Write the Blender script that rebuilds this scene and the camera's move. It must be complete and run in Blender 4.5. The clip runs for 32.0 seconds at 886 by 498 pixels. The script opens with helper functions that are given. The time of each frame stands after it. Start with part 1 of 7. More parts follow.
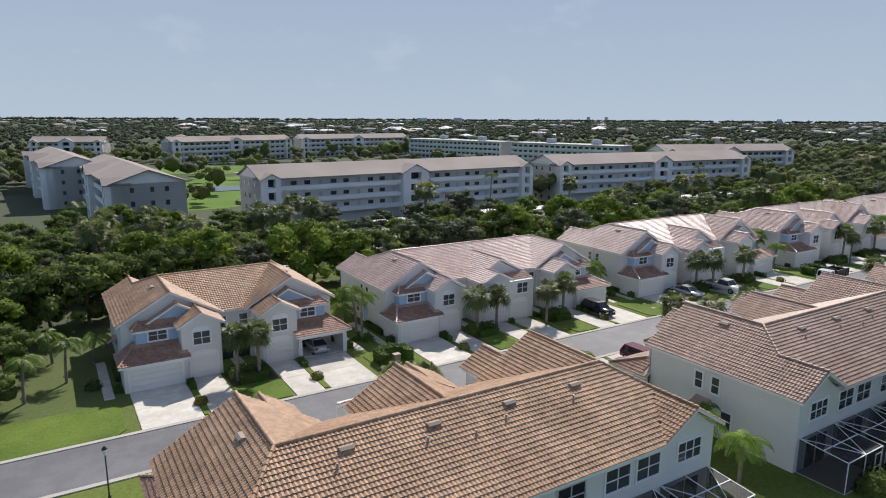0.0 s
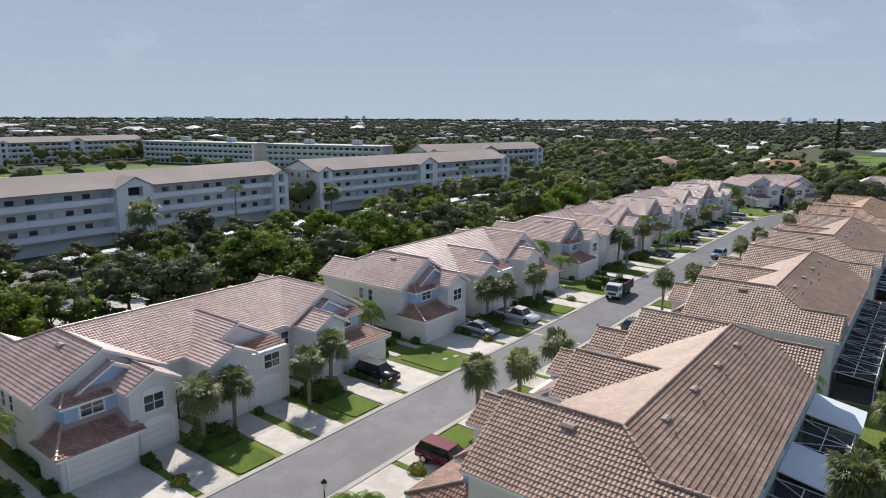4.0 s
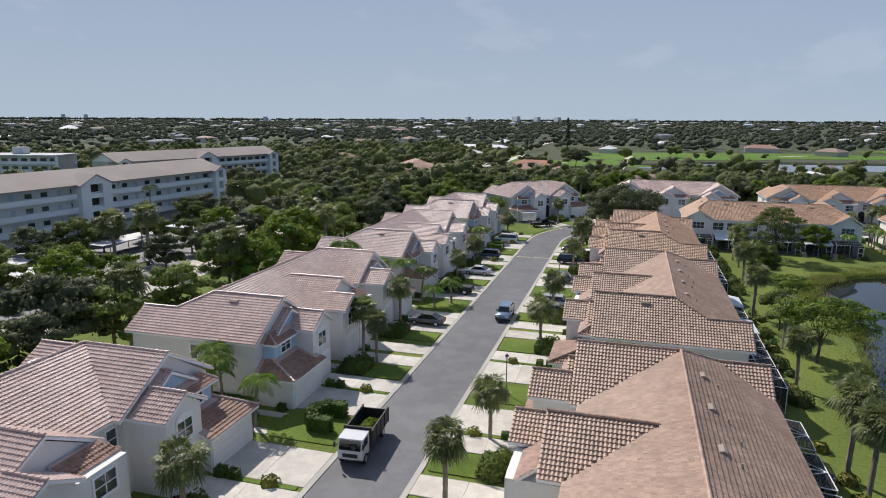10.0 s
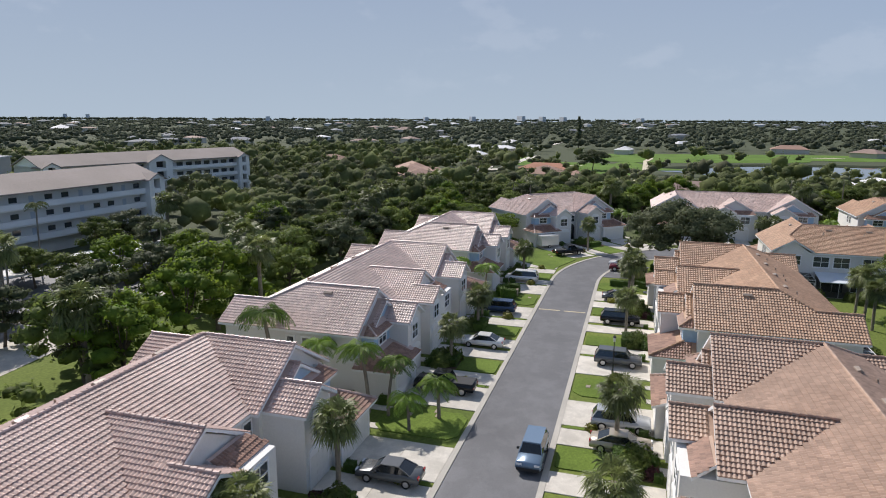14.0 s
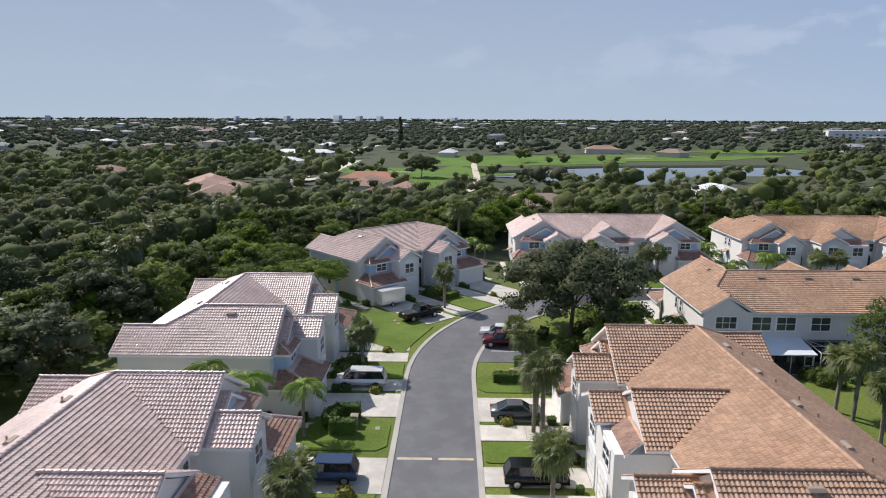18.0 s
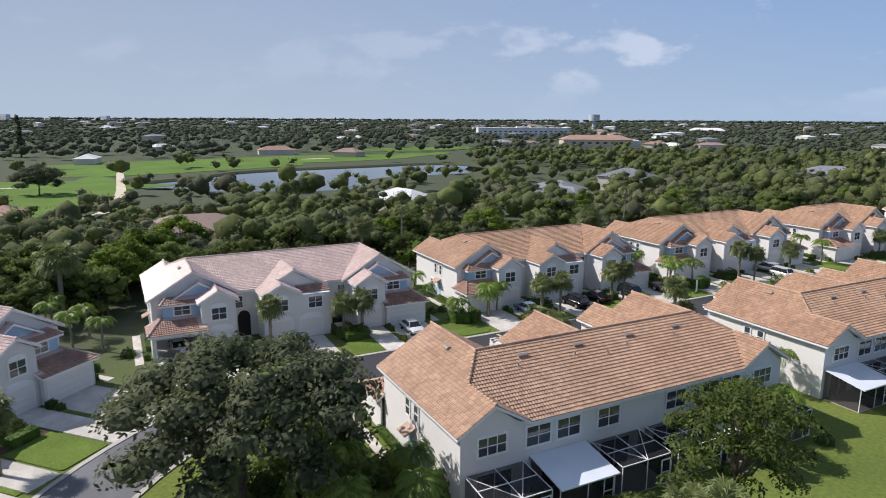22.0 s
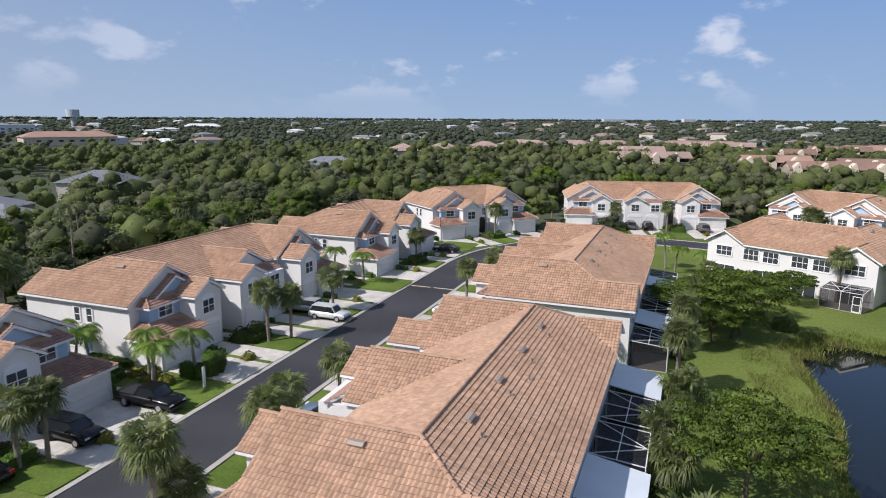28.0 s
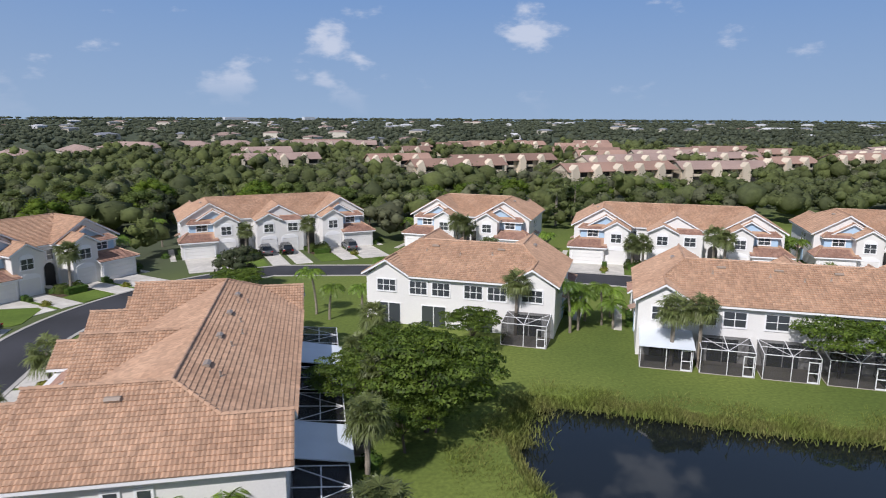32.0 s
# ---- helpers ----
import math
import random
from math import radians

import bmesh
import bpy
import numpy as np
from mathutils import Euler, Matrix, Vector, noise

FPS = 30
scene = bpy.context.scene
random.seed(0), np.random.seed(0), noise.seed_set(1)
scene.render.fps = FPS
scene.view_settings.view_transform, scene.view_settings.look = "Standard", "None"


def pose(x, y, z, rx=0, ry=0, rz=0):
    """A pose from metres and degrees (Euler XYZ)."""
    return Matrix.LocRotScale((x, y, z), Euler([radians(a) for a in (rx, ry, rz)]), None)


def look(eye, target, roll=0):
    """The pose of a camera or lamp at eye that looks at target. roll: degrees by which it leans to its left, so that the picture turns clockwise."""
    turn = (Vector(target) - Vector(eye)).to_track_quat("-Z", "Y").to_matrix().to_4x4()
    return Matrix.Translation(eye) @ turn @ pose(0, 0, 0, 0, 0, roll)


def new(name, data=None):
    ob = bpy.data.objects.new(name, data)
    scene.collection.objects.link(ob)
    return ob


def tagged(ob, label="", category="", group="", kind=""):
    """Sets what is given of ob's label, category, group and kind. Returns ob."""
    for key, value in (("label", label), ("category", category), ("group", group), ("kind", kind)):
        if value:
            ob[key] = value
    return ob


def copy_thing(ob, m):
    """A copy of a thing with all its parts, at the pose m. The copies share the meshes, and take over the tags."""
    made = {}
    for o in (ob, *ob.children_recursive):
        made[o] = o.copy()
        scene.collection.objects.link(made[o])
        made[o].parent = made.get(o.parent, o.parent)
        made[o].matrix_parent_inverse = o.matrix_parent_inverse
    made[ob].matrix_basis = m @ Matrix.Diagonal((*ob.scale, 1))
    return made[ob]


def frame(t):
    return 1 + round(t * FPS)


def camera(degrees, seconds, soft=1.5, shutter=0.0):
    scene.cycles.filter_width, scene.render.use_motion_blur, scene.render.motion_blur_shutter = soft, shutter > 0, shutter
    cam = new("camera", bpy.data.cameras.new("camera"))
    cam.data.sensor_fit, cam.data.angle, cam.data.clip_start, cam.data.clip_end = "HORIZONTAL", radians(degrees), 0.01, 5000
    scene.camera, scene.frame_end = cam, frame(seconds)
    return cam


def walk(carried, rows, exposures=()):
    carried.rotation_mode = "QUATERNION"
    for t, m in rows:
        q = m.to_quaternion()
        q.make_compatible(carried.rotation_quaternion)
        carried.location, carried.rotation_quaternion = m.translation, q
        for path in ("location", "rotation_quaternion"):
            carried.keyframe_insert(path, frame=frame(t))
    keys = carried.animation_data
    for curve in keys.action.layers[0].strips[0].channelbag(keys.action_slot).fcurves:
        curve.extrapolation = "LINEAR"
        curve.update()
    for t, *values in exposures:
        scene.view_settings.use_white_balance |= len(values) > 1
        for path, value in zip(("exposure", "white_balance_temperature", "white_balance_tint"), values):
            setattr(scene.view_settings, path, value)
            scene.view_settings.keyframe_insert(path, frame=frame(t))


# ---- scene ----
cam = camera(68.82, 32.0, soft=1.0, shutter=0.2)
PITCH, ROLL = -11.49, 0.31
# seconds, x, y, z, heading
ROWS = [
    (0, -1.91, 1.11, 25.95, -31.76),
    (0.5, -0.45, 2.96, 26.02, -34.28),
    (1, 1.04, 4.86, 26.04, -36.52),
    (1.5, 2.75, 6.86, 25.94, -38.71),
    (2, 4.72, 9.00, 25.83, -40.87),
    (2.5, 7.02, 11.36, 25.78, -43.41),
    (3, 9.44, 13.76, 25.78, -46.17),
    (3.5, 12.06, 16.18, 25.97, -49.35),
    (5.5, 24.77, 24.39, 26.75, -61.50),
    (6, 28.32, 25.86, 26.94, -64.47),
    (6.5, 31.89, 27.23, 27.05, -67.24),
    (7, 35.61, 28.51, 27.09, -70.05),
    (7.5, 39.46, 29.74, 27.06, -72.22),
    (8, 43.55, 30.91, 27.02, -73.43),
    (8.5, 47.74, 32.11, 26.94, -73.89),
    (9, 52.08, 33.34, 26.84, -73.96),
    (9.5, 56.56, 34.29, 26.61, -73.93),
    (10, 61.19, 35.23, 26.42, -73.80),
    (10.5, 65.73, 36.17, 26.15, -73.69),
    (11, 70.34, 37.16, 25.96, -73.61),
    (11.5, 74.94, 38.19, 25.70, -73.54),
    (12, 79.62, 39.30, 25.44, -73.53),
    (12.5, 84.34, 40.54, 25.18, -73.61),
    (13, 89.21, 41.86, 25.07, -73.59),
    (13.5, 94.17, 43.08, 25.12, -73.54),
    (14, 99.18, 44.30, 25.24, -73.40),
    (14.5, 104.08, 45.52, 25.30, -73.28),
    (16.5, 123.19, 50.59, 26.04, -76.52),
    (17, 127.64, 51.16, 26.33, -80.75),
    (17.5, 131.94, 51.52, 26.53, -85.06),
    (18, 136.21, 51.58, 26.64, -89.22),
    (18.5, 140.60, 51.36, 26.68, -93.24),
    (19, 145.00, 50.93, 26.61, -96.81),
    (19.5, 149.28, 50.20, 26.64, -100.21),
    (20, 153.29, 49.21, 26.75, -103.28),
    (20.5, 157.43, 47.94, 26.85, -106.62),
    (21, 161.58, 46.49, 26.88, -109.81),
    (21.5, 165.84, 44.87, 26.87, -113.37),
    (22, 170.03, 43.06, 26.79, -117.13),
    (22.5, 173.97, 41.05, 26.77, -121.06),
    (23, 177.47, 38.91, 26.74, -124.78),
    (23.5, 180.58, 36.49, 26.65, -128.42),
    (24, 183.44, 33.89, 26.46, -131.94),
    (24.5, 186.11, 30.93, 26.20, -135.42),
    (25, 188.69, 27.64, 25.97, -139.25),
    (25.5, 191.22, 24.32, 25.62, -142.97),
    (27.5, 199.66, 8.59, 23.75, -156.14),
    (28, 200.94, 4.80, 23.42, -158.99),
    (28.5, 202.13, 1.11, 23.18, -162.26),
    (29, 203.12, -2.50, 23.05, -165.61),
    (29.5, 203.82, -6.07, 23.02, -169.39),
    (30, 204.32, -9.52, 23.04, -173.59),
    (30.5, 204.59, -13.00, 23.15, -177.87),
    (31, 204.41, -16.57, 23.36, -181.87),
    (31.5, 203.91, -20.15, 23.49, -185.79),
    (32, 203.20, -23.85, 23.69, -190.95),
]
walk(cam, [(t, pose(x, y, z, 90 + PITCH, 0, yaw) @ pose(0, 0, 0, 0, 0, ROLL)) for t, x, y, z, yaw in ROWS],
     ((0, 0.29, 6430, 12), (12, 0.18, 6400, 12), (20, 0.27, 6290, 14), (25, 0.21, 6180, 14.5), (28, 0.13, 6090, 15), (32, -0.01, 6020, 14.5)))

# ---- light ----
SKY_LOW_SUN, SKY_TOP_SUN = (5.05, 6.08, 7.1), (3.85, 4.83, 6.4)
SKY_LOW_AWAY, SKY_TOP_AWAY = (4.35, 5.85, 7.6), (2.35, 4.1, 7.25)
SUN_EL, SUN_AZ = 44.0, 42.0          # height, and the way it lies from +y towards +x
world = bpy.data.worlds.new("sky")
scene.world = world
world.use_nodes = True
wn, wl = world.node_tree.nodes, world.node_tree.links
wn.clear()
w_out = wn.new("ShaderNodeOutputWorld")
w_bg = wn.new("ShaderNodeBackground")
w_sky = wn.new("ShaderNodeTexSky")
w_sky.sky_type = "NISHITA"
w_sky.sun_disc = False
w_sky.sun_elevation = radians(SUN_EL)
w_sky.sun_rotation = radians(SUN_AZ)
w_sky.altitude = 0.0
w_sky.air_density = 0.8
w_sky.dust_density = 1.2
w_sky.ozone_density = 3.0
w_bg.inputs["Strength"].default_value = 0.075
w_co = wn.new("ShaderNodeTexCoord")
w_sep = wn.new("ShaderNodeSeparateXYZ")
wl.new(w_co.outputs["Generated"], w_sep.inputs[0])


def w_node(kind, **sockets):
    n = wn.new(kind)
    for k, v in sockets.items():
        n.inputs[k.replace("_", " ")].default_value = v
    return n


def w_range(source, a, b, c, d, smooth=True):
    n = wn.new("ShaderNodeMapRange")
    n.interpolation_type = "SMOOTHSTEP" if smooth else "LINEAR"
    for k, v in (("From Min", a), ("From Max", b), ("To Min", c), ("To Max", d)):
        n.inputs[k].default_value = v
    wl.new(source, n.inputs["Value"])
    return n.outputs["Result"]


def w_blend(fac, one, two):
    n = wn.new("ShaderNodeMixRGB")
    wl.new(fac, n.inputs["Fac"])
    for k, v in (("Color1", one), ("Color2", two)):
        if isinstance(v, tuple):
            n.inputs[k].default_value = (*v, 1)
        else:
            wl.new(v, n.inputs[k])
    return n.outputs["Color"]


# haze low over the land: milky towards the sun, clear blue away from it
w_dot = wn.new("ShaderNodeVectorMath")
w_dot.operation = "DOT_PRODUCT"
w_dot.inputs[1].default_value = (math.sin(radians(SUN_AZ)), math.cos(radians(SUN_AZ)), 0)
wl.new(w_co.outputs["Generated"], w_dot.inputs[0])
w_away = w_range(w_dot.outputs["Value"], 0.75, -0.75, 0.0, 1.0)
w_up = w_range(w_sep.outputs["Z"], -0.01, 0.20, 0.0, 1.0, False)
w_low = w_blend(w_up, w_blend(w_away, SKY_LOW_SUN, SKY_LOW_AWAY), w_blend(w_away, SKY_TOP_SUN, SKY_TOP_AWAY))
w_clear = w_blend(w_range(w_sep.outputs["Z"], 0.15, 0.55, 0.0, 0.75), w_low, w_sky.outputs["Color"])
# small fair-weather clouds, mostly on the side away from the sun
w_sc = wn.new("ShaderNodeVectorMath")
w_sc.operation = "MULTIPLY"
w_sc.inputs[1].default_value = (1, 1, 2.1)
wl.new(w_co.outputs["Generated"], w_sc.inputs[0])
w_noise = w_node("ShaderNodeTexNoise", Scale=7.0, Detail=7.0, Roughness=0.56)
wl.new(w_sc.outputs[0], w_noise.inputs["Vector"])
w_wide = w_node("ShaderNodeTexNoise", Scale=3.1, Detail=1.0)
wl.new(w_sc.outputs[0], w_wide.inputs["Vector"])
w_thr = wn.new("ShaderNodeMath")
w_thr.operation = "MULTIPLY_ADD"
w_thr.inputs[1].default_value = 0.35
wl.new(w_wide.outputs["Fac"], w_thr.inputs[0])
wl.new(w_noise.outputs["Fac"], w_thr.inputs[2])
w_puff = w_range(w_thr.outputs[0], 0.745, 0.86, 0.0, 1.0)
w_cov = wn.new("ShaderNodeMath")
w_cov.operation = "MULTIPLY"
w_lift = wn.new("ShaderNodeMath")
w_lift.operation = "MULTIPLY"
wl.new(w_puff, w_lift.inputs[0])
wl.new(w_range(w_sep.outputs["Z"], 0.015, 0.075, 0.12, 1.0), w_lift.inputs[1])
wl.new(w_lift.outputs[0], w_cov.inputs[0])
wl.new(w_range(w_dot.outputs["Value"], 0.55, -0.5, 0.12, 0.85), w_cov.inputs[1])
# unseen brightening of the sky overhead, added as fill for shaded walls
w_upper_fill = w_range(w_sep.outputs["Z"], 0.22, 0.6, 0.0, 0.10)
w_clear = w_blend(w_upper_fill, w_clear, (7.4, 8.2, 9.6))
w_fin = w_blend(w_cov.outputs[0], w_clear, (8.2, 8.7, 9.6))
wl.new(w_fin, w_bg.inputs["Color"])
wl.new(w_bg.outputs[0], w_out.inputs[0])

sun = new("sun", bpy.data.lights.new("sun", "SUN"))
sun.data.energy = 4.3
sun.data.angle = radians(0.53)
sun.data.color = (1.0, 0.94, 0.86)
SUN_DIR = Vector((math.sin(radians(SUN_AZ)) * math.cos(radians(SUN_EL)), math.cos(radians(SUN_AZ)) * math.cos(radians(SUN_EL)), math.sin(radians(SUN_EL))))
sun.matrix_world = look(SUN_DIR * 200, (0, 0, 0))

# ---- materials ----
def mat(name, col, rough=0.8, spec=0.5, metal=0.0, var=0.12, scale=3.0, fine=40.0, bump=0.0, bump_scale=60.0, island=0.0, obvar=0.0, col2=None, alpha=1.0, trans=0.0, leafy=0.0, stain=0.0, stain_size=1.2):
    """A surface with two scales of variation in world coordinates, a fine relief, and a random tone by piece or object."""
    m = bpy.data.materials.new(name)
    m.use_nodes = True
    n, l = m.node_tree.nodes, m.node_tree.links
    b = n["Principled BSDF"]
    b.inputs["Roughness"].default_value = rough
    b.inputs["Specular IOR Level"].default_value = spec
    b.inputs["Metallic"].default_value = metal
    b.inputs["Alpha"].default_value = alpha
    b.inputs["Transmission Weight"].default_value = trans
    geo = n.new("ShaderNodeNewGeometry")
    big = n.new("ShaderNodeTexNoise")
    big.inputs["Scale"].default_value = 1.0 / scale
    big.inputs["Detail"].default_value = 5.0
    small = n.new("ShaderNodeTexNoise")
    small.inputs["Scale"].default_value = fine
    small.inputs["Detail"].default_value = 3.0
    l.new(geo.outputs["Position"], big.inputs["Vector"])
    l.new(geo.outputs["Position"], small.inputs["Vector"])
    mix = n.new("ShaderNodeMixRGB")
    c2 = col2 if col2 else tuple(c * (1 - var * 2) for c in col)
    mix.inputs["Color1"].default_value = (*col, 1)
    mix.inputs["Color2"].default_value = (*c2, 1)
    ramp = n.new("ShaderNodeValToRGB")
    ramp.color_ramp.elements[0].position = 0.35
    ramp.color_ramp.elements[1].position = 0.68
    l.new(big.outputs["Fac"], ramp.inputs[0])
    l.new(ramp.outputs["Color"], mix.inputs["Fac"])
    last = mix.outputs["Color"]
    hsv = n.new("ShaderNodeHueSaturation")
    l.new(last, hsv.inputs["Color"])
    mr = n.new("ShaderNodeMapRange")
    mr.inputs["From Min"].default_value = 0.25
    mr.inputs["From Max"].default_value = 0.75
    mr.inputs["To Min"].default_value = 1 - var
    mr.inputs["To Max"].default_value = 1 + var
    l.new(small.outputs["Fac"], mr.inputs["Value"])
    val = mr.outputs["Result"]
    for amount, node, socket in ((island, geo, "Random Per Island"), (obvar, None, "Random")):
        if amount:
            node = node or n.new("ShaderNodeObjectInfo")
            r = n.new("ShaderNodeMapRange")
            r.inputs["To Min"].default_value = 1 - amount
            r.inputs["To Max"].default_value = 1 + amount
            l.new(node.outputs[socket], r.inputs["Value"])
            mul = n.new("ShaderNodeMath")
            mul.operation = "MULTIPLY"
            l.new(val, mul.inputs[0])
            l.new(r.outputs["Result"], mul.inputs[1])
            val = mul.outputs[0]
    if stain:
        # weathered patches with fairly sharp outlines
        sn = n.new("ShaderNodeTexNoise")
        sn.inputs["Scale"].default_value = 1.0 / stain_size
        sn.inputs["Detail"].default_value = 6.0
        sn.inputs["Roughness"].default_value = 0.62
        l.new(geo.outputs["Position"], sn.inputs["Vector"])
        sr = n.new("ShaderNodeMapRange")
        sr.interpolation_type = "SMOOTHSTEP"
        for k, v in (("From Min", 0.44), ("From Max", 0.60), ("To Min", 1 - stain), ("To Max", 1 + stain * 0.6)):
            sr.inputs[k].default_value = v
        l.new(sn.outputs["Fac"], sr.inputs["Value"])
        mul = n.new("ShaderNodeMath")
        mul.operation = "MULTIPLY"
        l.new(val, mul.inputs[0])
        l.new(sr.outputs["Result"], mul.inputs[1])
        val = mul.outputs[0]
    l.new(val, hsv.inputs["Value"])
    l.new(hsv.outputs["Color"], b.inputs["Base Color"])
    if leafy:
        # thin leaves let some light through
        tl = n.new("ShaderNodeBsdfTranslucent")
        gain = n.new("ShaderNodeHueSaturation")
        gain.inputs["Value"].default_value = 1.6
        l.new(hsv.outputs["Color"], gain.inputs["Color"])
        l.new(gain.outputs["Color"], tl.inputs["Color"])
        ms = n.new("ShaderNodeMixShader")
        ms.inputs[0].default_value = leafy
        l.new(b.outputs[0], ms.inputs[1])
        l.new(tl.outputs[0], ms.inputs[2])
        l.new(ms.outputs[0], n["Material Output"].inputs["Surface"])
    if bump:
        bt = n.new("ShaderNodeTexNoise")
        bt.inputs["Scale"].default_value = bump_scale
        bt.inputs["Detail"].default_value = 4.0
        l.new(geo.outputs["Position"], bt.inputs["Vector"])
        bp = n.new("ShaderNodeBump")
        bp.inputs["Strength"].default_value = bump
        bp.inputs["Distance"].default_value = 0.03
        l.new(bt.outputs["Fac"], bp.inputs["Height"])
        l.new(bp.outputs["Normal"], b.inputs["Normal"])
    return m


STUCCO = mat("stucco", (0.77, 0.755, 0.725), 0.9, 0.3, var=0.04, scale=5, fine=8, bump=0.25, bump_scale=30)
STUCCO_BLUE = mat("stucco_blue", (0.42, 0.58, 0.74), 0.9, 0.3, var=0.04, scale=4, fine=8, bump=0.25, bump_scale=30)
TRIM = mat("trim_white", (0.85, 0.85, 0.85), 0.55, var=0.03, scale=4, fine=6)
DOOR = mat("garage_door_paint", (0.78, 0.77, 0.74), 0.5, var=0.03, scale=4, fine=6)
GLASS = mat("window_glass", (0.06, 0.068, 0.075), 0.05, 0.9, var=0.1, scale=6)
# near-black: shade painted into entries, stair wells and balconies; also fan grilles
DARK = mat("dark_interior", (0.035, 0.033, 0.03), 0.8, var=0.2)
TILE = {
    "tan": mat("clay_tile_tan", (0.49, 0.315, 0.195), 0.62, 0.4, var=0.08, scale=4, fine=25, bump=0.2, island=0.15, col2=(0.39, 0.24, 0.145), stain=0.12),
    "pink": mat("clay_tile_pink", (0.58, 0.42, 0.36), 0.42, 0.95, var=0.08, scale=4, fine=25, bump=0.2, island=0.13, col2=(0.48, 0.33, 0.275), stain=0.08),
    # the pink tile again, lightened: sun sheen on farther roofs put into colour
    "pale": mat("clay_tile_pale_pink", (0.63, 0.48, 0.425), 0.42, 0.9, var=0.08, scale=4, fine=25, bump=0.2, island=0.13, col2=(0.53, 0.39, 0.335), stain=0.07),
    "brown": mat("clay_tile_brown", (0.43, 0.295, 0.22), 0.56, 0.45, var=0.08, scale=4, fine=25, bump=0.2, island=0.15, col2=(0.36, 0.24, 0.175), stain=0.09),
    "orange": mat("clay_tile_orange", (0.475, 0.305, 0.20), 0.55, 0.45, var=0.08, scale=4, fine=25, bump=0.2, island=0.17, col2=(0.405, 0.25, 0.16), stain=0.06),
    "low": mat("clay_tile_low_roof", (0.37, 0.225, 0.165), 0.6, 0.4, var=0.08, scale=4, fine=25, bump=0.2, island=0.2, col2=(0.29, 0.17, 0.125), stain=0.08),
}
TILE_PIECE = mat("clay_tile_single", (0.475, 0.305, 0.20), 0.55, 0.45, var=0.08, scale=4, fine=25, bump=0.2, obvar=0.17, col2=(0.405, 0.25, 0.16), stain=0.06)
ASPHALT = mat("asphalt", (0.155, 0.157, 0.165), 0.68, 0.35, var=0.10, scale=9, fine=12, bump=0.3, bump_scale=40, col2=(0.12, 0.121, 0.128), stain=0.10, stain_size=2.4)
ASPHALT_NEW = mat("asphalt_fresh", (0.055, 0.055, 0.062), 0.85, 0.35, var=0.12, scale=9, fine=12, bump=0.3, bump_scale=40, col2=(0.033, 0.033, 0.036))
CONCRETE = mat("concrete", (0.60, 0.565, 0.505), 0.9, 0.3, var=0.08, scale=2.5, fine=10, bump=0.2, obvar=0.10, col2=(0.50, 0.47, 0.415), stain=0.08)
KERB = mat("kerb_concrete", (0.46, 0.435, 0.39), 0.9, 0.3, var=0.08, scale=3, fine=10, bump=0.2)
PAINT = mat("road_paint_cream", (0.55, 0.47, 0.32), 0.8, var=0.12, scale=1, fine=15)
LAWN = mat("lawn", (0.135, 0.195, 0.034), 0.95, 0.2, var=0.25, scale=6, fine=6, bump=0.6, bump_scale=25, col2=(0.08, 0.125, 0.02))
GROUND = mat("grass_ground", (0.15, 0.188, 0.04), 0.95, 0.2, var=0.25, scale=18, fine=3, bump=0.5, bump_scale=15, col2=(0.095, 0.132, 0.028))
WATER = mat("pond_water", (0.010, 0.013, 0.015), 0.03, 0.5, var=0.1, scale=20, bump=0.04, bump_scale=0.8)

# turf near the houses, leaf litter and scrub under the woods beyond
def ground_two():
    n, l = GROUND.node_tree.nodes, GROUND.node_tree.links
    b = n["Principled BSDF"]
    old = b.inputs["Base Color"].links[0].from_socket
    geo = n.new("ShaderNodeNewGeometry")
    d = n.new("ShaderNodeVectorMath")
    d.operation = "DISTANCE"
    d.inputs[1].default_value = (110, -25, 0)
    l.new(geo.outputs["Position"], d.inputs[0])
    r = n.new("ShaderNodeMapRange")
    r.inputs["From Min"].default_value = 130
    r.inputs["From Max"].default_value = 165
    l.new(d.outputs["Value"], r.inputs["Value"])
    mx = n.new("ShaderNodeMixRGB")
    mx.inputs["Color2"].default_value = (0.075, 0.088, 0.05, 1)
    l.new(r.outputs["Result"], mx.inputs["Fac"])
    l.new(old, mx.inputs["Color1"])
    l.new(mx.outputs["Color"], b.inputs["Base Color"])


ground_two()

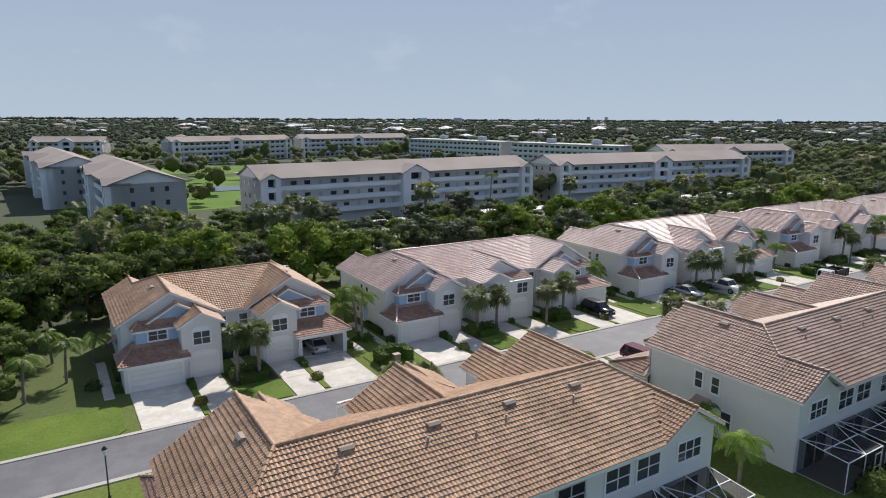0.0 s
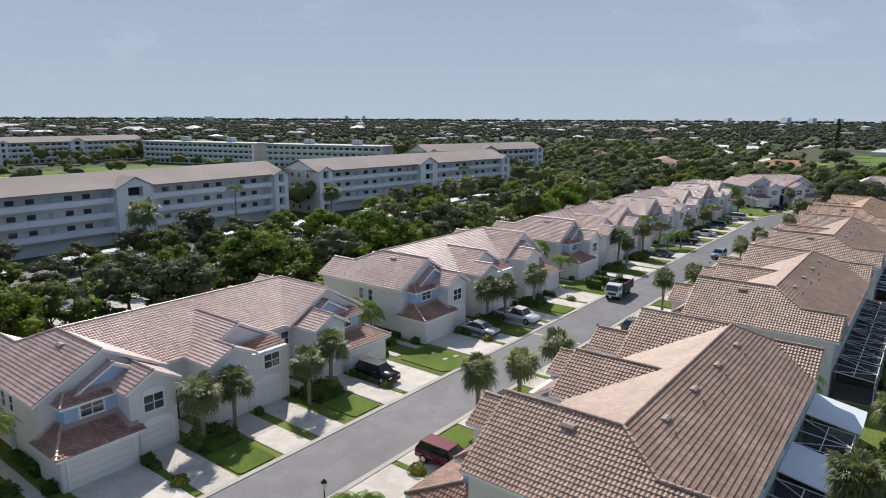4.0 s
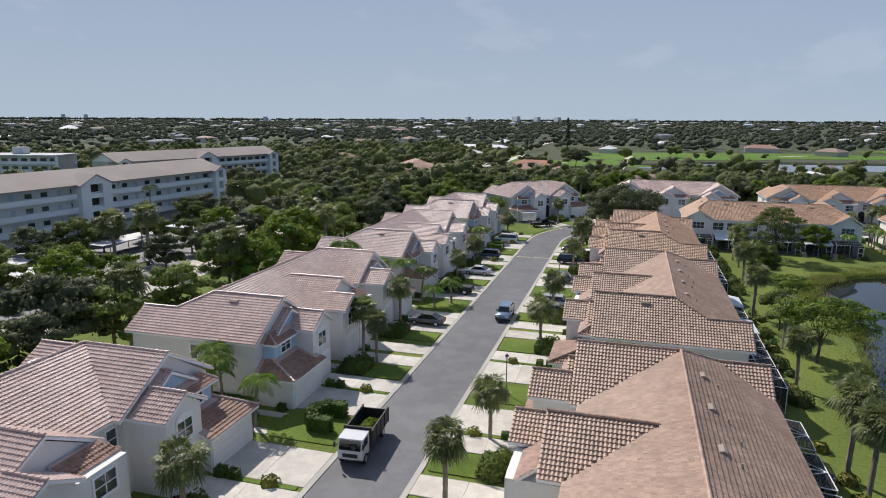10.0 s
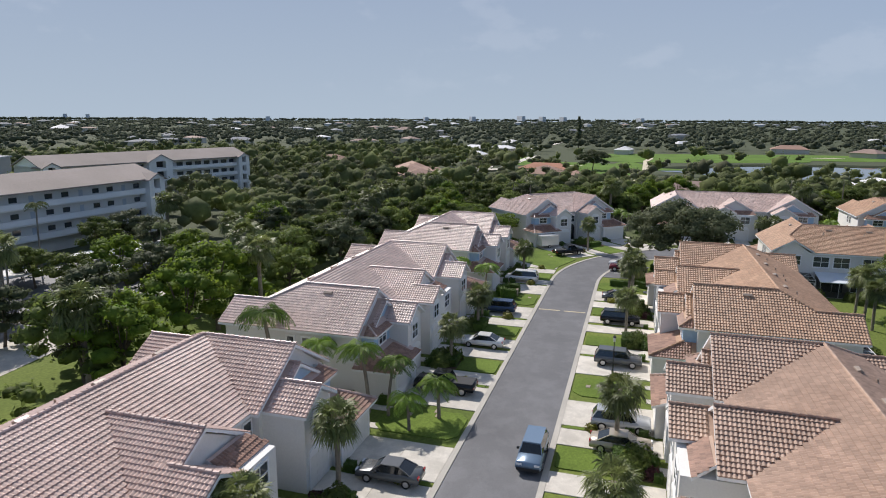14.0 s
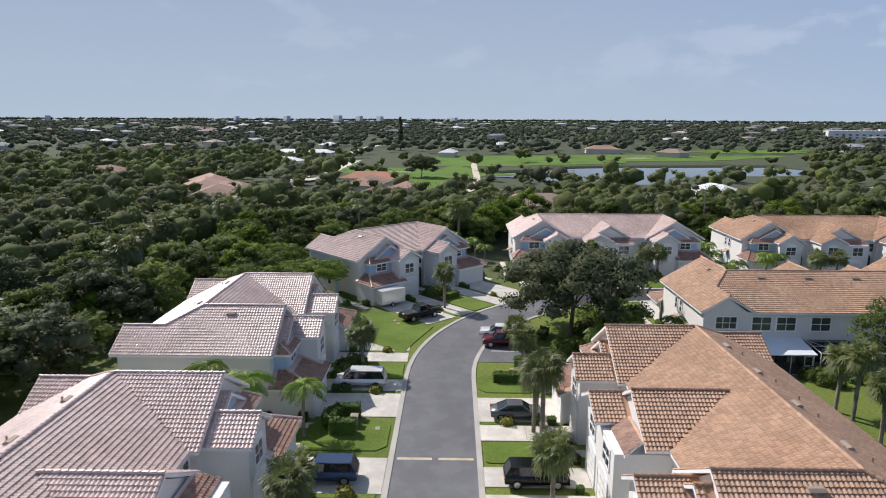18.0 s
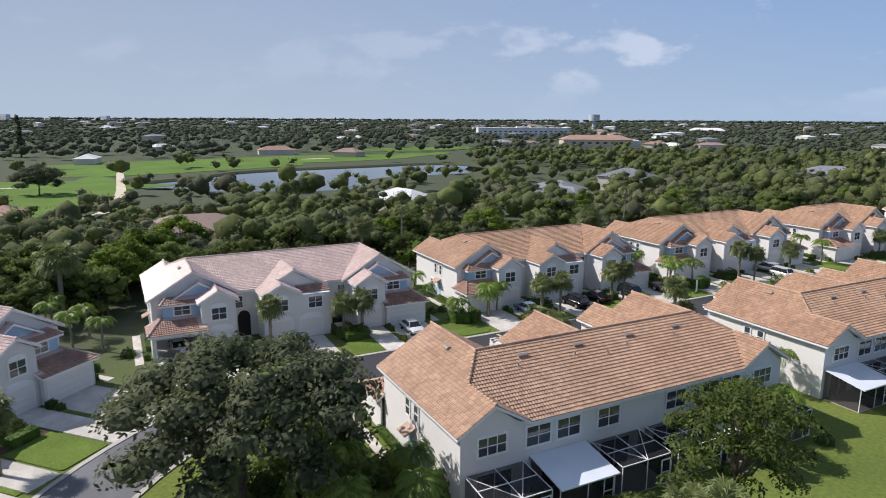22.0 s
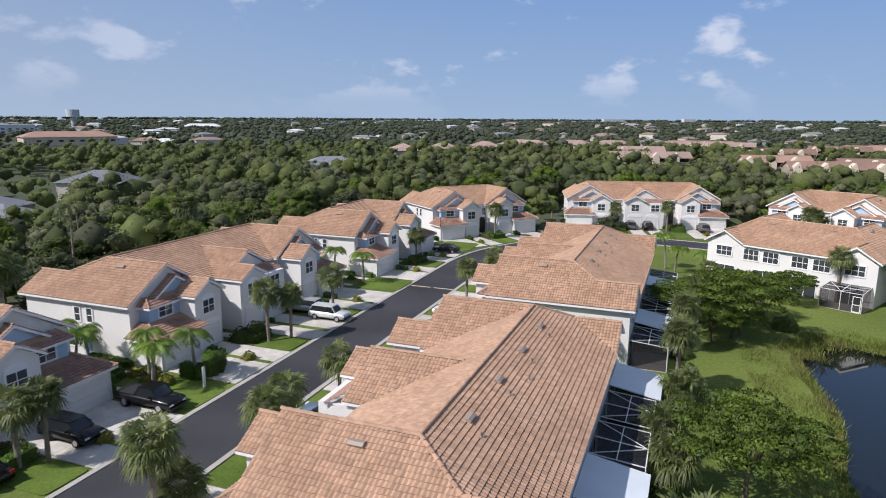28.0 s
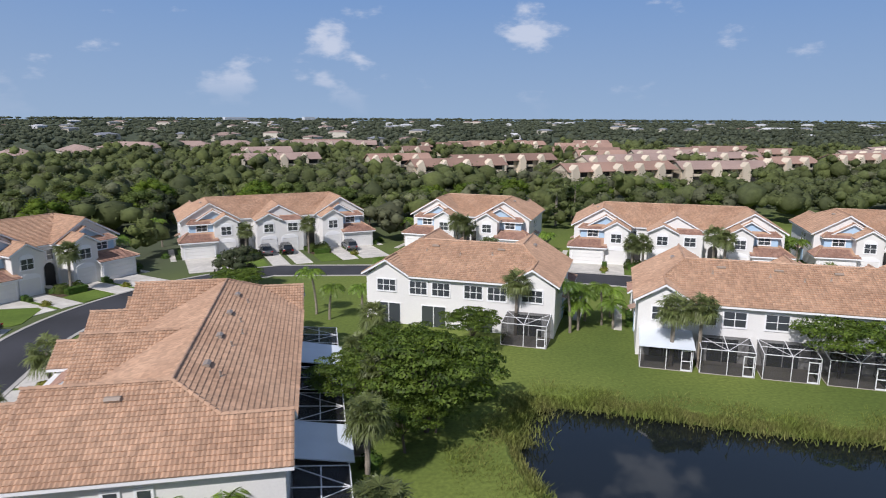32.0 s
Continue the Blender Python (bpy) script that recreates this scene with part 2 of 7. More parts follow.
# ---- shape helpers ----
class Geo:
    """Collects vertices and faces, with a material index a face."""

    def __init__(self):
        self.v, self.f, self.m = [], [], []

    def add(self, verts, faces, m=0):
        k = len(self.v)
        self.v += [tuple(p) for p in verts]
        self.f += [tuple(i + k for i in q) for q in faces]
        self.m += [m] * len(faces)
        return self

    def box(self, x0, y0, z0, x1, y1, z1, m=0):
        return self.add([(x0, y0, z0), (x1, y0, z0), (x1, y1, z0), (x0, y1, z0), (x0, y0, z1), (x1, y0, z1), (x1, y1, z1), (x0, y1, z1)],
                        [(3, 2, 1, 0), (4, 5, 6, 7), (0, 1, 5, 4), (1, 2, 6, 5), (2, 3, 7, 6), (3, 0, 4, 7)], m)

    def prism(self, ring, shift, m=0, side=None):
        """A ring of points, carried along shift, closed at both ends."""
        n = len(ring)
        a = [Vector(p) for p in ring]
        s = Vector(shift)
        self.add([*a, *[p + s for p in a]], [tuple(range(n))[::-1], tuple(range(n, 2 * n))], m)
        self.f += [(len(self.v) - 2 * n + i, len(self.v) - 2 * n + (i + 1) % n, len(self.v) - n + (i + 1) % n, len(self.v) - n + i) for i in range(n)]
        self.m += [m if side is None else side] * n
        return self

    def beam(self, a, b, r, m=0, sides=4, r2=None):
        """A bar from a to b."""
        a, b = Vector(a), Vector(b)
        d = (b - a).normalized()
        p = d.cross(Vector((0, 0, 1)) if abs(d.z) < 0.9 else Vector((1, 0, 0))).normalized()
        q = d.cross(p)
        r2 = r if r2 is None else r2
        ring = [(math.cos(2 * math.pi * (i + 0.5) / sides), math.sin(2 * math.pi * (i + 0.5) / sides)) for i in range(sides)]
        vs = [a + (p * c + q * s) * r for c, s in ring] + [b + (p * c + q * s) * r2 for c, s in ring]
        fs = [(i, (i + 1) % sides, sides + (i + 1) % sides, sides + i) for i in range(sides)] + [tuple(range(sides))[::-1], tuple(range(sides, 2 * sides))]
        return self.add(vs, fs, m)

    def mesh(self, name, *mats):
        me = bpy.data.meshes.new(name)
        me.from_pydata(self.v, [], self.f)
        for x in mats:
            me.materials.append(x)
        if len(mats) > 1:
            me.polygons.foreach_set("material_index", self.m)
        me.update()
        return me


def part(name, me, parent=None, label="", kind=""):
    """Links a mesh as one object under a thing or a part."""
    ob = new(name, me)
    if parent is not None:
        ob.parent = parent
    return tagged(ob, label, "", "", kind)


def recalc(me):
    bm = bmesh.new()
    bm.from_mesh(me)
    bmesh.ops.recalc_face_normals(bm, faces=bm.faces)
    bm.to_mesh(me)
    bm.free()
    return me

# ---- ground, pond, streets ----
LAKE = [(190.5, -64.9), (189.4, -52.2), (190.7, -39.2), (186.5, -22.0), (190.0, -9.9), (183.1, 2.5), (171.7, 8.7), (150.8, 7.8), (128.1, 11.0), (104.5, 9.2), (80.0, 11.0), (55.0, 9.0), (42.0, 0.0), (46.0, -14.0), (70.0, -22.0), (100.0, -36.0), (130.0, -49.0), (152.0, -60.0), (167.9, -66.2), (179.9, -72.6), (186.8, -73.7)]
GOLF_POND = [(402.9, -30.6), (422.7, 19.4), (454.9, 40.4), (484.5, 6.7), (507.8, -22.7), (517.6, -80.3), (521.0, -135.1), (483.4, -147.0), (451.6, -115.3), (443.0, -64.2), (416.5, -48.4)]
GOLF_POND_2 = [(57.3, 210.5), (109.0, 215.9), (150.1, 228.6), (175.9, 243.5), (160.3, 250.6), (108.8, 234.6), (57.3, 227.8)]


def smooth_ring(pts, n=4):
    out = []
    k = len(pts)
    for i in range(k):
        p0, p1, p2, p3 = (Vector(pts[(i + j - 1) % k]) for j in range(4))
        for s in range(n):
            t = s / n
            out.append(0.5 * ((2 * p1) + (p2 - p0) * t + (2 * p0 - 5 * p1 + 4 * p2 - p3) * t * t + (3 * p1 - p0 - 3 * p2 + p3) * t ** 3))
    return out


def ring_bank(ring, wide):
    """The ring moved inwards by about wide metres."""
    c = sum(ring, Vector((0, 0))) / len(ring)
    k = len(ring)
    area = sum(ring[i].x * ring[(i + 1) % k].y - ring[(i + 1) % k].x * ring[i].y for i in range(k))
    s = 1 if area > 0 else -1
    out = []
    for i in range(k):
        d = (ring[(i + 1) % k] - ring[i - 1]).normalized()
        out.append(ring[i] + Vector((-d.y, d.x)) * wide * s)
    return out


def build_ground():
    bm = bmesh.new()
    edges = []
    R = 4650
    loops = [[Vector((R * math.cos(a * math.pi / 24), R * math.sin(a * math.pi / 24))) for a in range(48)]]
    rings = [smooth_ring(p) for p in (LAKE, GOLF_POND, GOLF_POND_2)]
    for loop in loops + rings:
        vs = [bm.verts.new((p.x, p.y, 0)) for p in loop]
        edges += [bm.edges.new((vs[i], vs[(i + 1) % len(vs)])) for i in range(len(vs))]
    bmesh.ops.triangle_fill(bm, edges=edges, use_beauty=True)
    for ring in rings:
        inner = ring_bank(ring, 2.6)
        a = [bm.verts.new((p.x, p.y, 0)) for p in ring]
        b = [bm.verts.new((p.x, p.y, -1.6)) for p in inner]
        k = len(ring)
        for i in range(k):
            bm.faces.new((a[i], a[(i + 1) % k], b[(i + 1) % k], b[i]))
    bmesh.ops.remove_doubles(bm, verts=bm.verts, dist=0.01)
    bmesh.ops.recalc_face_normals(bm, faces=bm.faces)
    if sum(f.normal.z for f in bm.faces) < 0:
        bmesh.ops.reverse_faces(bm, faces=bm.faces)
    me = bpy.data.meshes.new("ground")
    bm.to_mesh(me)
    bm.free()
    me.materials.append(GROUND)
    tagged(new("ground", me), "grassy ground with patchy green and olive turf reaching the horizon", "ground", kind="structure")
    for name, ring, label in (("pond", rings[0], "dark still pond water behind the townhouses"), ("golf_pond", rings[1], "pale still pond water on the golf course"), ("golf_creek", rings[2], "narrow pond water on the far golf course")):
        g = Geo()
        g.add([(p.x, p.y, -0.75) for p in ring_bank(ring, 0.4)], [tuple(range(len(ring)))])
        me = g.mesh(name, WATER)
        if me.polygons[0].normal.z < 0:
            me.flip_normals()
        tagged(new(name, me), label, "water", kind="structure")


build_ground()


def arc(cx, cy, r, a0, a1, n=14):
    return [Vector((cx + r * math.cos(radians(a0 + (a1 - a0) * i / n)), cy + r * math.sin(radians(a0 + (a1 - a0) * i / n)))) for i in range(n + 1)]


# centre line: along the first street, round the bend, down the second, and back round the pond
CENTRE_A = [Vector((-260, 54.6)), Vector((-100, 54.0)), Vector((0, 53.3)), Vector((60, 53.05)), Vector((120, 52.85)), Vector((180, 52.75)), Vector((199.6, 52.7))]
CENTRE_BEND = arc(199.6, 19.2, 33.5, 90, 0, 20)
CENTRE_B = [Vector((233.3, -20)), Vector((233.8, -55)), Vector((234.0, -92.5))]
CENTRE_BEND2 = arc(199.0, -92.5, 35, 0, -72, 16)
CENTRE_C = [Vector((180.7, -121.3)), Vector((140.8, -101)), Vector((60, -63)), Vector((-40, -15))]


def ribbon(g, line, lo, hi, z, m=0, thick=0.0):
    """A strip along a line, from lo to hi metres to its left."""
    def nrm(i):
        d = (line[min(i + 1, len(line) - 1)] - line[max(i - 1, 0)]).normalized()
        return Vector((-d.y, d.x))
    vs = []
    for i, p in enumerate(line):
        q = nrm(i)
        vs += [(*(p + q * lo), z), (*(p + q * hi), z)]
        if thick:
            vs += [(*(p + q * lo), z - thick), (*(p + q * hi), z - thick)]
    k = 4 if thick else 2
    fs = []
    for i in range(len(line) - 1):
        a, b = i * k, (i + 1) * k
        fs.append((a, b, b + 1, a + 1))
        if thick:
            fs += [(a + 2, a, b, b + 2)[::-1], (a + 1, a + 3, b + 3, b + 1)[::-1]]
    if thick:
        e = (len(line) - 1) * k
        fs += [(0, 1, 3, 2), (e, e + 2, e + 3, e + 1)]
    return g.add(vs, fs, m)


ROAD_OLD = CENTRE_A + CENTRE_BEND[1:15]
ROAD_NEW = CENTRE_BEND[14:] + CENTRE_B + CENTRE_BEND2[1:] + CENTRE_C
for line, m, label in ((ROAD_OLD, ASPHALT, "worn grey asphalt street between the townhouses"), (ROAD_NEW, ASPHALT_NEW, "freshly sealed dark asphalt street")):
    tagged(new("road", recalc(ribbon(Geo(), line, -3.3, 3.3, 0.03).mesh("road", m))), label, "road", kind="structure")
for line in (CENTRE_A + CENTRE_BEND[1:] + CENTRE_B + CENTRE_BEND2[1:] + CENTRE_C,):
    for lo, hi in ((-3.75, -3.3), (3.3, 3.75)):
        g = ribbon(Geo(), line, lo, hi, 0.09, thick=0.2)
        tagged(new("kerb", recalc(g.mesh("kerb", KERB))), "pale concrete valley kerb along the street", "kerb", kind="structure")

# ---- townhouses ----
EAVE, RIDGE = 5.3, 8.1
SLOPE_E, SLOPE_F, SLOPE_R = 0.535, 0.389, 0.412      # end, front and rear slopes


class Plane:
    """A roof slope: its outline in plan, the point and height of its eave, the way it rises, and how steeply."""

    def __init__(self, ring, p0, z0, up, slope, name="slope"):
        self.ring = [Vector(p) for p in ring]
        self.p0, self.z0, self.up, self.slope, self.name = Vector(p0), z0, Vector(up).normalized(), slope, name

    def z(self, u, v):
        return self.z0 + ((u - self.p0.x) * self.up.x + (v - self.p0.y) * self.up.y) * self.slope

    def inside(self, u, v, grow=0.0):
        ok = np.ones(np.shape(u), bool)
        k = len(self.ring)
        area = sum(self.ring[i].x * self.ring[(i + 1) % k].y - self.ring[(i + 1) % k].x * self.ring[i].y for i in range(k))
        s = 1 if area > 0 else -1
        odd = np.zeros(np.shape(u), bool)
        for i in range(k):
            a, b = self.ring[i], self.ring[(i + 1) % k]
            if a.y != b.y:
                odd ^= ((a.y > v) != (b.y > v)) & (u < (b.x - a.x) * (v - a.y) / (b.y - a.y) + a.x)
        return odd & ok

    def mirrored(self, L):
        return Plane([(L - p.x, p.y) for p in self.ring][::-1], (L - self.p0.x, self.p0.y), self.z0, (-self.up.x, self.up.y), self.slope, self.name)


def roof_planes(L, units):
    end = [
        Plane([(0, 3.5), (5.2, 3.5), (5.2, 11.3), (3.0, 14.2), (3.0, 18.1), (0, 18.1)], (0, 0), EAVE, (1, 0), SLOPE_E, "end"),
        Plane([(5.2, 3.5), (10.45, 3.5), (10.45, 4.1), (5.2, 11.3)], (10.45, 0), EAVE, (-1, 0), SLOPE_E, "wing"),
        Plane([(3.0, 14.2), (6.0, 18.1), (3.0, 18.1)], (6.0, 18.1), EAVE, (-1, 0), SLOPE_E, "rear_gable"),
        Plane([(5.2, 0.3), (7.5, 0.3), (7.5, 4.3), (5.2, 4.3)], (5.2, 0), 5.25, (1, 0), SLOPE_E, "bay"),
        Plane([(7.5, 0.3), (9.8, 0.3), (9.8, 4.5), (7.5, 6.0)], (9.8, 0), 5.25, (-1, 0), SLOPE_E, "bay"),
        Plane([(2.3, 2.9), (5.7, 2.9), (5.7, 3.95), (2.3, 3.95)], (2.3, 0), 5.2, (1, 0), SLOPE_E, "dormer"),
        Plane([(5.7, 2.9), (8.2, 2.9), (8.2, 3.95), (5.7, 3.95)], (8.2, 0), 5.68, (-1, 0), SLOPE_E, "dormer"),
        Plane([(1.3, 2.2), (5.6, 2.2), (5.6, 3.35), (2.1, 3.35)], (0, 2.2), 5.0, (0, 1), 0.56, "apron"),
        Plane([(1.3, 2.2), (2.1, 3.35), (2.1, 4.0), (1.3, 4.0)], (1.3, 0), 5.0, (1, 0), 0.80, "apron"),
        Plane([(-0.3, -0.45), (6.1, -0.45), (6.1, 2.75), (1.5, 2.75)], (0, -0.45), 2.62, (0, 1), 0.33, "garage"),
        Plane([(-0.3, -0.45), (1.5, 2.75), (1.5, 4.0), (-0.3, 4.0)], (-0.3, 0), 2.62, (1, 0), 0.587, "garage"),
    ]
    planes = end + [p.mirrored(L) for p in end]
    planes += [
        Plane([(5.2, 11.3), (10.45, 4.1), (L - 10.45, 4.1), (L - 5.2, 11.3)], (0, 4.1), EAVE, (0, 1), SLOPE_F, "front"),
        Plane([(5.2, 11.3), (L - 5.2, 11.3), (L - 3.0, 14.2), (L - 6.0, 18.1), (6.0, 18.1), (3.0, 14.2)], (0, 18.1), EAVE, (0, -1), SLOPE_R, "rear"),
    ]
    if units == 6:
        c = L / 2
        planes += [
            Plane([(c - 4.2, 2.6), (c, 2.6), (c, 9.4), (c - 4.2, 4.1)], (c - 4.2, 0), EAVE, (1, 0), 0.50, "centre"),
            Plane([(c, 2.6), (c + 4.2, 2.6), (c + 4.2, 4.1), (c, 9.4)], (c + 4.2, 0), EAVE, (-1, 0), 0.50, "centre"),
            Plane([(c - 4.6, 0.2), (c - 2.2, 0.2), (c - 2.2, 4.4), (c - 4.6, 4.4)], (c - 4.6, 0), 5.25, (1, 0), 0.46, "bay"),
            Plane([(c - 2.2, 0.2), (c + 0.2, 0.2), (c + 0.2, 4.4), (c - 2.2, 4.4)], (c + 0.2, 0), 5.25, (-1, 0), 0.46, "bay"),
            Plane([(c + 0.0, 1.3), (c + 4.1, 1.3), (c + 3.5, 2.7), (c + 0.0, 2.7)], (0, 1.3), 4.95, (0, 1), 0.5, "apron"),
        ]
    return planes


TILE_W, TILE_E = 0.26, 0.335
LOW = ("garage", "apron")


def tile_field(planes, skip=None, only=()):
    """All roof tiles that lie on top: their vertices and faces, joined; and the places of those that skip() picks out."""
    prof = np.array([(-0.5, 0.0), (0.0, 0.048), (0.5, 0.0)])
    V, F, singles, base = [], [], [], 0
    for p in planes:
        if (p.name in LOW) != bool(only):
            continue
        up = np.array(p.up)
        ac = np.array((p.up.y, -p.up.x))
        run = 1 / math.sqrt(1 + p.slope ** 2)
        ring = np.array([tuple(q) for q in p.ring]) - np.array(p.p0)
        b = ring @ up
        a = ring @ ac
        nb, na = int((b.max() - b.min()) / (TILE_E * run)) + 1, int((a.max() - a.min()) / TILE_W) + 1
        A, B = np.meshgrid(a.min() + (np.arange(na) + 0.5) * TILE_W, b.min() + (np.arange(nb) + 0.45) * TILE_E * run)
        A, B = A.ravel(), B.ravel()
        U = p.p0.x + A * ac[0] + B * up[0]
        W = p.p0.y + A * ac[1] + B * up[1]
        ok = p.inside(U, W)
        mine = p.z(U, W)
        for o in planes:
            if o is not p:
                ok &= ~(o.inside(U, W) & (o.z(U, W) > mine + 0.02))
        A, B, U, W = A[ok], B[ok], U[ok], W[ok]
        if skip is not None:
            pick = skip(p, U, W)
            singles += [(p, x, y) for x, y in zip(A[pick], B[pick])]
            A, B = A[~pick], B[~pick]
        n = len(A)
        if not n:
            continue
        nrm = np.array((-p.up.x * p.slope, -p.up.y * p.slope, 1.0)) * run
        along = np.array((p.up.x, p.up.y, p.slope)) * run
        across = np.array((ac[0], ac[1], 0.0))
        jig = np.random.uniform(-0.006, 0.006, n)
        cen = np.stack([p.p0.x + A * ac[0] + B * up[0], p.p0.y + A * ac[1] + B * up[1], p.z0 + B * p.slope], 1)
        rows = []
        for (end, lift, flat) in ((0.56, 0.004, False), (-0.5, 0.06, False), (-0.5, 0.0, True)):
            for x, h in prof:
                hh = np.full(n, lift + (0.0 if flat else h)) + jig
                rows.append(cen + along * end * TILE_E + across * x * TILE_W + nrm * hh[:, None])
        V.append(np.stack(rows, 1).reshape(-1, 3))
        f = np.array([(3, 4, 1, 0), (4, 5, 2, 1), (6, 7, 4, 3), (7, 8, 5, 4)])
        F.append((f[None] + (base + 9 * np.arange(n))[:, None, None]).reshape(-1, 4))
        base += 9 * n
    return np.concatenate(V), np.concatenate(F), singles


def np_mesh(name, V, F, *mats, normals=None):
    me = bpy.data.meshes.new(name)
    me.from_pydata(V.tolist(), [], F if isinstance(F, list) else F.tolist())
    for x in mats:
        me.materials.append(x)
    me.update()
    if normals is not None:
        me.polygons.foreach_set("use_smooth", np.ones(len(me.polygons), bool))
        me.normals_split_custom_set_from_vertices(normals.tolist())
    return me


def cap_line(g, a, b, r=0.13):
    """Half-round cap tiles, one after another, from a up to b."""
    a, b = Vector(a), Vector(b)
    d = b - a
    n = max(1, int(d.length / 0.42))
    t = d.normalized()
    s = t.cross(Vector((0, 0, 1))).normalized()
    w = s.cross(t)
    for i in range(n):
        p, q = a + d * (i / n), a + d * ((i + 1.12) / n)
        vs = []
        for c, k, h in ((p, 1.0, 0.03), (q, 0.86, 0.0)):
            vs += [c + s * r * k * math.cos(x) + w * (r * k * math.sin(x) + h - 0.02) for x in (0, 0.9, math.pi / 2, math.pi - 0.9, math.pi)]
        g.add(vs, [(j, j + 1, j + 6, j + 5) for j in range(4)] + [(4, 3, 2, 1, 0)])


def slab(g, p, thick=0.2):
    top = [Vector((q.x, q.y, p.z(q.x, q.y))) for q in p.ring]
    k = len(g.v)
    n = len(top)
    area = sum(p.ring[i].x * p.ring[(i + 1) % n].y - p.ring[(i + 1) % n].x * p.ring[i].y for i in range(n))
    if area < 0:
        top = top[::-1]
    g.add([*top, *[q - Vector((0, 0, thick)) for q in top]], [tuple(range(n))], 0)
    g.f += [tuple(k + n + i for i in reversed(range(n)))] + [(k + i, k + n + i, k + n + (i + 1) % n, k + (i + 1) % n) for i in range(n)]
    g.m += [1] * (n + 1)


def window_thing(house, at, turn, w, h, cols, rows, arch=False, sill=True, name="window"):
    """A window of white frame, bars and a dark pane, hung on a wall; x along the wall, -y out of it."""
    m = pose(*at, 0, 0, turn)
    ob = part(name, cached(("frame", w, h, cols, rows, arch), lambda: frame_mesh(w, h, cols, rows, arch)), house)
    ob.matrix_basis = m
    part("pane", cached(("pane", w, h), lambda: Geo().box(-w / 2 + 0.04, -0.035, 0.04, w / 2 - 0.04, -0.005, h - 0.04).mesh("pane", GLASS)), ob)
    return ob


MESHES = {}


def cached(key, make):
    if key not in MESHES:
        MESHES[key] = make()
    return MESHES[key]


def lattice(g, xs, zs, solid, y0, y1):
    """One joined mesh of the solid cells of a grid in x and z."""
    idx = {}

    def vert(i, k, y):
        if (i, k, y) not in idx:
            idx[(i, k, y)] = len(g.v)
            g.v.append((xs[i], y, zs[k]))
        return idx[(i, k, y)]

    nx, nz = len(xs) - 1, len(zs) - 1
    full = lambda i, k: 0 <= i < nx and 0 <= k < nz and solid(i, k)  # noqa: E731
    for i in range(nx):
        for k in range(nz):
            if not full(i, k):
                continue
            c = [(i, k), (i + 1, k), (i + 1, k + 1), (i, k + 1)]
            g.f.append(tuple(vert(*p, y0) for p in c))
            g.f.append(tuple(vert(*p, y1) for p in reversed(c)))
            for (di, dk), (p, q) in (((0, -1), (c[0], c[1])), ((1, 0), (c[1], c[2])), ((0, 1), (c[2], c[3])), ((-1, 0), (c[3], c[0]))):
                if not full(i + di, k + dk):
                    g.f.append((vert(*q, y0), vert(*p, y0), vert(*p, y1), vert(*q, y1)))
    g.m = [0] * len(g.f)
    return g


def frame_mesh(w, h, cols, rows, arch):
    """The frame and its bars, in one piece."""
    b = 0.11

    def lines(n, lo, hi, bar):
        out = [lo - b, lo + 0.04]
        for i in range(1, n):
            c = lo + (hi - lo) * i / n
            out += [c - bar, c + bar]
        return out + [hi - 0.04, hi + b]

    g = lattice(Geo(), lines(cols, -w / 2, w / 2, 0.03), lines(rows, 0, h, 0.026), lambda i, k: i % 2 == 0 or k % 2 == 0, -0.08, 0.02)
    if arch:
        n = 10
        ring = [(-w / 2 - b, -0.1, h + b)] + [((w / 2 + b) * -math.cos(math.pi * i / n), -0.1, h + b + 0.42 * math.sin(math.pi * i / n)) for i in range(1, n)] + [(w / 2 + b, -0.1, h + b)]
        g.prism(ring, (0, 0.12, 0))
    return recalc(g.mesh("window_frame", TRIM))


def garage_mesh(w, h):
    """A sectional door: four panels, each with raised fields."""
    g = Geo()
    n = 4
    cols = max(3, round(w / 0.8))
    for i in range(n):
        z0, z1 = h * i / n, h * (i + 1) / n - 0.02
        g.box(-w / 2, -0.05, z0, w / 2, 0.0, z1)
        for c in range(cols):
            x0 = -w / 2 + w * c / cols + 0.08
            g.box(x0, -0.065, z0 + 0.1, x0 + w / cols - 0.16, -0.05, z1 - 0.1)
    return g.mesh("garage_door", DOOR)


def garage_door(house, u, v, w, h=2.15, turn=0, opened=False, arch=False):
    ob = part("door_surround", cached(("gframe", w, h, arch), lambda: gframe(w, h, arch)), house)
    ob.matrix_basis = pose(u, v, 0, 0, 0, turn)
    if opened:
        # thin dark sheet in the doorway, painted as the shade inside
        part("dark_opening", cached(("gopen", w, h), lambda: Geo().box(-w / 2, -0.02, 0, w / 2, 0.0, h).mesh("dark_opening", DARK)), ob, "open garage, its inside shade painted as a dark sheet")
    else:
        part("garage_door", cached(("gdoor", w, h), lambda: garage_mesh(w, h)), ob, "panelled garage door")
    return ob


def gframe(w, h, arch):
    g = Geo()
    for x0, x1, z0, z1 in ((-w / 2 - 0.14, -w / 2, 0, h + 0.14), (w / 2, w / 2 + 0.14, 0, h + 0.14), (-w / 2, w / 2, h, h + 0.14)):
        g.box(x0, -0.09, z0, x1, 0.02, z1)
    if arch:
        n = 10
        ring = [((w / 2 + 0.14) * -math.cos(math.pi * i / n), -0.09, h + 0.13 + 0.5 * math.sin(math.pi * i / n)) for i in range(n + 1)]
        g.prism(ring, (0, 0.11, 0))
    return recalc(g.mesh("door_surround", TRIM))


def gable_wall(g, pts, v0, v1, m=0):
    """An upright wall with an outline in u and z."""
    g.prism([(u, v0, z) for u, z in pts], (0, v1 - v0, 0), m)


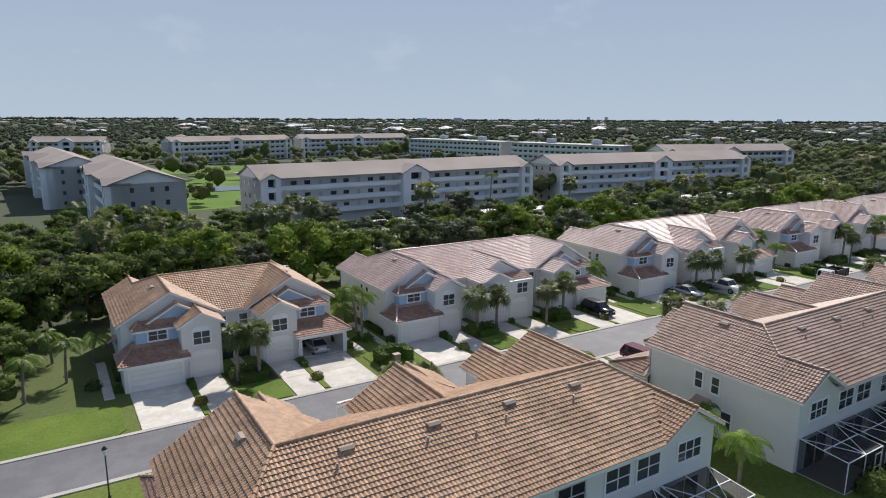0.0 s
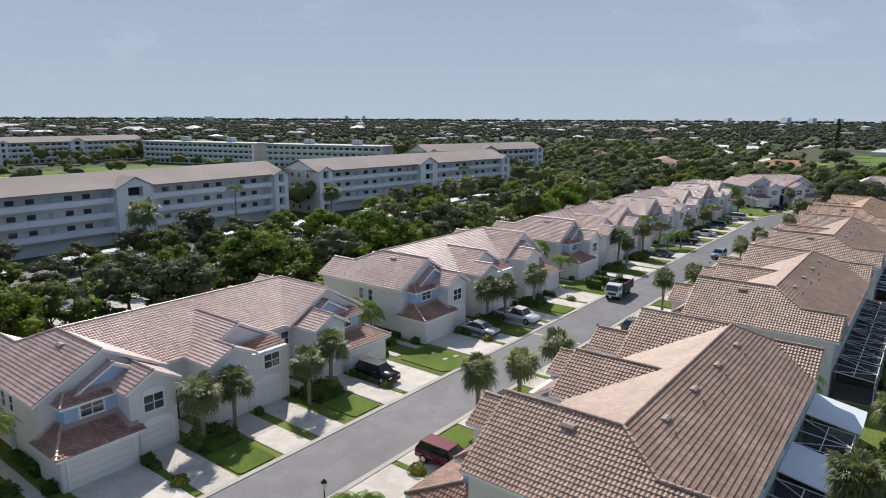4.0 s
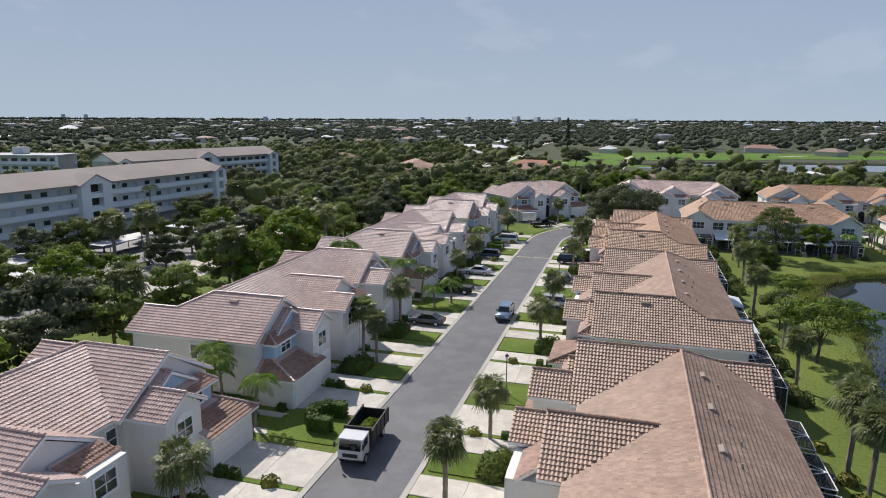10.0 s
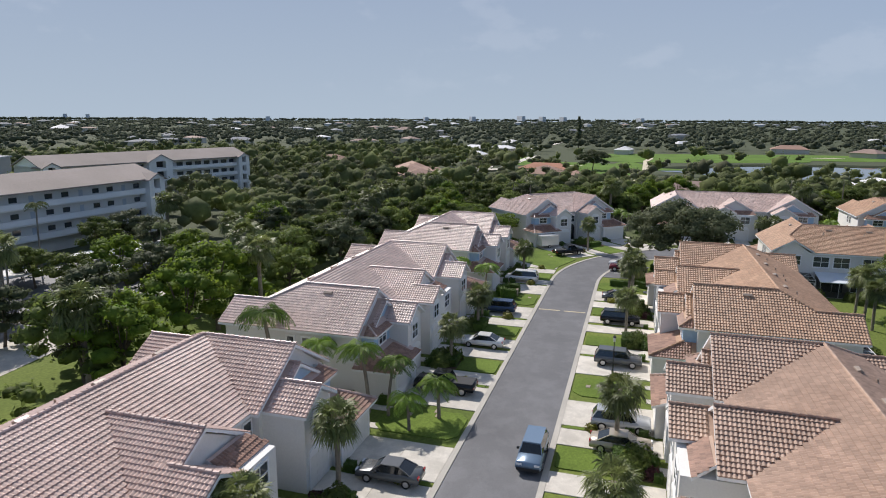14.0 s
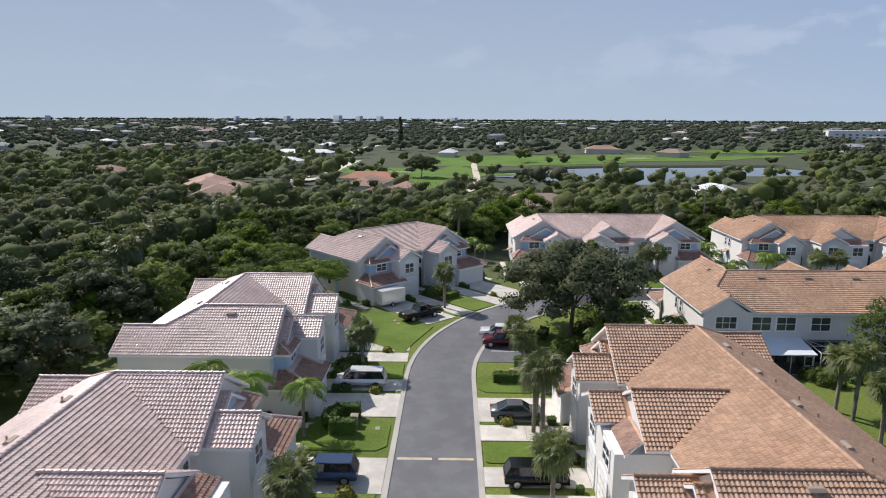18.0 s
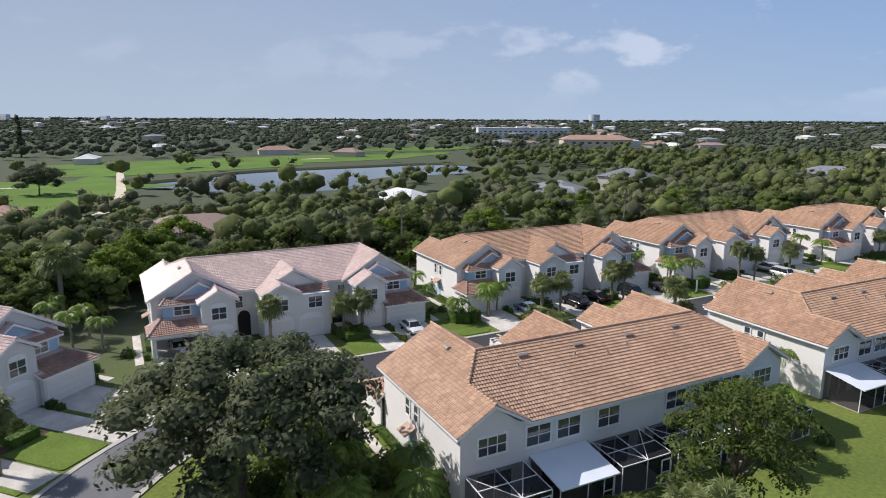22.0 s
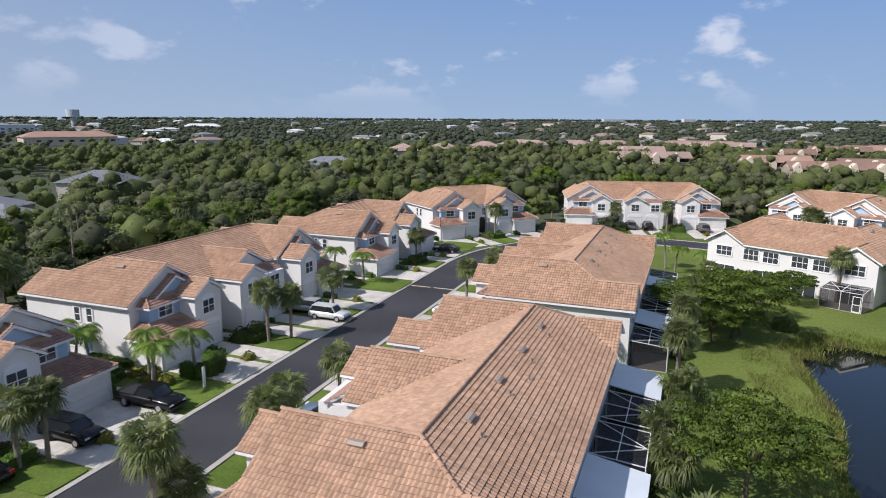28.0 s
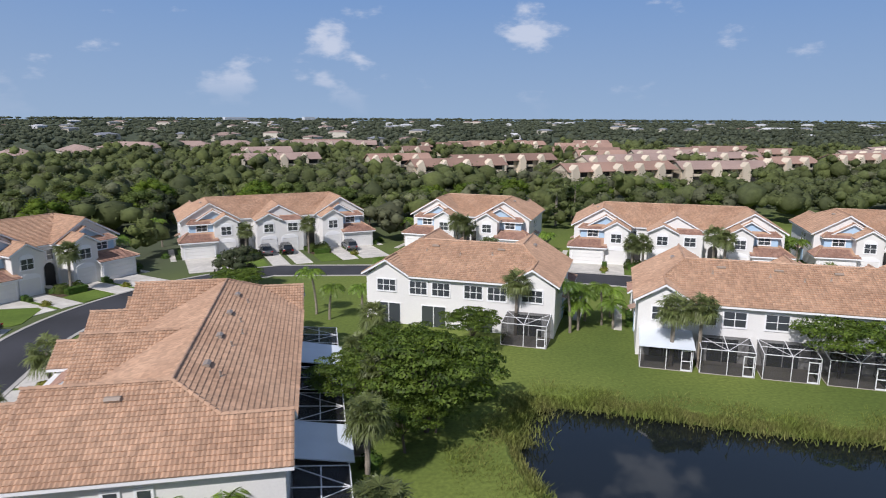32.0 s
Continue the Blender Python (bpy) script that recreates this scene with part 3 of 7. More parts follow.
def house_master(units, name="townhouse", opened=False, holes=None):
    L = 33.8 if units == 6 else 23.0
    house = new(name)
    planes = roof_planes(L, units)
    mir = lambda u: L - u  # noqa: E731
    # walls
    g = Geo()
    g.box(0.5, 4.5, 0, L - 0.5, 17.6, 5.22)
    part("wall", g.mesh("wall", STUCCO), house)
    for side in (0, 1):
        s = (lambda u: u) if side == 0 else mir
        bx = lambda gg, u0, v0, z0, u1, v1, z1: gg.box(min(s(u0), s(u1)), v0, z0, max(s(u0), s(u1)), v1, z1)  # noqa: E731
        g = Geo()
        gable_wall(g, [(s(0.5), 0), (s(9.8), 0), (s(9.8), 5.05), (s(5.2), 7.95), (s(0.5), 5.2)], 3.9, 4.5)
        part("end_wall", recalc(g.mesh("end_wall", STUCCO)), house)
        g = Geo()
        gable_wall(g, [(s(0.5), 5.0), (s(5.6), 5.0), (s(3.0), 6.72)], 17.25, 17.62)
        part("gable_wall", recalc(g.mesh("gable_wall", STUCCO)), house)
        g = Geo()
        gable_wall(g, [(s(5.6), 0), (s(9.4), 0), (s(9.4), 5.15), (s(7.5), 6.28), (s(5.6), 5.15)], 0.7, 4.4)
        part("bay_wall", recalc(g.mesh("bay_wall", STUCCO)), house)
        g = Geo()
        bx(g, 1.7, 2.65, 2.5, 5.65, 4.0, 5.0)
        gable_wall(g, [(s(2.75), 5.3), (s(8.0), 5.6), (s(5.7), 6.85)], 3.3, 3.9)
        part("blue_bay", recalc(g.mesh("blue_bay", STUCCO_BLUE)), house, "pale blue stucco bay and gable")
        g = Geo()
        for q in ((0.15, 0.0, 0, 0.48, 0.2, 2.55), (5.52, 0.0, 0, 5.7, 0.2, 2.55), (0.48, 0.0, 2.16, 5.52, 0.2, 2.55), (0.15, 0.2, 0, 0.3, 3.9, 2.55), (5.5, 0.2, 0, 5.6, 3.9, 2.55), (0.3, 0.2, 0, 5.5, 3.9, 0.07)):
            bx(g, *q)
        part("garage_wall", recalc(g.mesh("garage_wall", STUCCO)), house)
        # openings
        window_thing(house, (s(3.7), 2.65, 3.78), 0, 1.75, 1.08, 2, 2)
        window_thing(house, (s(7.5), 0.7, 3.3), 0, 1.65, 1.3, 2, 2, arch=True)
        garage_door(house, s(3.0), 0.0, 4.75, opened=opened and side == 1)
        garage_door(house, s(7.6), 0.7, 2.6, arch=True)
        window_thing(house, (s(10.35), 4.5, 3.3), 0, 0.95, 1.35, 1, 2)
        t = -90 if side == 0 else 90
        for v in (9.0, 10.6):
            window_thing(house, (s(0.5), v, 3.3), t, 0.75, 1.3, 1, 2)
        window_thing(house, (s(0.5), 11.8, 0.9), t, 0.95, 1.35, 1, 2)
        # side entry with a tiled hood
        e = part("side_door", cached("sdoor", lambda: Geo().box(-0.5, -0.08, 0, 0.5, 0.0, 2.1).mesh("side_door", STUCCO_BLUE)), house, "pale blue side door")
        e.matrix_basis = pose(s(0.5), 9.6, 0, 0, 0, t)
        h = part("hood", cached("hood", hood_mesh), e)
        # rear windows
        window_thing(house, (s(3.0), 17.62, 3.5), 180, 2.3, 1.25, 3, 2)
    ups = [6.9, 9.6] + ([13.4, 20.4] if units == 6 else [])
    for u in sorted({*ups, *[L - x for x in ups]}):
        window_thing(house, (u, 17.6, 3.35), 180, 2.1, 1.4, 3 if units == 4 else 2, 2)
    for i in range(units):
        w = (L - 1.0) / units
        d = part("patio_door", cached("patio", patio_mesh), house, "dark glass sliding door in a white frame")
        d.matrix_basis = pose(0.5 + w * (i + 0.5), 17.6, 0, 0, 0, 180)
    if units == 6:
        c = L / 2
        g = Geo()
        g.box(c - 4.3, 0.7, 0, c + 3.9, 4.6, 4.9)
        gable_wall(g, [(c - 4.3, 4.9), (c - 0.1, 4.9), (c - 0.1, 5.25), (c - 2.2, 6.1), (c - 4.3, 5.25)], 0.7, 1.1)
        gable_wall(g, [(c - 4.0, 5.1), (c + 4.0, 5.1), (c, 7.1)], 2.9, 3.3)
        part("centre_wall", recalc(g.mesh("centre_wall", STUCCO)), house)
        window_thing(house, (c - 2.2, 0.7, 3.3), 0, 1.65, 1.3, 2, 2, arch=True)
        window_thing(house, (c + 2.0, 0.7, 3.3), 0, 1.75, 1.3, 2, 2)
        garage_door(house, c - 2.3, 0.7, 2.6, arch=True)
        garage_door(house, c + 1.4, 0.7, 2.6, arch=True)
    # entries: flat dark arches on the wall, their shade put into the colour
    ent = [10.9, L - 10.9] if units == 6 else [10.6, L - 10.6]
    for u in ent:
        part("entry_arch", cached("entry", entry_mesh), house, "flat dark panel painting the shade of an arched entry").matrix_basis = pose(u, 4.5, 0)
    # roof
    g = Geo()
    for p in planes:
        slab(g, p)
    part("roof", g.mesh("roof", TILE["tan"], TRIM), house)
    V, F, singles = tile_field(planes, holes, ())
    part("roof_tiles", np_mesh("roof_tiles", V, F, TILE["tan"]), house, kind="stuff")
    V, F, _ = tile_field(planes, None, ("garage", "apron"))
    part("low_roof_tiles", np_mesh("low_roof_tiles", V, F, TILE["low"]), house, "darker red-brown tiles over the garage and bay apron", kind="stuff")
    if singles:
        v, f, _ = tile_field([Plane([(0, 0), (TILE_W * 0.99, 0), (TILE_W * 0.99, 0.3), (0, 0.3)], (0, 0), 0, (0, 1), 0.0)])
        v = v[:9] - np.array((TILE_W * 0.5, TILE_E * 0.45, 0))
        one = np_mesh("roof_tile", v, f[:4], TILE["tan"])
        for p, a, b in singles:
            o = part("roof_tile", one, house)
            run = 1 / math.sqrt(1 + p.slope ** 2)
            al = Vector((p.up.x, p.up.y, p.slope)) * run
            ax = Vector((p.up.y, -p.up.x, 0))
            m = Matrix((ax, al, ax.cross(al))).transposed().to_4x4()
            q = p.p0 + ax.xy * a + p.up * b
            m.translation = (q.x, q.y, p.z0 + b * p.slope)
            o.matrix_basis = m
    g = Geo()
    z = RIDGE + 0.04
    cap_line(g, (5.2, 11.3, z), (L - 5.2, 11.3, z))
    for s in ((lambda u: u), mir):
        cap_line(g, (s(5.2), 3.45, z), (s(5.2), 11.3, z))
        cap_line(g, (s(3.0), 14.2, 6.95), (s(5.2), 11.3, z))
        cap_line(g, (s(3.0), 18.1, 6.95), (s(3.0), 14.2, 6.95))
        cap_line(g, (s(7.5), 0.3, 6.53), (s(7.5), 4.3, 6.53))
        cap_line(g, (s(-0.3), -0.45, 2.68), (s(1.5), 2.75, 3.74))
        cap_line(g, (s(5.7), 2.9, 7.05), (s(5.7), 3.9, 7.05))
        cap_line(g, (s(1.3), 2.2, 5.05), (s(2.1), 3.35, 5.7), 0.1)
    if units == 6:
        cap_line(g, (L / 2, 2.6, 7.45), (L / 2, 9.4, 7.45))
        cap_line(g, (L / 2 - 2.2, 0.2, 6.4), (L / 2 - 2.2, 3.4, 6.4))
    part("ridge_cap", g.mesh("ridge_cap", TILE["tan"]), house, kind="stuff")
    # vents on the rear slope, one on each end slope
    for u in ((-8.2, -2.75, 2.75, 8.2) if units == 6 else (-4.0, 4.0)):
        vent(house, planes, L / 2 + u, 12.6, "rear")
        pipe(house, planes, L / 2 + u + 0.9, 13.5, "rear")
    pipe(house, planes, L / 2 + 0.6, 13.9, "rear")
    for u in (4.2, L - 4.2):
        vent(house, planes, u, 8.4, "end")
    return house


def vent(house, planes, u, v, kind):
    p = next(q for q in planes if q.name == kind and q.inside(np.array([u]), np.array([v]))[0])
    m = Matrix(((p.up.y, p.up.x, 0), (-p.up.x, p.up.y, 0), (0, 0, 1))).to_4x4()
    m.translation = (u, v, p.z(u, v) + 0.05)
    o = part("roof_vent", cached("vent", vent_mesh), house, "low off-ridge roof vent")
    o.matrix_basis = m @ pose(0, 0, 0, math.degrees(math.atan(p.slope)))
    return o


def vent_mesh():
    g = Geo()
    g.prism([(-0.42, -0.16, -0.02), (-0.42, -0.18, 0.17), (-0.42, 0.02, 0.2), (-0.42, 0.24, 0.06), (-0.42, 0.24, -0.02)], (0.84, 0, 0))
    return recalc(g.mesh("roof_vent", VENT))


def pipe(house, planes, u, v, kind):
    p = next(q for q in planes if q.name == kind and q.inside(np.array([u]), np.array([v]))[0])
    part("vent_pipe", cached("pipe", lambda: Geo().beam((0, 0, -0.1), (0, 0, 0.32), 0.07, sides=8).beam((0, 0, -0.02), (0, 0, 0.1), 0.18, sides=8, r2=0.08).mesh("vent_pipe", VENT)), house).matrix_basis = pose(u, v, p.z(u, v))


VENT = mat("vent_metal", (0.34, 0.275, 0.22), 0.4, var=0.06)


def hood_mesh():
    g = Geo()
    g.prism([(-0.75, 0.02, 2.75), (-0.75, -0.95, 2.35), (-0.75, -0.95, 2.27), (-0.75, 0.02, 2.6)], (1.5, 0, 0))
    return recalc(g.mesh("hood", TILE["brown"]))


def patio_mesh():
    g = Geo()
    for x0, x1, z0, z1 in ((-1.5, -1.42, 0, 2.3), (1.42, 1.5, 0, 2.3), (-1.42, 1.42, 2.2, 2.3), (-0.04, 0.04, 0, 2.2)):
        g.box(x0, -0.07, z0, x1, 0.01, z1)
    g.box(-1.42, -0.03, 0.02, 1.42, 0.0, 2.2, 1)
    return g.mesh("patio_door", TRIM, GLASS)


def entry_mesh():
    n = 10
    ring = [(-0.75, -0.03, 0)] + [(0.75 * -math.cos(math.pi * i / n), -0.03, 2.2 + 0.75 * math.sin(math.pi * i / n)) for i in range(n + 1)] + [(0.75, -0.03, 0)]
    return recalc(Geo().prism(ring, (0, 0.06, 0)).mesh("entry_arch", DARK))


def tint(house, key):
    """Gives a house its own roof colour."""
    for o in house.children:
        if o.name.startswith(("roof", "ridge_cap")) and not o.name.startswith("roof_vent"):
            o.material_slots[0].link = "OBJECT"
            o.material_slots[0].material = TILE[key]


COLOUR = {"tan": "tan", "pink": "pinkish", "pale": "sheen-lightened pink", "brown": "weathered brown", "orange": "orange-tan"}
HOUSES = [
    # units, x, y, turn, roof
    (4, 2.6, 65.8, 0, "tan"), (6, 31.3, 64.8, 0, "pink"), (6, 71.0, 64.3, 0, "pink"), (6, 110.4, 63.8, 0, "pink"), (6, 150.0, 63.9, 0, "pale"), (4, 190.0, 63.8, 0, "pale"),
    (4, 225.4, 62.9, -46.608, "pale"), (6, 245.2, 40.8, -90, "pale"), (6, 245.2, 0.8, -90, "orange"), (6, 245.6, -38.7, -90, "orange"), (4, 243.7, -79.0, -90, "orange"), (4, 245.6, -109.8, -130, "orange"),
    (6, 226.1, -136.0, -166, "orange"), (4, 188.0, -140.5, 151, "orange"), (6, 162.6, -123.5, 154, "orange"), (6, 127.9, -109.1, 154, "orange"), (4, 169.9, -103.2, -27.417, "orange"), (6, 134.2, -83.1, -26, "orange"),
    (6, 98.8, -65.5, -26, "orange"), (6, 35.6, 43.5, 180, "tan"), (6, 76.9, 42.4, 180, "brown"), (6, 116.6, 42.1, 180, "brown"), (6, 155.8, 41.6, 180, "brown"), (6, 195.3, 41.7, 180, "orange"),
    (6, 222.7, -9.6, 90, "orange"), (6, 223.4, -50.0, 90, "orange"), (6, 223.0, -89.2, 90, "orange"),
]
TALL = 1.055            # storey heights, against the plan's own measure
CLOSE_AT = (223.4, -50.0)
BACK = range(13, 19)       # the blocks on the far side of the pond
MASTERS = {u: house_master(u) for u in (6, 4)}
# one block, passed close above, has the tiles of a stretch of its rear slope laid one by one
CLOSE = house_master(6, holes=lambda p, u, v: (u > 24.6) & (u < 29.0) & (v > 12.0) & (v < 16.4) & (p.name == "rear"))
used = set()
for units, x, y, turn, key in HOUSES:
    m = pose(x, y, 0, 0, 0, turn) @ Matrix.Diagonal((1, 1, TALL, 1))
    if (x, y) == CLOSE_AT:
        h = CLOSE
        h.matrix_basis = m
    elif units not in used:
        used.add(units)
        h = MASTERS[units]
        h.matrix_basis = m
    else:
        h = copy_thing(MASTERS[units], m)
    tint(h, key)
    for o in h.children:
        if o.name.split(".")[0] == "roof_tile":
            o.material_slots[0].material = TILE_PIECE
    tagged(h, f"two-storey stucco townhouse block of {'six' if units == 6 else 'four'} homes, {COLOUR[key]} clay tile roof", "townhouse", "townhouses")


def open_garage(x, y, u_world):
    """Rolls up the garage door of the house at x, y that lies nearest to a point: the door goes, the opening stays."""
    h = min((o for o in bpy.data.objects if o.name.startswith("townhouse") and o.parent is None), key=lambda o: (o.matrix_basis.translation.xy - Vector((x, y))).length)
    d = min((c for c in h.children if c.name.startswith("door_surround")), key=lambda c: ((h.matrix_basis @ c.matrix_basis.translation).xy - Vector(u_world)).length)
    for c in list(d.children):
        bpy.data.objects.remove(c)


open_garage(2.6, 65.8, (22.6, 65.8))
open_garage(245.2, 40.8, (245.2, 37.8))

# ---- plants ----
LEAF = mat("tree_leaf", (0.134, 0.172, 0.042), 0.7, 0.2, var=0.2, scale=6, fine=2, island=0.22, obvar=0.32, col2=(0.070, 0.096, 0.028), leafy=0.42)
LEAF_LIGHT = mat("tree_leaf_bright", (0.16, 0.215, 0.026), 0.7, 0.2, var=0.2, scale=4, fine=2, island=0.22, obvar=0.15, col2=(0.08, 0.14, 0.02), leafy=0.42)
LEAF_FEATHER = mat("feathery_leaf", (0.14, 0.195, 0.026), 0.6, 0.3, var=0.25, scale=1.6, fine=4, island=0.5, obvar=0.12, col2=(0.055, 0.095, 0.016), leafy=0.38)
LEAF_DULL = mat("oak_leaf", (0.098, 0.112, 0.058), 0.7, 0.2, var=0.2, scale=4, fine=2, island=0.3, obvar=0.15, col2=(0.068, 0.086, 0.042), leafy=0.32)
PALM = mat("palm_frond", (0.155, 0.18, 0.06), 0.5, 0.4, var=0.15, scale=3, fine=3, island=0.35, obvar=0.2, col2=(0.10, 0.125, 0.038), leafy=0.3)
PALM_BRIGHT = mat("queen_palm_frond", (0.19, 0.28, 0.035), 0.5, 0.4, var=0.15, scale=3, fine=3, island=0.3, obvar=0.25, col2=(0.10, 0.17, 0.025), leafy=0.3)
BARK = mat("bark", (0.16, 0.13, 0.10), 0.95, 0.2, var=0.2, scale=1, fine=14, bump=0.8, bump_scale=20)
PALM_BARK = mat("palm_bark", (0.30, 0.26, 0.21), 0.95, 0.2, var=0.2, scale=1, fine=9, bump=0.8, bump_scale=14)
HEDGE = mat("hedge_leaf", (0.075, 0.135, 0.02), 0.6, 0.3, var=0.2, scale=2, fine=4, island=0.35, obvar=0.25, leafy=0.2)
GOLD = mat("golden_shrub_leaf", (0.20, 0.20, 0.02), 0.6, 0.35, var=0.2, scale=2, fine=4, island=0.35, obvar=0.2)
REDLEAF = mat("red_shrub_leaf", (0.10, 0.028, 0.03), 0.6, 0.35, var=0.2, scale=2, fine=4, island=0.35, obvar=0.2)
REED = mat("reed", (0.175, 0.215, 0.045), 0.8, 0.2, var=0.2, scale=4, fine=3, island=0.4, col2=(0.20, 0.195, 0.065), leafy=0.3)


ICO_V, ICO_F = None, None


def ico():
    global ICO_V, ICO_F
    bm = bmesh.new()
    bmesh.ops.create_icosphere(bm, subdivisions=1, radius=1.0)
    ICO_V = np.array([tuple(v.co.normalized()) for v in bm.verts])
    ICO_F = np.array([[v.index for v in f.verts] for f in bm.faces])
    bm.free()


ico()


def leaf_cloud(centres, radii, count, size, rng, shell=0.55, core=0.0, soft=1.2):
    """Bent leaf sprays over the outer part of several lobes, round a dense inside: vertices, faces and normals."""
    k = rng.integers(0, len(centres), count)
    d = rng.normal(size=(count, 3))
    d /= np.linalg.norm(d, axis=1)[:, None]
    d[:, 2] = np.where(d[:, 2] < -0.35, -d[:, 2] * 0.6, d[:, 2])
    r = rng.uniform(shell, 1.12, count) ** 0.6
    c = centres[k] + d * (radii[k] * r[:, None])
    n = d * np.array((1, 1, 1.3)) + rng.normal(size=(count, 3)) * 0.55
    n /= np.linalg.norm(n, axis=1)[:, None]
    t = np.cross(n, rng.normal(size=(count, 3)))
    t /= np.linalg.norm(t, axis=1)[:, None]
    b = np.cross(n, t)
    s = size * rng.uniform(0.6, 1.35, count)[:, None]
    V = np.stack([c - t * s, c - b * s * 0.55 - n * s * 0.12, c + t * s, c + b * s * 0.55 - n * s * 0.12], 1).reshape(-1, 3)
    F = [tuple(f) for f in np.arange(4 * count).reshape(-1, 4).tolist()]
    up = d * soft + n * np.sign((n * d).sum(1))[:, None] + np.array((0, 0, 0.25))
    N = np.repeat(up / np.linalg.norm(up, axis=1)[:, None], 4, 0)
    if core:
        m = len(centres)
        wob = rng.uniform(0.75, 1.15, (m, len(ICO_V), 1))
        cv = (centres[:, None, :] + ICO_V[None] * wob * radii[:, None, :] * core).reshape(-1, 3)
        cf = (ICO_F[None] + (len(V) + len(ICO_V) * np.arange(m))[:, None, None]).reshape(-1, 3)
        V = np.concatenate([V, cv])
        F += [tuple(f) for f in cf.tolist()]
        N = np.concatenate([N, np.tile(ICO_V, (m, 1))])
    return V, F, N


def tree_meshes(seed, h, spread, leaf, lobes=9, leaves=1500, size=0.42, umbrella=0.0, mat_leaf=None, core=0.72, soft=1.2):
    rng = np.random.default_rng(seed)
    g = Geo()
    bend = rng.normal(size=2) * 0.25
    fork = h * (0.28 if umbrella else 0.32)
    top = Vector((bend[0], bend[1], fork))
    g.beam((0, 0, -0.2), top * 0.5 + Vector((bend[1] * 0.2, 0, 0)), 0.026 * h, sides=7, r2=0.021 * h)
    g.beam(top * 0.5 + Vector((bend[1] * 0.2, 0, 0)), top, 0.021 * h, sides=7, r2=0.018 * h)
    cs, rs = [], []
    for i in range(lobes):
        a = 2 * math.pi * (i + rng.uniform(-0.3, 0.3)) / lobes * 1.618 * 2
        q = math.sqrt((i + 0.5) / lobes) * spread * 0.68
        z = h * ((0.80 if umbrella or i % 3 else 0.52) - 0.26 * (q / spread) ** 2 * (0.7 if umbrella else 2.0) + (rng.uniform(-0.15, 0.10) if umbrella else rng.uniform(-0.07, 0.07)))
        c = Vector((q * math.cos(a) + bend[0], q * math.sin(a) + bend[1], z))
        rr = spread * rng.uniform(0.30, 0.44) * (11 / max(lobes, 11)) ** 0.5
        cs.append(tuple(c))
        rs.append((rr, rr, rr * (0.34 if umbrella else 0.72)))
        if i > 12:
            continue
        mid = top.lerp(c, 0.5) + Vector((0, 0, -0.06 * h))
        g.beam(top * 0.96, mid, 0.010 * h, sides=4, r2=0.007 * h)
        g.beam(mid, c, 0.007 * h, sides=3, r2=0.003 * h)
    V, F, N = leaf_cloud(np.array(cs), np.array(rs), leaves, size, rng, core=core, soft=soft)
    return g.mesh("trunk", BARK), np_mesh("crown", V, F, mat_leaf or leaf, normals=N)


def make_tree(name, label, meshes, category="tree", group=""):
    e = new(name)
    part("trunk", meshes[0], e)
    part("crown", meshes[1], e)
    return tagged(e, label, category, group)


def sabal_meshes(seed, h):
    """A cabbage palm: a rough trunk and a round head of fan leaves, the old ones hanging."""
    rng = np.random.default_rng(seed)
    g = Geo()
    lean = rng.normal(size=2) * 0.12
    n = 6
    for i in range(n):
        a, b = i / n, (i + 1) / n
        g.beam((lean[0] * a, lean[1] * a, h * a - (0.2 if i == 0 else 0)), (lean[0] * b, lean[1] * b, h * b), 0.175, sides=8, r2=0.15)
    f = Geo()
    c = Vector((lean[0], lean[1], h))
    for i in range(68):
        az = i * 2.39996 + rng.uniform(-0.2, 0.2)
        el = math.asin(rng.uniform(-0.72, 0.99))
        out = Vector((math.cos(az) * math.cos(el), math.sin(az) * math.cos(el), math.sin(el)))
        stem = rng.uniform(0.5, 1.1)
        p = c + out * stem + Vector((0, 0, -0.05))
        side = out.cross(Vector((0, 0, 1)))
        side = side.normalized() if side.length > 0.05 else Vector((1, 0, 0))
        nrm = side.cross(out)
        f.add([c, c.lerp(p, 0.5) + side * 0.025, p, c.lerp(p, 0.5) - side * 0.025], [(0, 1, 2, 3)])
        L = rng.uniform(0.75, 1.0)
        blades = 12
        for j in range(blades):
            th = radians(-95 + 190 * j / (blades - 1) + rng.uniform(-6, 6))
            w = (out * math.cos(th) + side * math.sin(th)).normalized()
            x = w.cross(nrm).normalized() * 0.052
            sag = 0.16 + 0.22 * abs(math.sin(th)) + rng.uniform(0.0, 0.25) + (0.25 if el < 0 else 0)
            m1 = p + w * L * 0.5 - Vector((0, 0, sag * L * 0.18))
            tip = p + w * L * rng.uniform(0.82, 1.05) - Vector((0, 0, sag * L))
            f.add([p, m1 + x, tip, m1 - x], [(0, 1, 2, 3)])
    return g.mesh("trunk", PALM_BARK), f.mesh("crown", PALM)


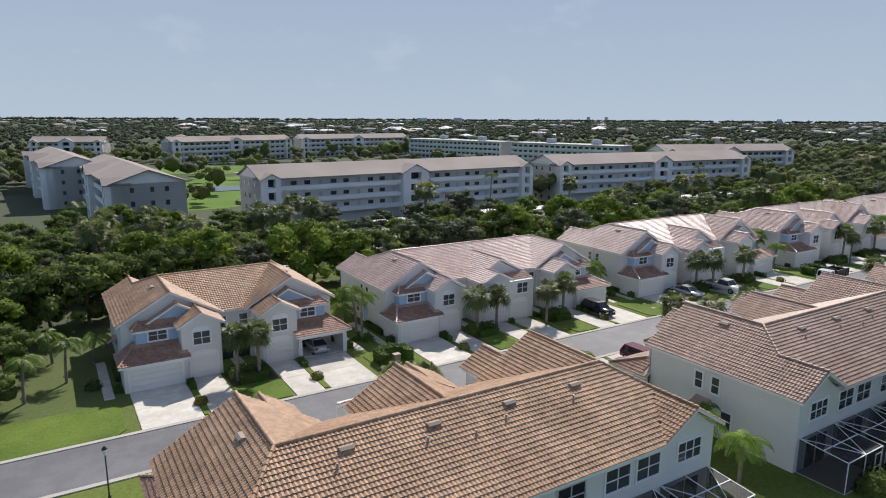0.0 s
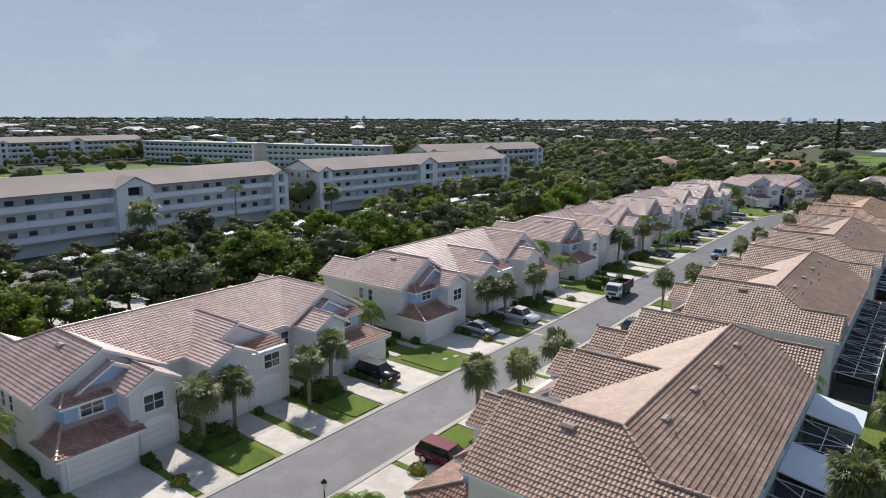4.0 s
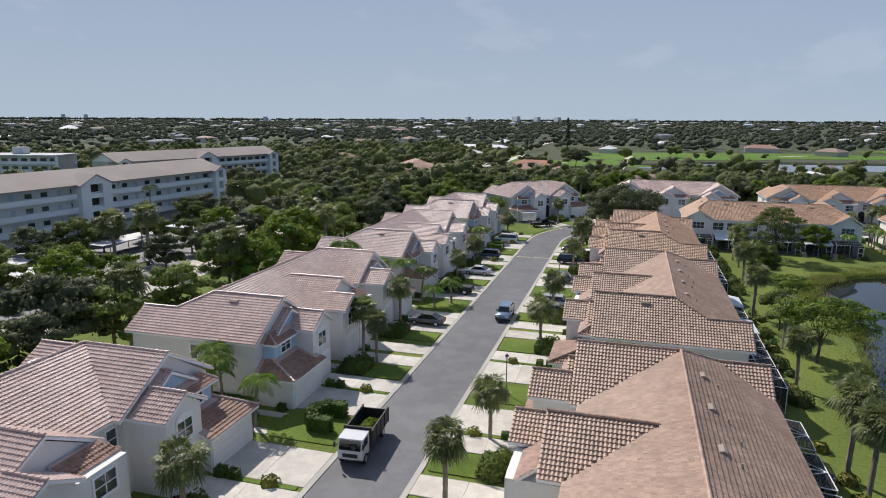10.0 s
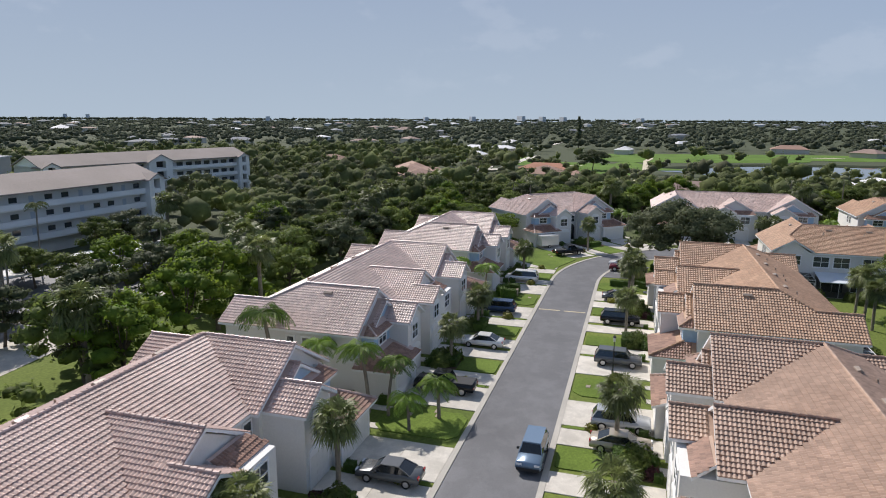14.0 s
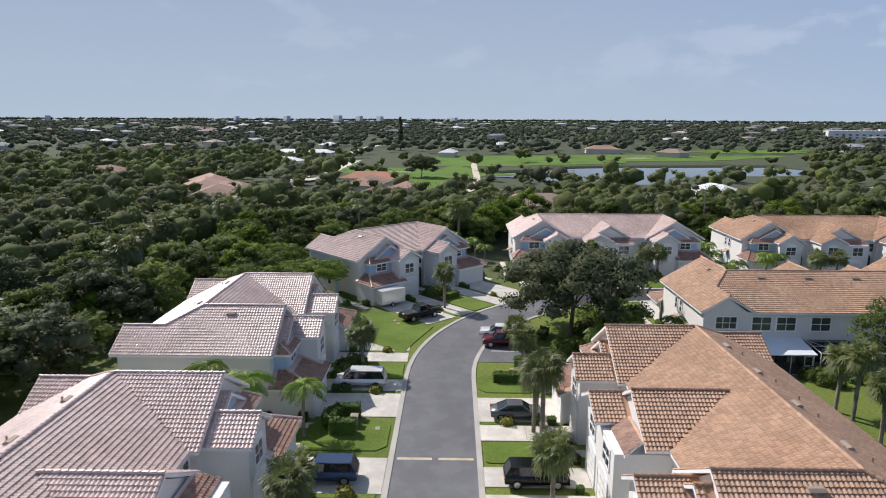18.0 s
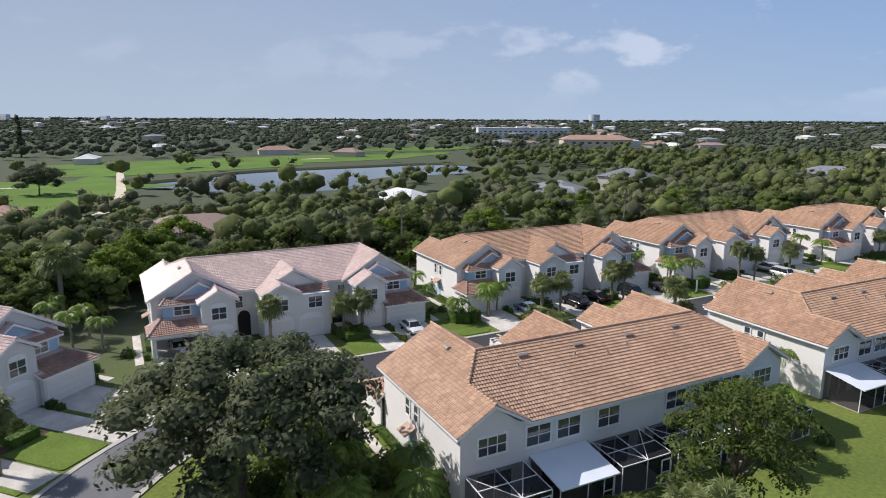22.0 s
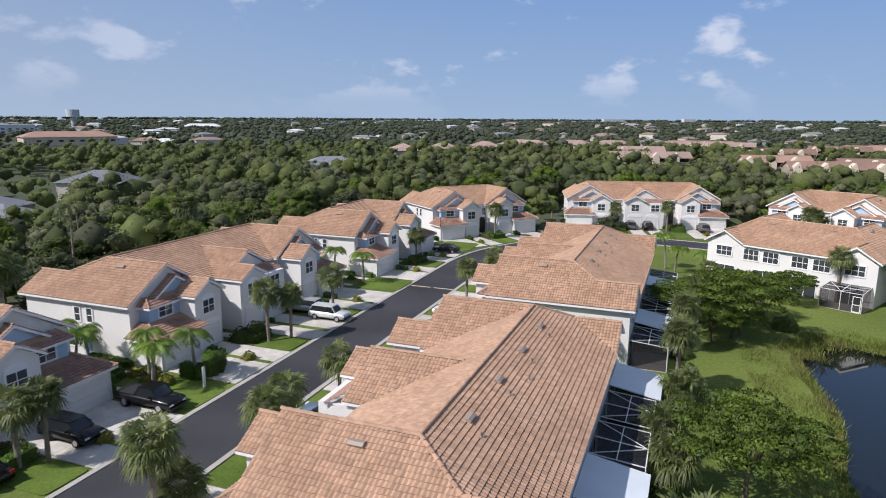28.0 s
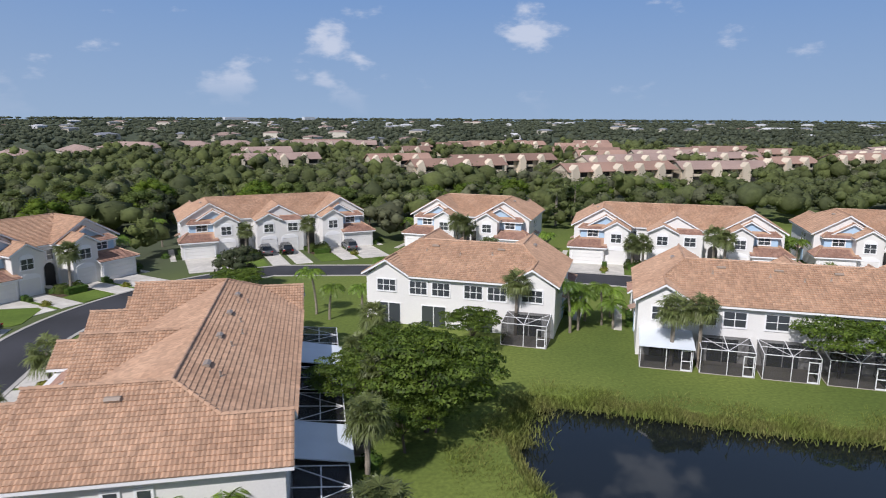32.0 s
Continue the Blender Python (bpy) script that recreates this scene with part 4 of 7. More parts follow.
def queen_meshes(seed, h, material):
    """A feather palm: smooth ringed trunk, arching fronds with drooping leaflets."""
    rng = np.random.default_rng(seed)
    g = Geo()
    lean = rng.normal(size=2) * 0.25
    n = 7
    for i in range(n):
        a, b = i / n, (i + 1) / n
        g.beam((lean[0] * a * a, lean[1] * a * a, h * a - (0.2 if i == 0 else 0)), (lean[0] * b * b, lean[1] * b * b, h * b), 0.16 - 0.05 * a, sides=8, r2=0.155 - 0.05 * b)
    f = Geo()
    c = Vector((lean[0], lean[1], h))
    for i in range(17):
        az = i * 2.39996 + rng.uniform(-0.15, 0.15)
        rise = rng.uniform(0.15, 1.25)
        L = rng.uniform(1.9, 2.6)
        out = Vector((math.cos(az), math.sin(az), 0))
        side = Vector((-out.y, out.x, 0))
        pts = []
        for s in range(8):
            t = s / 7
            pts.append(c + out * L * t * (0.95 - 0.18 * t * t) + Vector((0, 0, rise * L * 0.62 * t - (0.55 + 0.35 * rise) * L * t * t)))
        for a, b in zip(pts, pts[1:]):
            f.beam(a, b, 0.025, sides=3, r2=0.018)
        for s in range(1, 15):
            t = s / 15
            k = min(int(t * 7), 6)
            p = pts[k].lerp(pts[k + 1], t * 7 - k)
            d = (pts[k + 1] - pts[k]).normalized()
            ll = 0.62 * math.sin(math.pi * min(1, 0.18 + t * 0.82)) + 0.12
            for sg in (-1, 1):
                tip = p + (side * sg * 0.72 + d * 0.5 + Vector((0, 0, -0.45 - rng.uniform(0, 0.25)))).normalized() * ll
                w = d * 0.06
                f.add([p - w, p.lerp(tip, 0.5) + w * 1.2, tip, p.lerp(tip, 0.5) - w], [(0, 1, 2, 3)])
    return g.mesh("trunk", PALM_BARK), f.mesh("crown", material)


def bush_mesh(name, sx, sy, sz, leaves, size, seed, m, box=False):
    """A clipped hedge (box) or a rounded shrub: a dark core and a skin of small leaves."""
    rng = np.random.default_rng(seed)
    if box:
        u = rng.uniform(-1, 1, (leaves, 3))
        ax = rng.choice(3, leaves, p=np.array([sy * sz, sx * sz, sx * sy]) / (sy * sz + sx * sz + sx * sy))
        u[np.arange(leaves), ax] = np.where(rng.random(leaves) < 0.5, -1, 1)
        u[:, 2] = np.abs(u[:, 2]) * np.where(ax == 2, 1, np.sign(u[:, 2]))
        c = u * np.array((sx / 2, sy / 2, sz / 2)) + np.array((0, 0, sz / 2)) + rng.normal(size=(leaves, 3)) * 0.03
        n = np.zeros((leaves, 3))
        n[np.arange(leaves), ax] = u[np.arange(leaves), ax]
        n += rng.normal(size=(leaves, 3)) * 0.6
    else:
        d = rng.normal(size=(leaves, 3))
        d /= np.linalg.norm(d, axis=1)[:, None]
        d[:, 2] = np.abs(d[:, 2])
        lump = 1 + 0.16 * np.sin(d[:, 0] * 5 + seed) * np.cos(d[:, 1] * 4 + seed)
        c = d * np.array((sx / 2, sy / 2, sz)) * lump[:, None]
        n = d + rng.normal(size=(leaves, 3)) * 0.6
    n /= np.linalg.norm(n, axis=1)[:, None]
    t = np.cross(n, rng.normal(size=(leaves, 3)))
    t /= np.linalg.norm(t, axis=1)[:, None]
    b = np.cross(n, t)
    s = size * rng.uniform(0.6, 1.3, leaves)[:, None]
    V = np.stack([c - t * s, c - b * s * 0.6, c + t * s, c + b * s * 0.6], 1).reshape(-1, 3)
    F = np.arange(4 * leaves).reshape(-1, 4)
    bm = bmesh.new()
    if box:
        bmesh.ops.create_cube(bm, size=1.0, matrix=Matrix.Translation((0, 0, sz * 0.47)) @ Matrix.Diagonal((sx * 0.94, sy * 0.94, sz * 0.94, 1)))
    else:
        bmesh.ops.create_icosphere(bm, subdivisions=2, radius=1.0, matrix=Matrix.Diagonal((sx * 0.44, sy * 0.44, sz * 0.88, 1)))
        for v in bm.verts:
            v.co.z = max(v.co.z, 0)
    cv = np.array([tuple(v.co) for v in bm.verts])
    cf = [[v.index + len(V) for v in f.verts] for f in bm.faces]
    bm.free()
    me = bpy.data.meshes.new(name)
    me.from_pydata(np.concatenate([V, cv]).tolist(), [], F.tolist() + cf)
    me.materials.append(m)
    me.update()
    return me


TREES = [tree_meshes(11 + i, *a) for i, a in enumerate((
    (9.0, 5.2, LEAF, 26, 2300, 0.21), (8.0, 4.6, LEAF, 24, 2000, 0.20), (9.6, 5.6, LEAF_LIGHT, 28, 2500, 0.20),
    (7.2, 4.2, LEAF, 22, 1800, 0.20), (8.8, 5.4, LEAF_DULL, 26, 2300, 0.20)))]
TREE_WIDE = [tree_meshes(31 + i, *a, core=0.0, soft=0.5) for i, a in enumerate((
    (6.8, 6.4, LEAF_FEATHER, 56, 11500, 0.12, 1.0), (6.2, 5.6, LEAF_FEATHER, 50, 10000, 0.12, 1.0)))]
OAK = tree_meshes(45, 7.0, 6.6, LEAF_DULL, 60, 14000, 0.12, core=0.6, soft=0.8)
UPRIGHT = tree_meshes(46, 9.2, 5.0, LEAF, 60, 9000, 0.12, core=0.0, soft=0.4)
SABAL = [sabal_meshes(51 + i, h) for i, h in enumerate((4.2, 4.9, 5.6, 2.0))]
QUEEN = [queen_meshes(61 + i, h, PALM_BRIGHT) for i, h in enumerate((3.2, 4.2, 5.2))]
TALL_PALM = [queen_meshes(71 + i, h, PALM) for i, h in enumerate((9.0, 11.0))]
LABELS = {
    "tree": "leafy green broadleaf tree with an uneven crown", "wide": "wide flat-topped shade tree with bright feathery leaves", "oak": "dull green live oak with a dense rounded crown",
    "sabal": "cabbage palm with a round head of fan leaves", "queen": "slender queen palm with arching yellow-green fronds", "conifer": "tall narrow dark green conifer", "tall": "tall slender palm above the treetops",
}
FIRST = {}


def plant(kind, meshes, x, y, scale=1.0, turn=0.0, z=0.0):
    """One tree or palm, copied from the first of its shape."""
    key = meshes[1].name
    m = pose(x, y, z, 0, 0, turn) @ Matrix.Diagonal((scale, scale, scale, 1))
    if key not in FIRST:
        name = {"tree": "tree", "wide": "shade_tree", "oak": "oak_tree", "sabal": "cabbage_palm", "queen": "queen_palm", "conifer": "conifer", "tall": "tall_palm"}[kind]
        FIRST[key] = make_tree(name, LABELS[kind], meshes, "palm" if kind in ("sabal", "queen", "tall") else "tree", "palms" if kind in ("sabal", "queen", "tall") else "trees")
        FIRST[key].matrix_basis = m
        return FIRST[key]
    o = copy_thing(FIRST[key], Matrix())
    o.matrix_basis = m
    return o


rnd = random.Random(7)


def conifer_meshes(seed, h, r):
    """A tall narrow conifer: a straight mast and tiers of dark sprays."""
    rng = np.random.default_rng(seed)
    k = 26
    z = np.linspace(0.12, 0.97, k) * h
    a = rng.uniform(0, 6.28, k)
    w = r * (1.15 - z / h) ** 0.6
    C = np.column_stack([np.cos(a) * w * 0.35, np.sin(a) * w * 0.35, z])
    R = np.column_stack([w * 0.75, w * 0.75, np.full(k, h / k * 1.1)])
    V, F, N = leaf_cloud(C, R, 900, 0.75, rng, core=0.8)
    return Geo().beam((0, 0, -0.3), (0, 0, h * 0.95), 0.022 * h, sides=7, r2=0.05).mesh("trunk", BARK), np_mesh("crown", V, F, LEAF_DULL, normals=N)


def any_tree(x, y, scale=1.0):
    k = rnd.randrange(len(TREES))
    return plant("tree", TREES[k], x, y, scale * rnd.uniform(0.8, 1.15), rnd.uniform(0, 360))


def sabal(x, y, k=None, scale=1.0):
    return plant("sabal", SABAL[rnd.randrange(3) if k is None else k], x, y, 1.13 * scale * rnd.uniform(0.92, 1.1), rnd.uniform(0, 360))


def queen(x, y, k=None, scale=1.0):
    return plant("queen", QUEEN[rnd.randrange(3) if k is None else k], x, y, scale * rnd.uniform(0.92, 1.1), rnd.uniform(0, 360))

# ---- front yards: drives, lawns, beds, hedges, palms ----
MULCH = mat("mulch", (0.11, 0.075, 0.05), 0.95, 0.2, var=0.25, scale=1, fine=18, bump=0.6, bump_scale=30)


def pad(name, ring, z, thick, m, mtx, label, category, kind="structure"):
    """A low slab with a bevelled upper edge, laid on the ground."""
    n = len(ring)
    c = sum((Vector(p) for p in ring), Vector((0, 0))) / n
    inner = [Vector(p) + (c - Vector(p)).normalized() * min(0.05, (c - Vector(p)).length * 0.2) for p in ring]
    g = Geo()
    g.add([(*p, z - thick) for p in ring] + [(*p, z - 0.015) for p in ring] + [(*p, z) for p in inner],
          [(i, (i + 1) % n, n + (i + 1) % n, n + i) for i in range(n)] + [(n + i, n + (i + 1) % n, 2 * n + (i + 1) % n, 2 * n + i) for i in range(n)] + [tuple(range(2 * n, 3 * n))])
    me = recalc(g.mesh(name, m))
    if me.polygons[-1].normal.z < 0:
        me.flip_normals()
    o = new(name, me)
    o.matrix_basis = mtx
    return tagged(o, label, category, kind=kind)


BUSH = {}


def bush(kind, mtx, u, v, turn=0.0, scale=1.0):
    """A hedge or shrub from a small stock of shapes."""
    spec = {
        "hedge": ("hedge", 2.8, 1.1, 0.95, 330, 0.11, HEDGE, True, "clipped dark green hedge in a bed", "hedge"),
        "long": ("hedge", 6.0, 0.8, 0.7, 460, 0.12, HEDGE, True, "long clipped green hedge along a wall", "hedge"),
        "block": ("hedge", 1.0, 1.0, 0.95, 170, 0.11, HEDGE, True, "small clipped green hedge block", "hedge"),
        "round": ("shrub", 1.5, 1.5, 0.95, 220, 0.12, HEDGE, False, "rounded green shrub in a bed", "shrub"),
        "gold": ("shrub", 1.4, 1.4, 0.75, 220, 0.12, GOLD, False, "rounded golden-green shrub by the drive", "shrub"),
        "loose": ("shrub", 2.6, 2.2, 1.5, 340, 0.16, LEAF, False, "loose green shrub in a planting bed", "shrub"),
        "red": ("shrub", 1.4, 1.3, 0.8, 300, 0.11, REDLEAF, False, "dark red-leaved shrub in a bed", "shrub"),
    }[kind]
    if kind not in BUSH:
        BUSH[kind] = bush_mesh(spec[0], *spec[1:6], 5 + len(BUSH), spec[6], spec[7])
    o = new(spec[0], BUSH[kind])
    s = scale * rnd.uniform(0.88, 1.12)
    o.matrix_basis = mtx @ pose(u, v, 0.0, 0, 0, turn + (0 if spec[7] else rnd.uniform(0, 360))) @ Matrix.Diagonal((s, s, s, 1))
    return tagged(o, spec[8], spec[9], spec[9] + "s")


def local(mtx, u, v):
    p = mtx @ Vector((u, v, 0))
    return p.x, p.y


def yard(units, mtx, D, detail=2):
    L = 33.8 if units == 6 else 23.0
    c = L / 2
    drives = [(0.5, 5.55), (6.2, 9.0)]
    drives += [(L - b, L - a) for a, b in drives]
    if units == 6:
        drives += [(c - 3.7, c - 0.95), (c + 0.05, c + 2.8)]
    for a, b in drives:
        v0 = 0.6 if (b - a) < 4 else -0.02
        n = 2 if detail > 1 else 1
        for i in range(n):
            w0 = v0 + (-D - v0) * i / n - (0.02 if i else 0)
            w1 = v0 + (-D - v0) * (i + 1) / n
            pad("driveway", [(a, w0), (a, w1), (b, w1), (b, w0)], 0.075, 0.2, CONCRETE, mtx, "pale weathered concrete driveway slab before a garage", "driveway")
    # islands of lawn by the street, beds behind them
    isles = [(9.25, 12.6), (L - 12.6, L - 9.25)] if units == 6 else [(9.25, L - 9.25)]
    for a, b in isles:
        r = 0.35
        v1, v0 = -D + 0.25, -D * 0.42
        ring = [(a, v0), (a, v1 + r), (a + r * 0.3, v1 + r * 0.3), (a + r, v1), (b - r, v1), (b - r * 0.3, v1 + r * 0.3), (b, v1 + r), (b, v0)]
        pad("lawn", ring, 0.10, 0.2, LAWN, mtx, "small bright green lawn between driveways", "lawn")
        pad("planting_bed", [(a, 0.2), (a, v0 - 0.02), (b, v0 - 0.02), (b, 0.2)], 0.085, 0.2, MULCH, mtx, "brown mulch planting bed before an entry", "planting bed")
        pad("walkway", [((a + b) / 2 - 0.55, 4.4), ((a + b) / 2 - 0.55, 0.25), ((a + b) / 2 + 0.55, 0.25), ((a + b) / 2 + 0.55, 4.4)], 0.07, 0.2, CONCRETE, mtx, "narrow concrete walk to an entry", "walkway")
        m = (a + b) / 2
        bush("loose", mtx, m - 0.9, -1.3)
        bush("loose", mtx, m + 0.8, -1.9)
        bush("hedge", mtx, m, v0 + 0.6)
        if detail > 1:
            bush("round", mtx, a + 0.7, -0.4)
            bush("red" if rnd.random() < 0.4 else "round", mtx, b - 0.7, -0.3)
        if detail < 2:
            sabal(*local(mtx, m - 0.75, -2.2))
            sabal(*local(mtx, m + 0.85, -2.9))
    # strips between drives
    strips = [(5.62, 6.13), (L - 6.13, L - 5.62)]
    for a, b in strips:
        pad("grass_strip", [(a, -0.3), (a, -D + 0.4), (b, -D + 0.4), (b, -0.3)], 0.085, 0.2, LAWN, mtx, "narrow green grass strip between driveways", "grass strip")
        m = (a + b) / 2
        bush("block", mtx, m, -0.9, 0, 0.75)
        bush("block", mtx, m, -2.0, 0, 0.7)
        bush("gold", mtx, m, -D * 0.66, 0, 0.95)
    if units == 6:
        for u in (c - 0.45, c + 4.0, c - 4.6):
            bush("block", mtx, u, 0.1 if u != c - 0.45 else -0.4, 0, 0.6)
    # sides: walk, hedge, shrubs, lawn with a palm
    for s, sign in ((0.0, -1), (L, 1)):
        pad("side_walk", [(s + sign * 1.7, -0.6), (s + sign * 0.8, -0.6), (s + sign * 0.8, 10.2), (s + sign * 1.7, 10.2)], 0.06, 0.2, CONCRETE, mtx, "concrete walk along the side wall", "walkway")
        bush("long", mtx, s + sign * 0.25 - sign * 0.3, 4.6 + 1.5, 90, 0.85)
        if detail > 1:
            bush("round", mtx, s + sign * 2.3, 3.0)
            bush("block", mtx, s + sign * 0.45, 0.9, 0, 0.8)
        if rnd.random() < 0.45:
            queen(*local(mtx, s + sign * 2.2, rnd.uniform(5.2, 7.5)))
        if rnd.random() < 0.4:
            queen(*local(mtx, s + sign * 1.8, rnd.uniform(9.5, 14)), 0)


ROADLINE = CENTRE_A + CENTRE_BEND + CENTRE_B + CENTRE_BEND2 + CENTRE_C


def to_road(x, y):
    """How far a point lies from the street's centre line."""
    q, best = Vector((x, y)), 1e9
    for a, b in zip(ROADLINE, ROADLINE[1:]):
        d = b - a
        if d.length > 0.01:
            best = min(best, (a + d * max(0.0, min(1.0, (q - a).dot(d) / d.length_squared)) - q).length)
    return best


for i, (units, x, y, turn, key) in enumerate(HOUSES):
    m = pose(x, y, 0, 0, 0, turn)
    D = 7.0 if i in BACK else 7.6
    if turn in (0, 180, -90, 90) or i in (6, 11, 12):
        D = to_road(*local(m, 16.9 if units == 6 else 11.5, 0)) - 3.75
    yard(units, m, D, 1 if i in BACK else 2)

# cabbage palms along the fronts
for x, y in ((12.7, 63.4), (14.7, 62.8), (41.4, 63.0), (44.7, 63.6), (51.9, 62.4), (55.5, 63.4), (82.5, 63.0), (84.8, 61.7), (93.3, 62.3), (125.4, 63.2), (123.7, 60.9), (135.4, 62.4), (161.0, 61.8), (172.8, 61.7), (174.4, 61.6), (201.5, 61.0),
             (23.8, 44.8), (20.9, 45.2), (69.7, 46.3), (63.4, 46.8), (57.2, 47.2), (99.8, 46.2), (110.3, 45.3), (134.2, 44.4), (147.6, 44.6), (177.0, 44.4), (189.6, 44.0), (198.9, 44.2),
             (224.9, 52.5), (242.9, 28.2), (244.2, 18.9), (243.7, 16.6), (241.0, -8.8), (240.5, -11.6), (241.9, -22.2), (240.8, -23.5), (241.5, -49.5), (240.0, -51.4), (240.8, -61.6), (242.7, -91.6), (236.7, -117.0),
             (227.6, 1.7), (225.2, 0.6), (226.8, -28.9), (227.2, -31.6), (226.8, -39.0), (225.3, -12.8), (226.4, -69.8), (225.4, -79.4), (215.5, -135.2), (205.2, -138.3), (177.7, -134.4)):
    sabal(x, y, rnd.choice((0, 0, 1)), 0.96)

# lawns in the gaps between the blocks, at the street
def gap_lawn(x0, x1, y0, y1):
    r = 0.8
    pad("lawn", [(x0 + r, y0), (x1 - r, y0), (x1, y0 + r), (x1, y1 - r), (x1 - r, y1), (x0 + r, y1), (x0, y1 - r), (x0, y0 + r)], 0.09, 0.2, LAWN, Matrix(), "bright green mown lawn between two blocks", "lawn")


for a, b in ((-13.0, 2.0), (26.2, 30.9), (65.7, 70.6), (105.4, 110.0), (144.8, 149.6), (184.4, 189.6)):
    gap_lawn(a, b, 57.1 if b < 60 else 56.8, 64.0)
pad("lawn", [(206.6, 57.0), (210.2, 56.0), (216.3, 53.9), (218.6, 56.0), (222.8, 59.9), (221.6, 64.4), (215.0, 66.2), (211.7, 63.3)], 0.09, 0.2, LAWN, Matrix(), "bright green mown lawn inside the bend of the street", "lawn")
for a, b in ((36.3, 42.6), (77.6, 82.3), (117.3, 121.5), (156.5, 161.0), (196.0, 200.5)):
    gap_lawn(a, b, 42.9, 48.8)
for a, b in ((1.2, 6.0), (-38.2, -33.4), (-78.8, -72.8), (-110.0, -102.5)):
    gap_lawn(237.4, 244.4, a, b)
for a, b in ((24.8, 26.9), (-15.7, -10.2), (-54.9, -50.6), (-94.2, -89.8)):
    gap_lawn(223.6, 229.3, a, b)


def u_hedge(x, y, turn=0.0):
    """A tall clipped hedge bent round a utility box."""
    m = pose(x, y, 0, 0, 0, turn)
    e = new("ring_hedge")
    e.matrix_basis = m
    for u, v, t in ((-1.5, 0, 90), (1.5, 0, 90), (-0.0, 1.2, 0), (-0.9, 1.0, 40), (0.9, 1.0, -40)):
        part("hedge_side", cached("uhedge", lambda: bush_mesh("hedge_side", 2.2, 0.9, 1.35, 520, 0.10, 77, HEDGE, True)), e).matrix_basis = pose(u, v, 0, 0, 0, t)
    return tagged(e, "tall clipped green hedge bent round a utility box", "hedge", "hedges")


u_hedge(28.6, 60.5)
u_hedge(109.0, 59.6)
u_hedge(242.2, -40.4, 90)
u_hedge(188.8, 60.8)
u_hedge(243.1, 2.3, 90)

# ---- screened porches behind the blocks ----
def screen_material(name, dark):
    m = bpy.data.materials.new(name)
    m.use_nodes = True
    n, l = m.node_tree.nodes, m.node_tree.links
    b = n["Principled BSDF"]
    b.inputs["Base Color"].default_value = (0.02, 0.02, 0.022, 1)
    b.inputs["Roughness"].default_value = 0.6
    b.inputs["Alpha"].default_value = dark
    return m


SCREEN = screen_material("insect_screen", 0.62)
ALU = mat("white_aluminium", (0.80, 0.80, 0.80), 0.4, var=0.03)
PANEL = mat("white_roof_panel", (0.74, 0.79, 0.84), 0.35, 0.5, var=0.04, scale=2)
SLAB = mat("porch_slab", (0.42, 0.38, 0.33), 0.9, var=0.1)


def lanai_meshes(w, d, solid):
    """A porch of white posts and beams with screens; solid: under a white panel roof, else screened on top, with braces."""
    h0, h1 = (2.35, 2.95) if solid else (2.45, 2.75)
    post = []
    for x in (0, w / 2, w):
        post.append(Geo().beam((x, d, 0), (x, d, h0), 0.045).mesh("post", ALU))
    beams = []
    for z in (h0,):
        beams.append(Geo().beam((0, d, z), (w, d, z), 0.045).mesh("rail", ALU))
        for x in (0, w):
            beams.append(Geo().beam((x, 0, z if z < 1 else h1), (x, d, z), 0.04).mesh("rail", ALU))
    if not solid:
        for x in (w / 2,):
            beams.append(Geo().beam((x, 0, h1), (x, d, h0), 0.045).mesh("rail", ALU))
        beams.append(Geo().beam((0, 0, h1), (w / 2, d, h0), 0.035).mesh("brace", ALU))
        beams.append(Geo().beam((w, 0, h1), (w / 2, d, h0), 0.035).mesh("brace", ALU))
        beams.append(Geo().beam((0, d / 2, (h0 + h1) / 2), (w, d / 2, (h0 + h1) / 2), 0.045).mesh("rail", ALU))
    sc = [Geo().add([(0, d - 0.01, 0.03), (w, d - 0.01, 0.03), (w, d - 0.01, h0), (0, d - 0.01, h0)], [(0, 1, 2, 3)]).mesh("screen", SCREEN)]
    for x in (0.01, w - 0.01):
        sc.append(Geo().add([(x, 0, 0.03), (x, d, 0.03), (x, d, h0), (x, 0, h1)], [(0, 1, 2, 3)]).mesh("screen", SCREEN))
    top = []
    if solid:
        g = Geo()
        g.prism([(-0.15, 0, h1), (-0.15, 0, h1 + 0.08), (-0.15, d + 0.35, h0 + 0.02), (-0.15, d + 0.35, h0 - 0.08)], (w + 0.3, 0, 0))
        top.append(("roof_panel", recalc(g.mesh("roof_panel", PANEL))))
    else:
        top.append(("roof_screen", Geo().add([(0, 0, h1 - 0.01), (w, 0, h1 - 0.01), (w, d, h0 - 0.01), (0, d, h0 - 0.01)], [(0, 1, 2, 3)]).mesh("roof_screen", SCREEN)))
    floor = Geo().box(-0.05, 0, -0.1, w + 0.05, d + 0.05, 0.06).mesh("porch_floor", SLAB)
    door = Geo()
    for x0, x1, z0, z1 in ((0.1, 0.18, 0.06, 2.1), (0.95, 1.03, 0.06, 2.1), (0.18, 0.95, 2.02, 2.1), (0.18, 0.95, 0.06, 0.2), (0.18, 0.95, 1.0, 1.08)):
        door.box(x0, d + 0.02, z0, x1, d + 0.07, z1)
    return post, beams, sc, top, floor, door.mesh("screen_door", ALU)


LANAI = {}


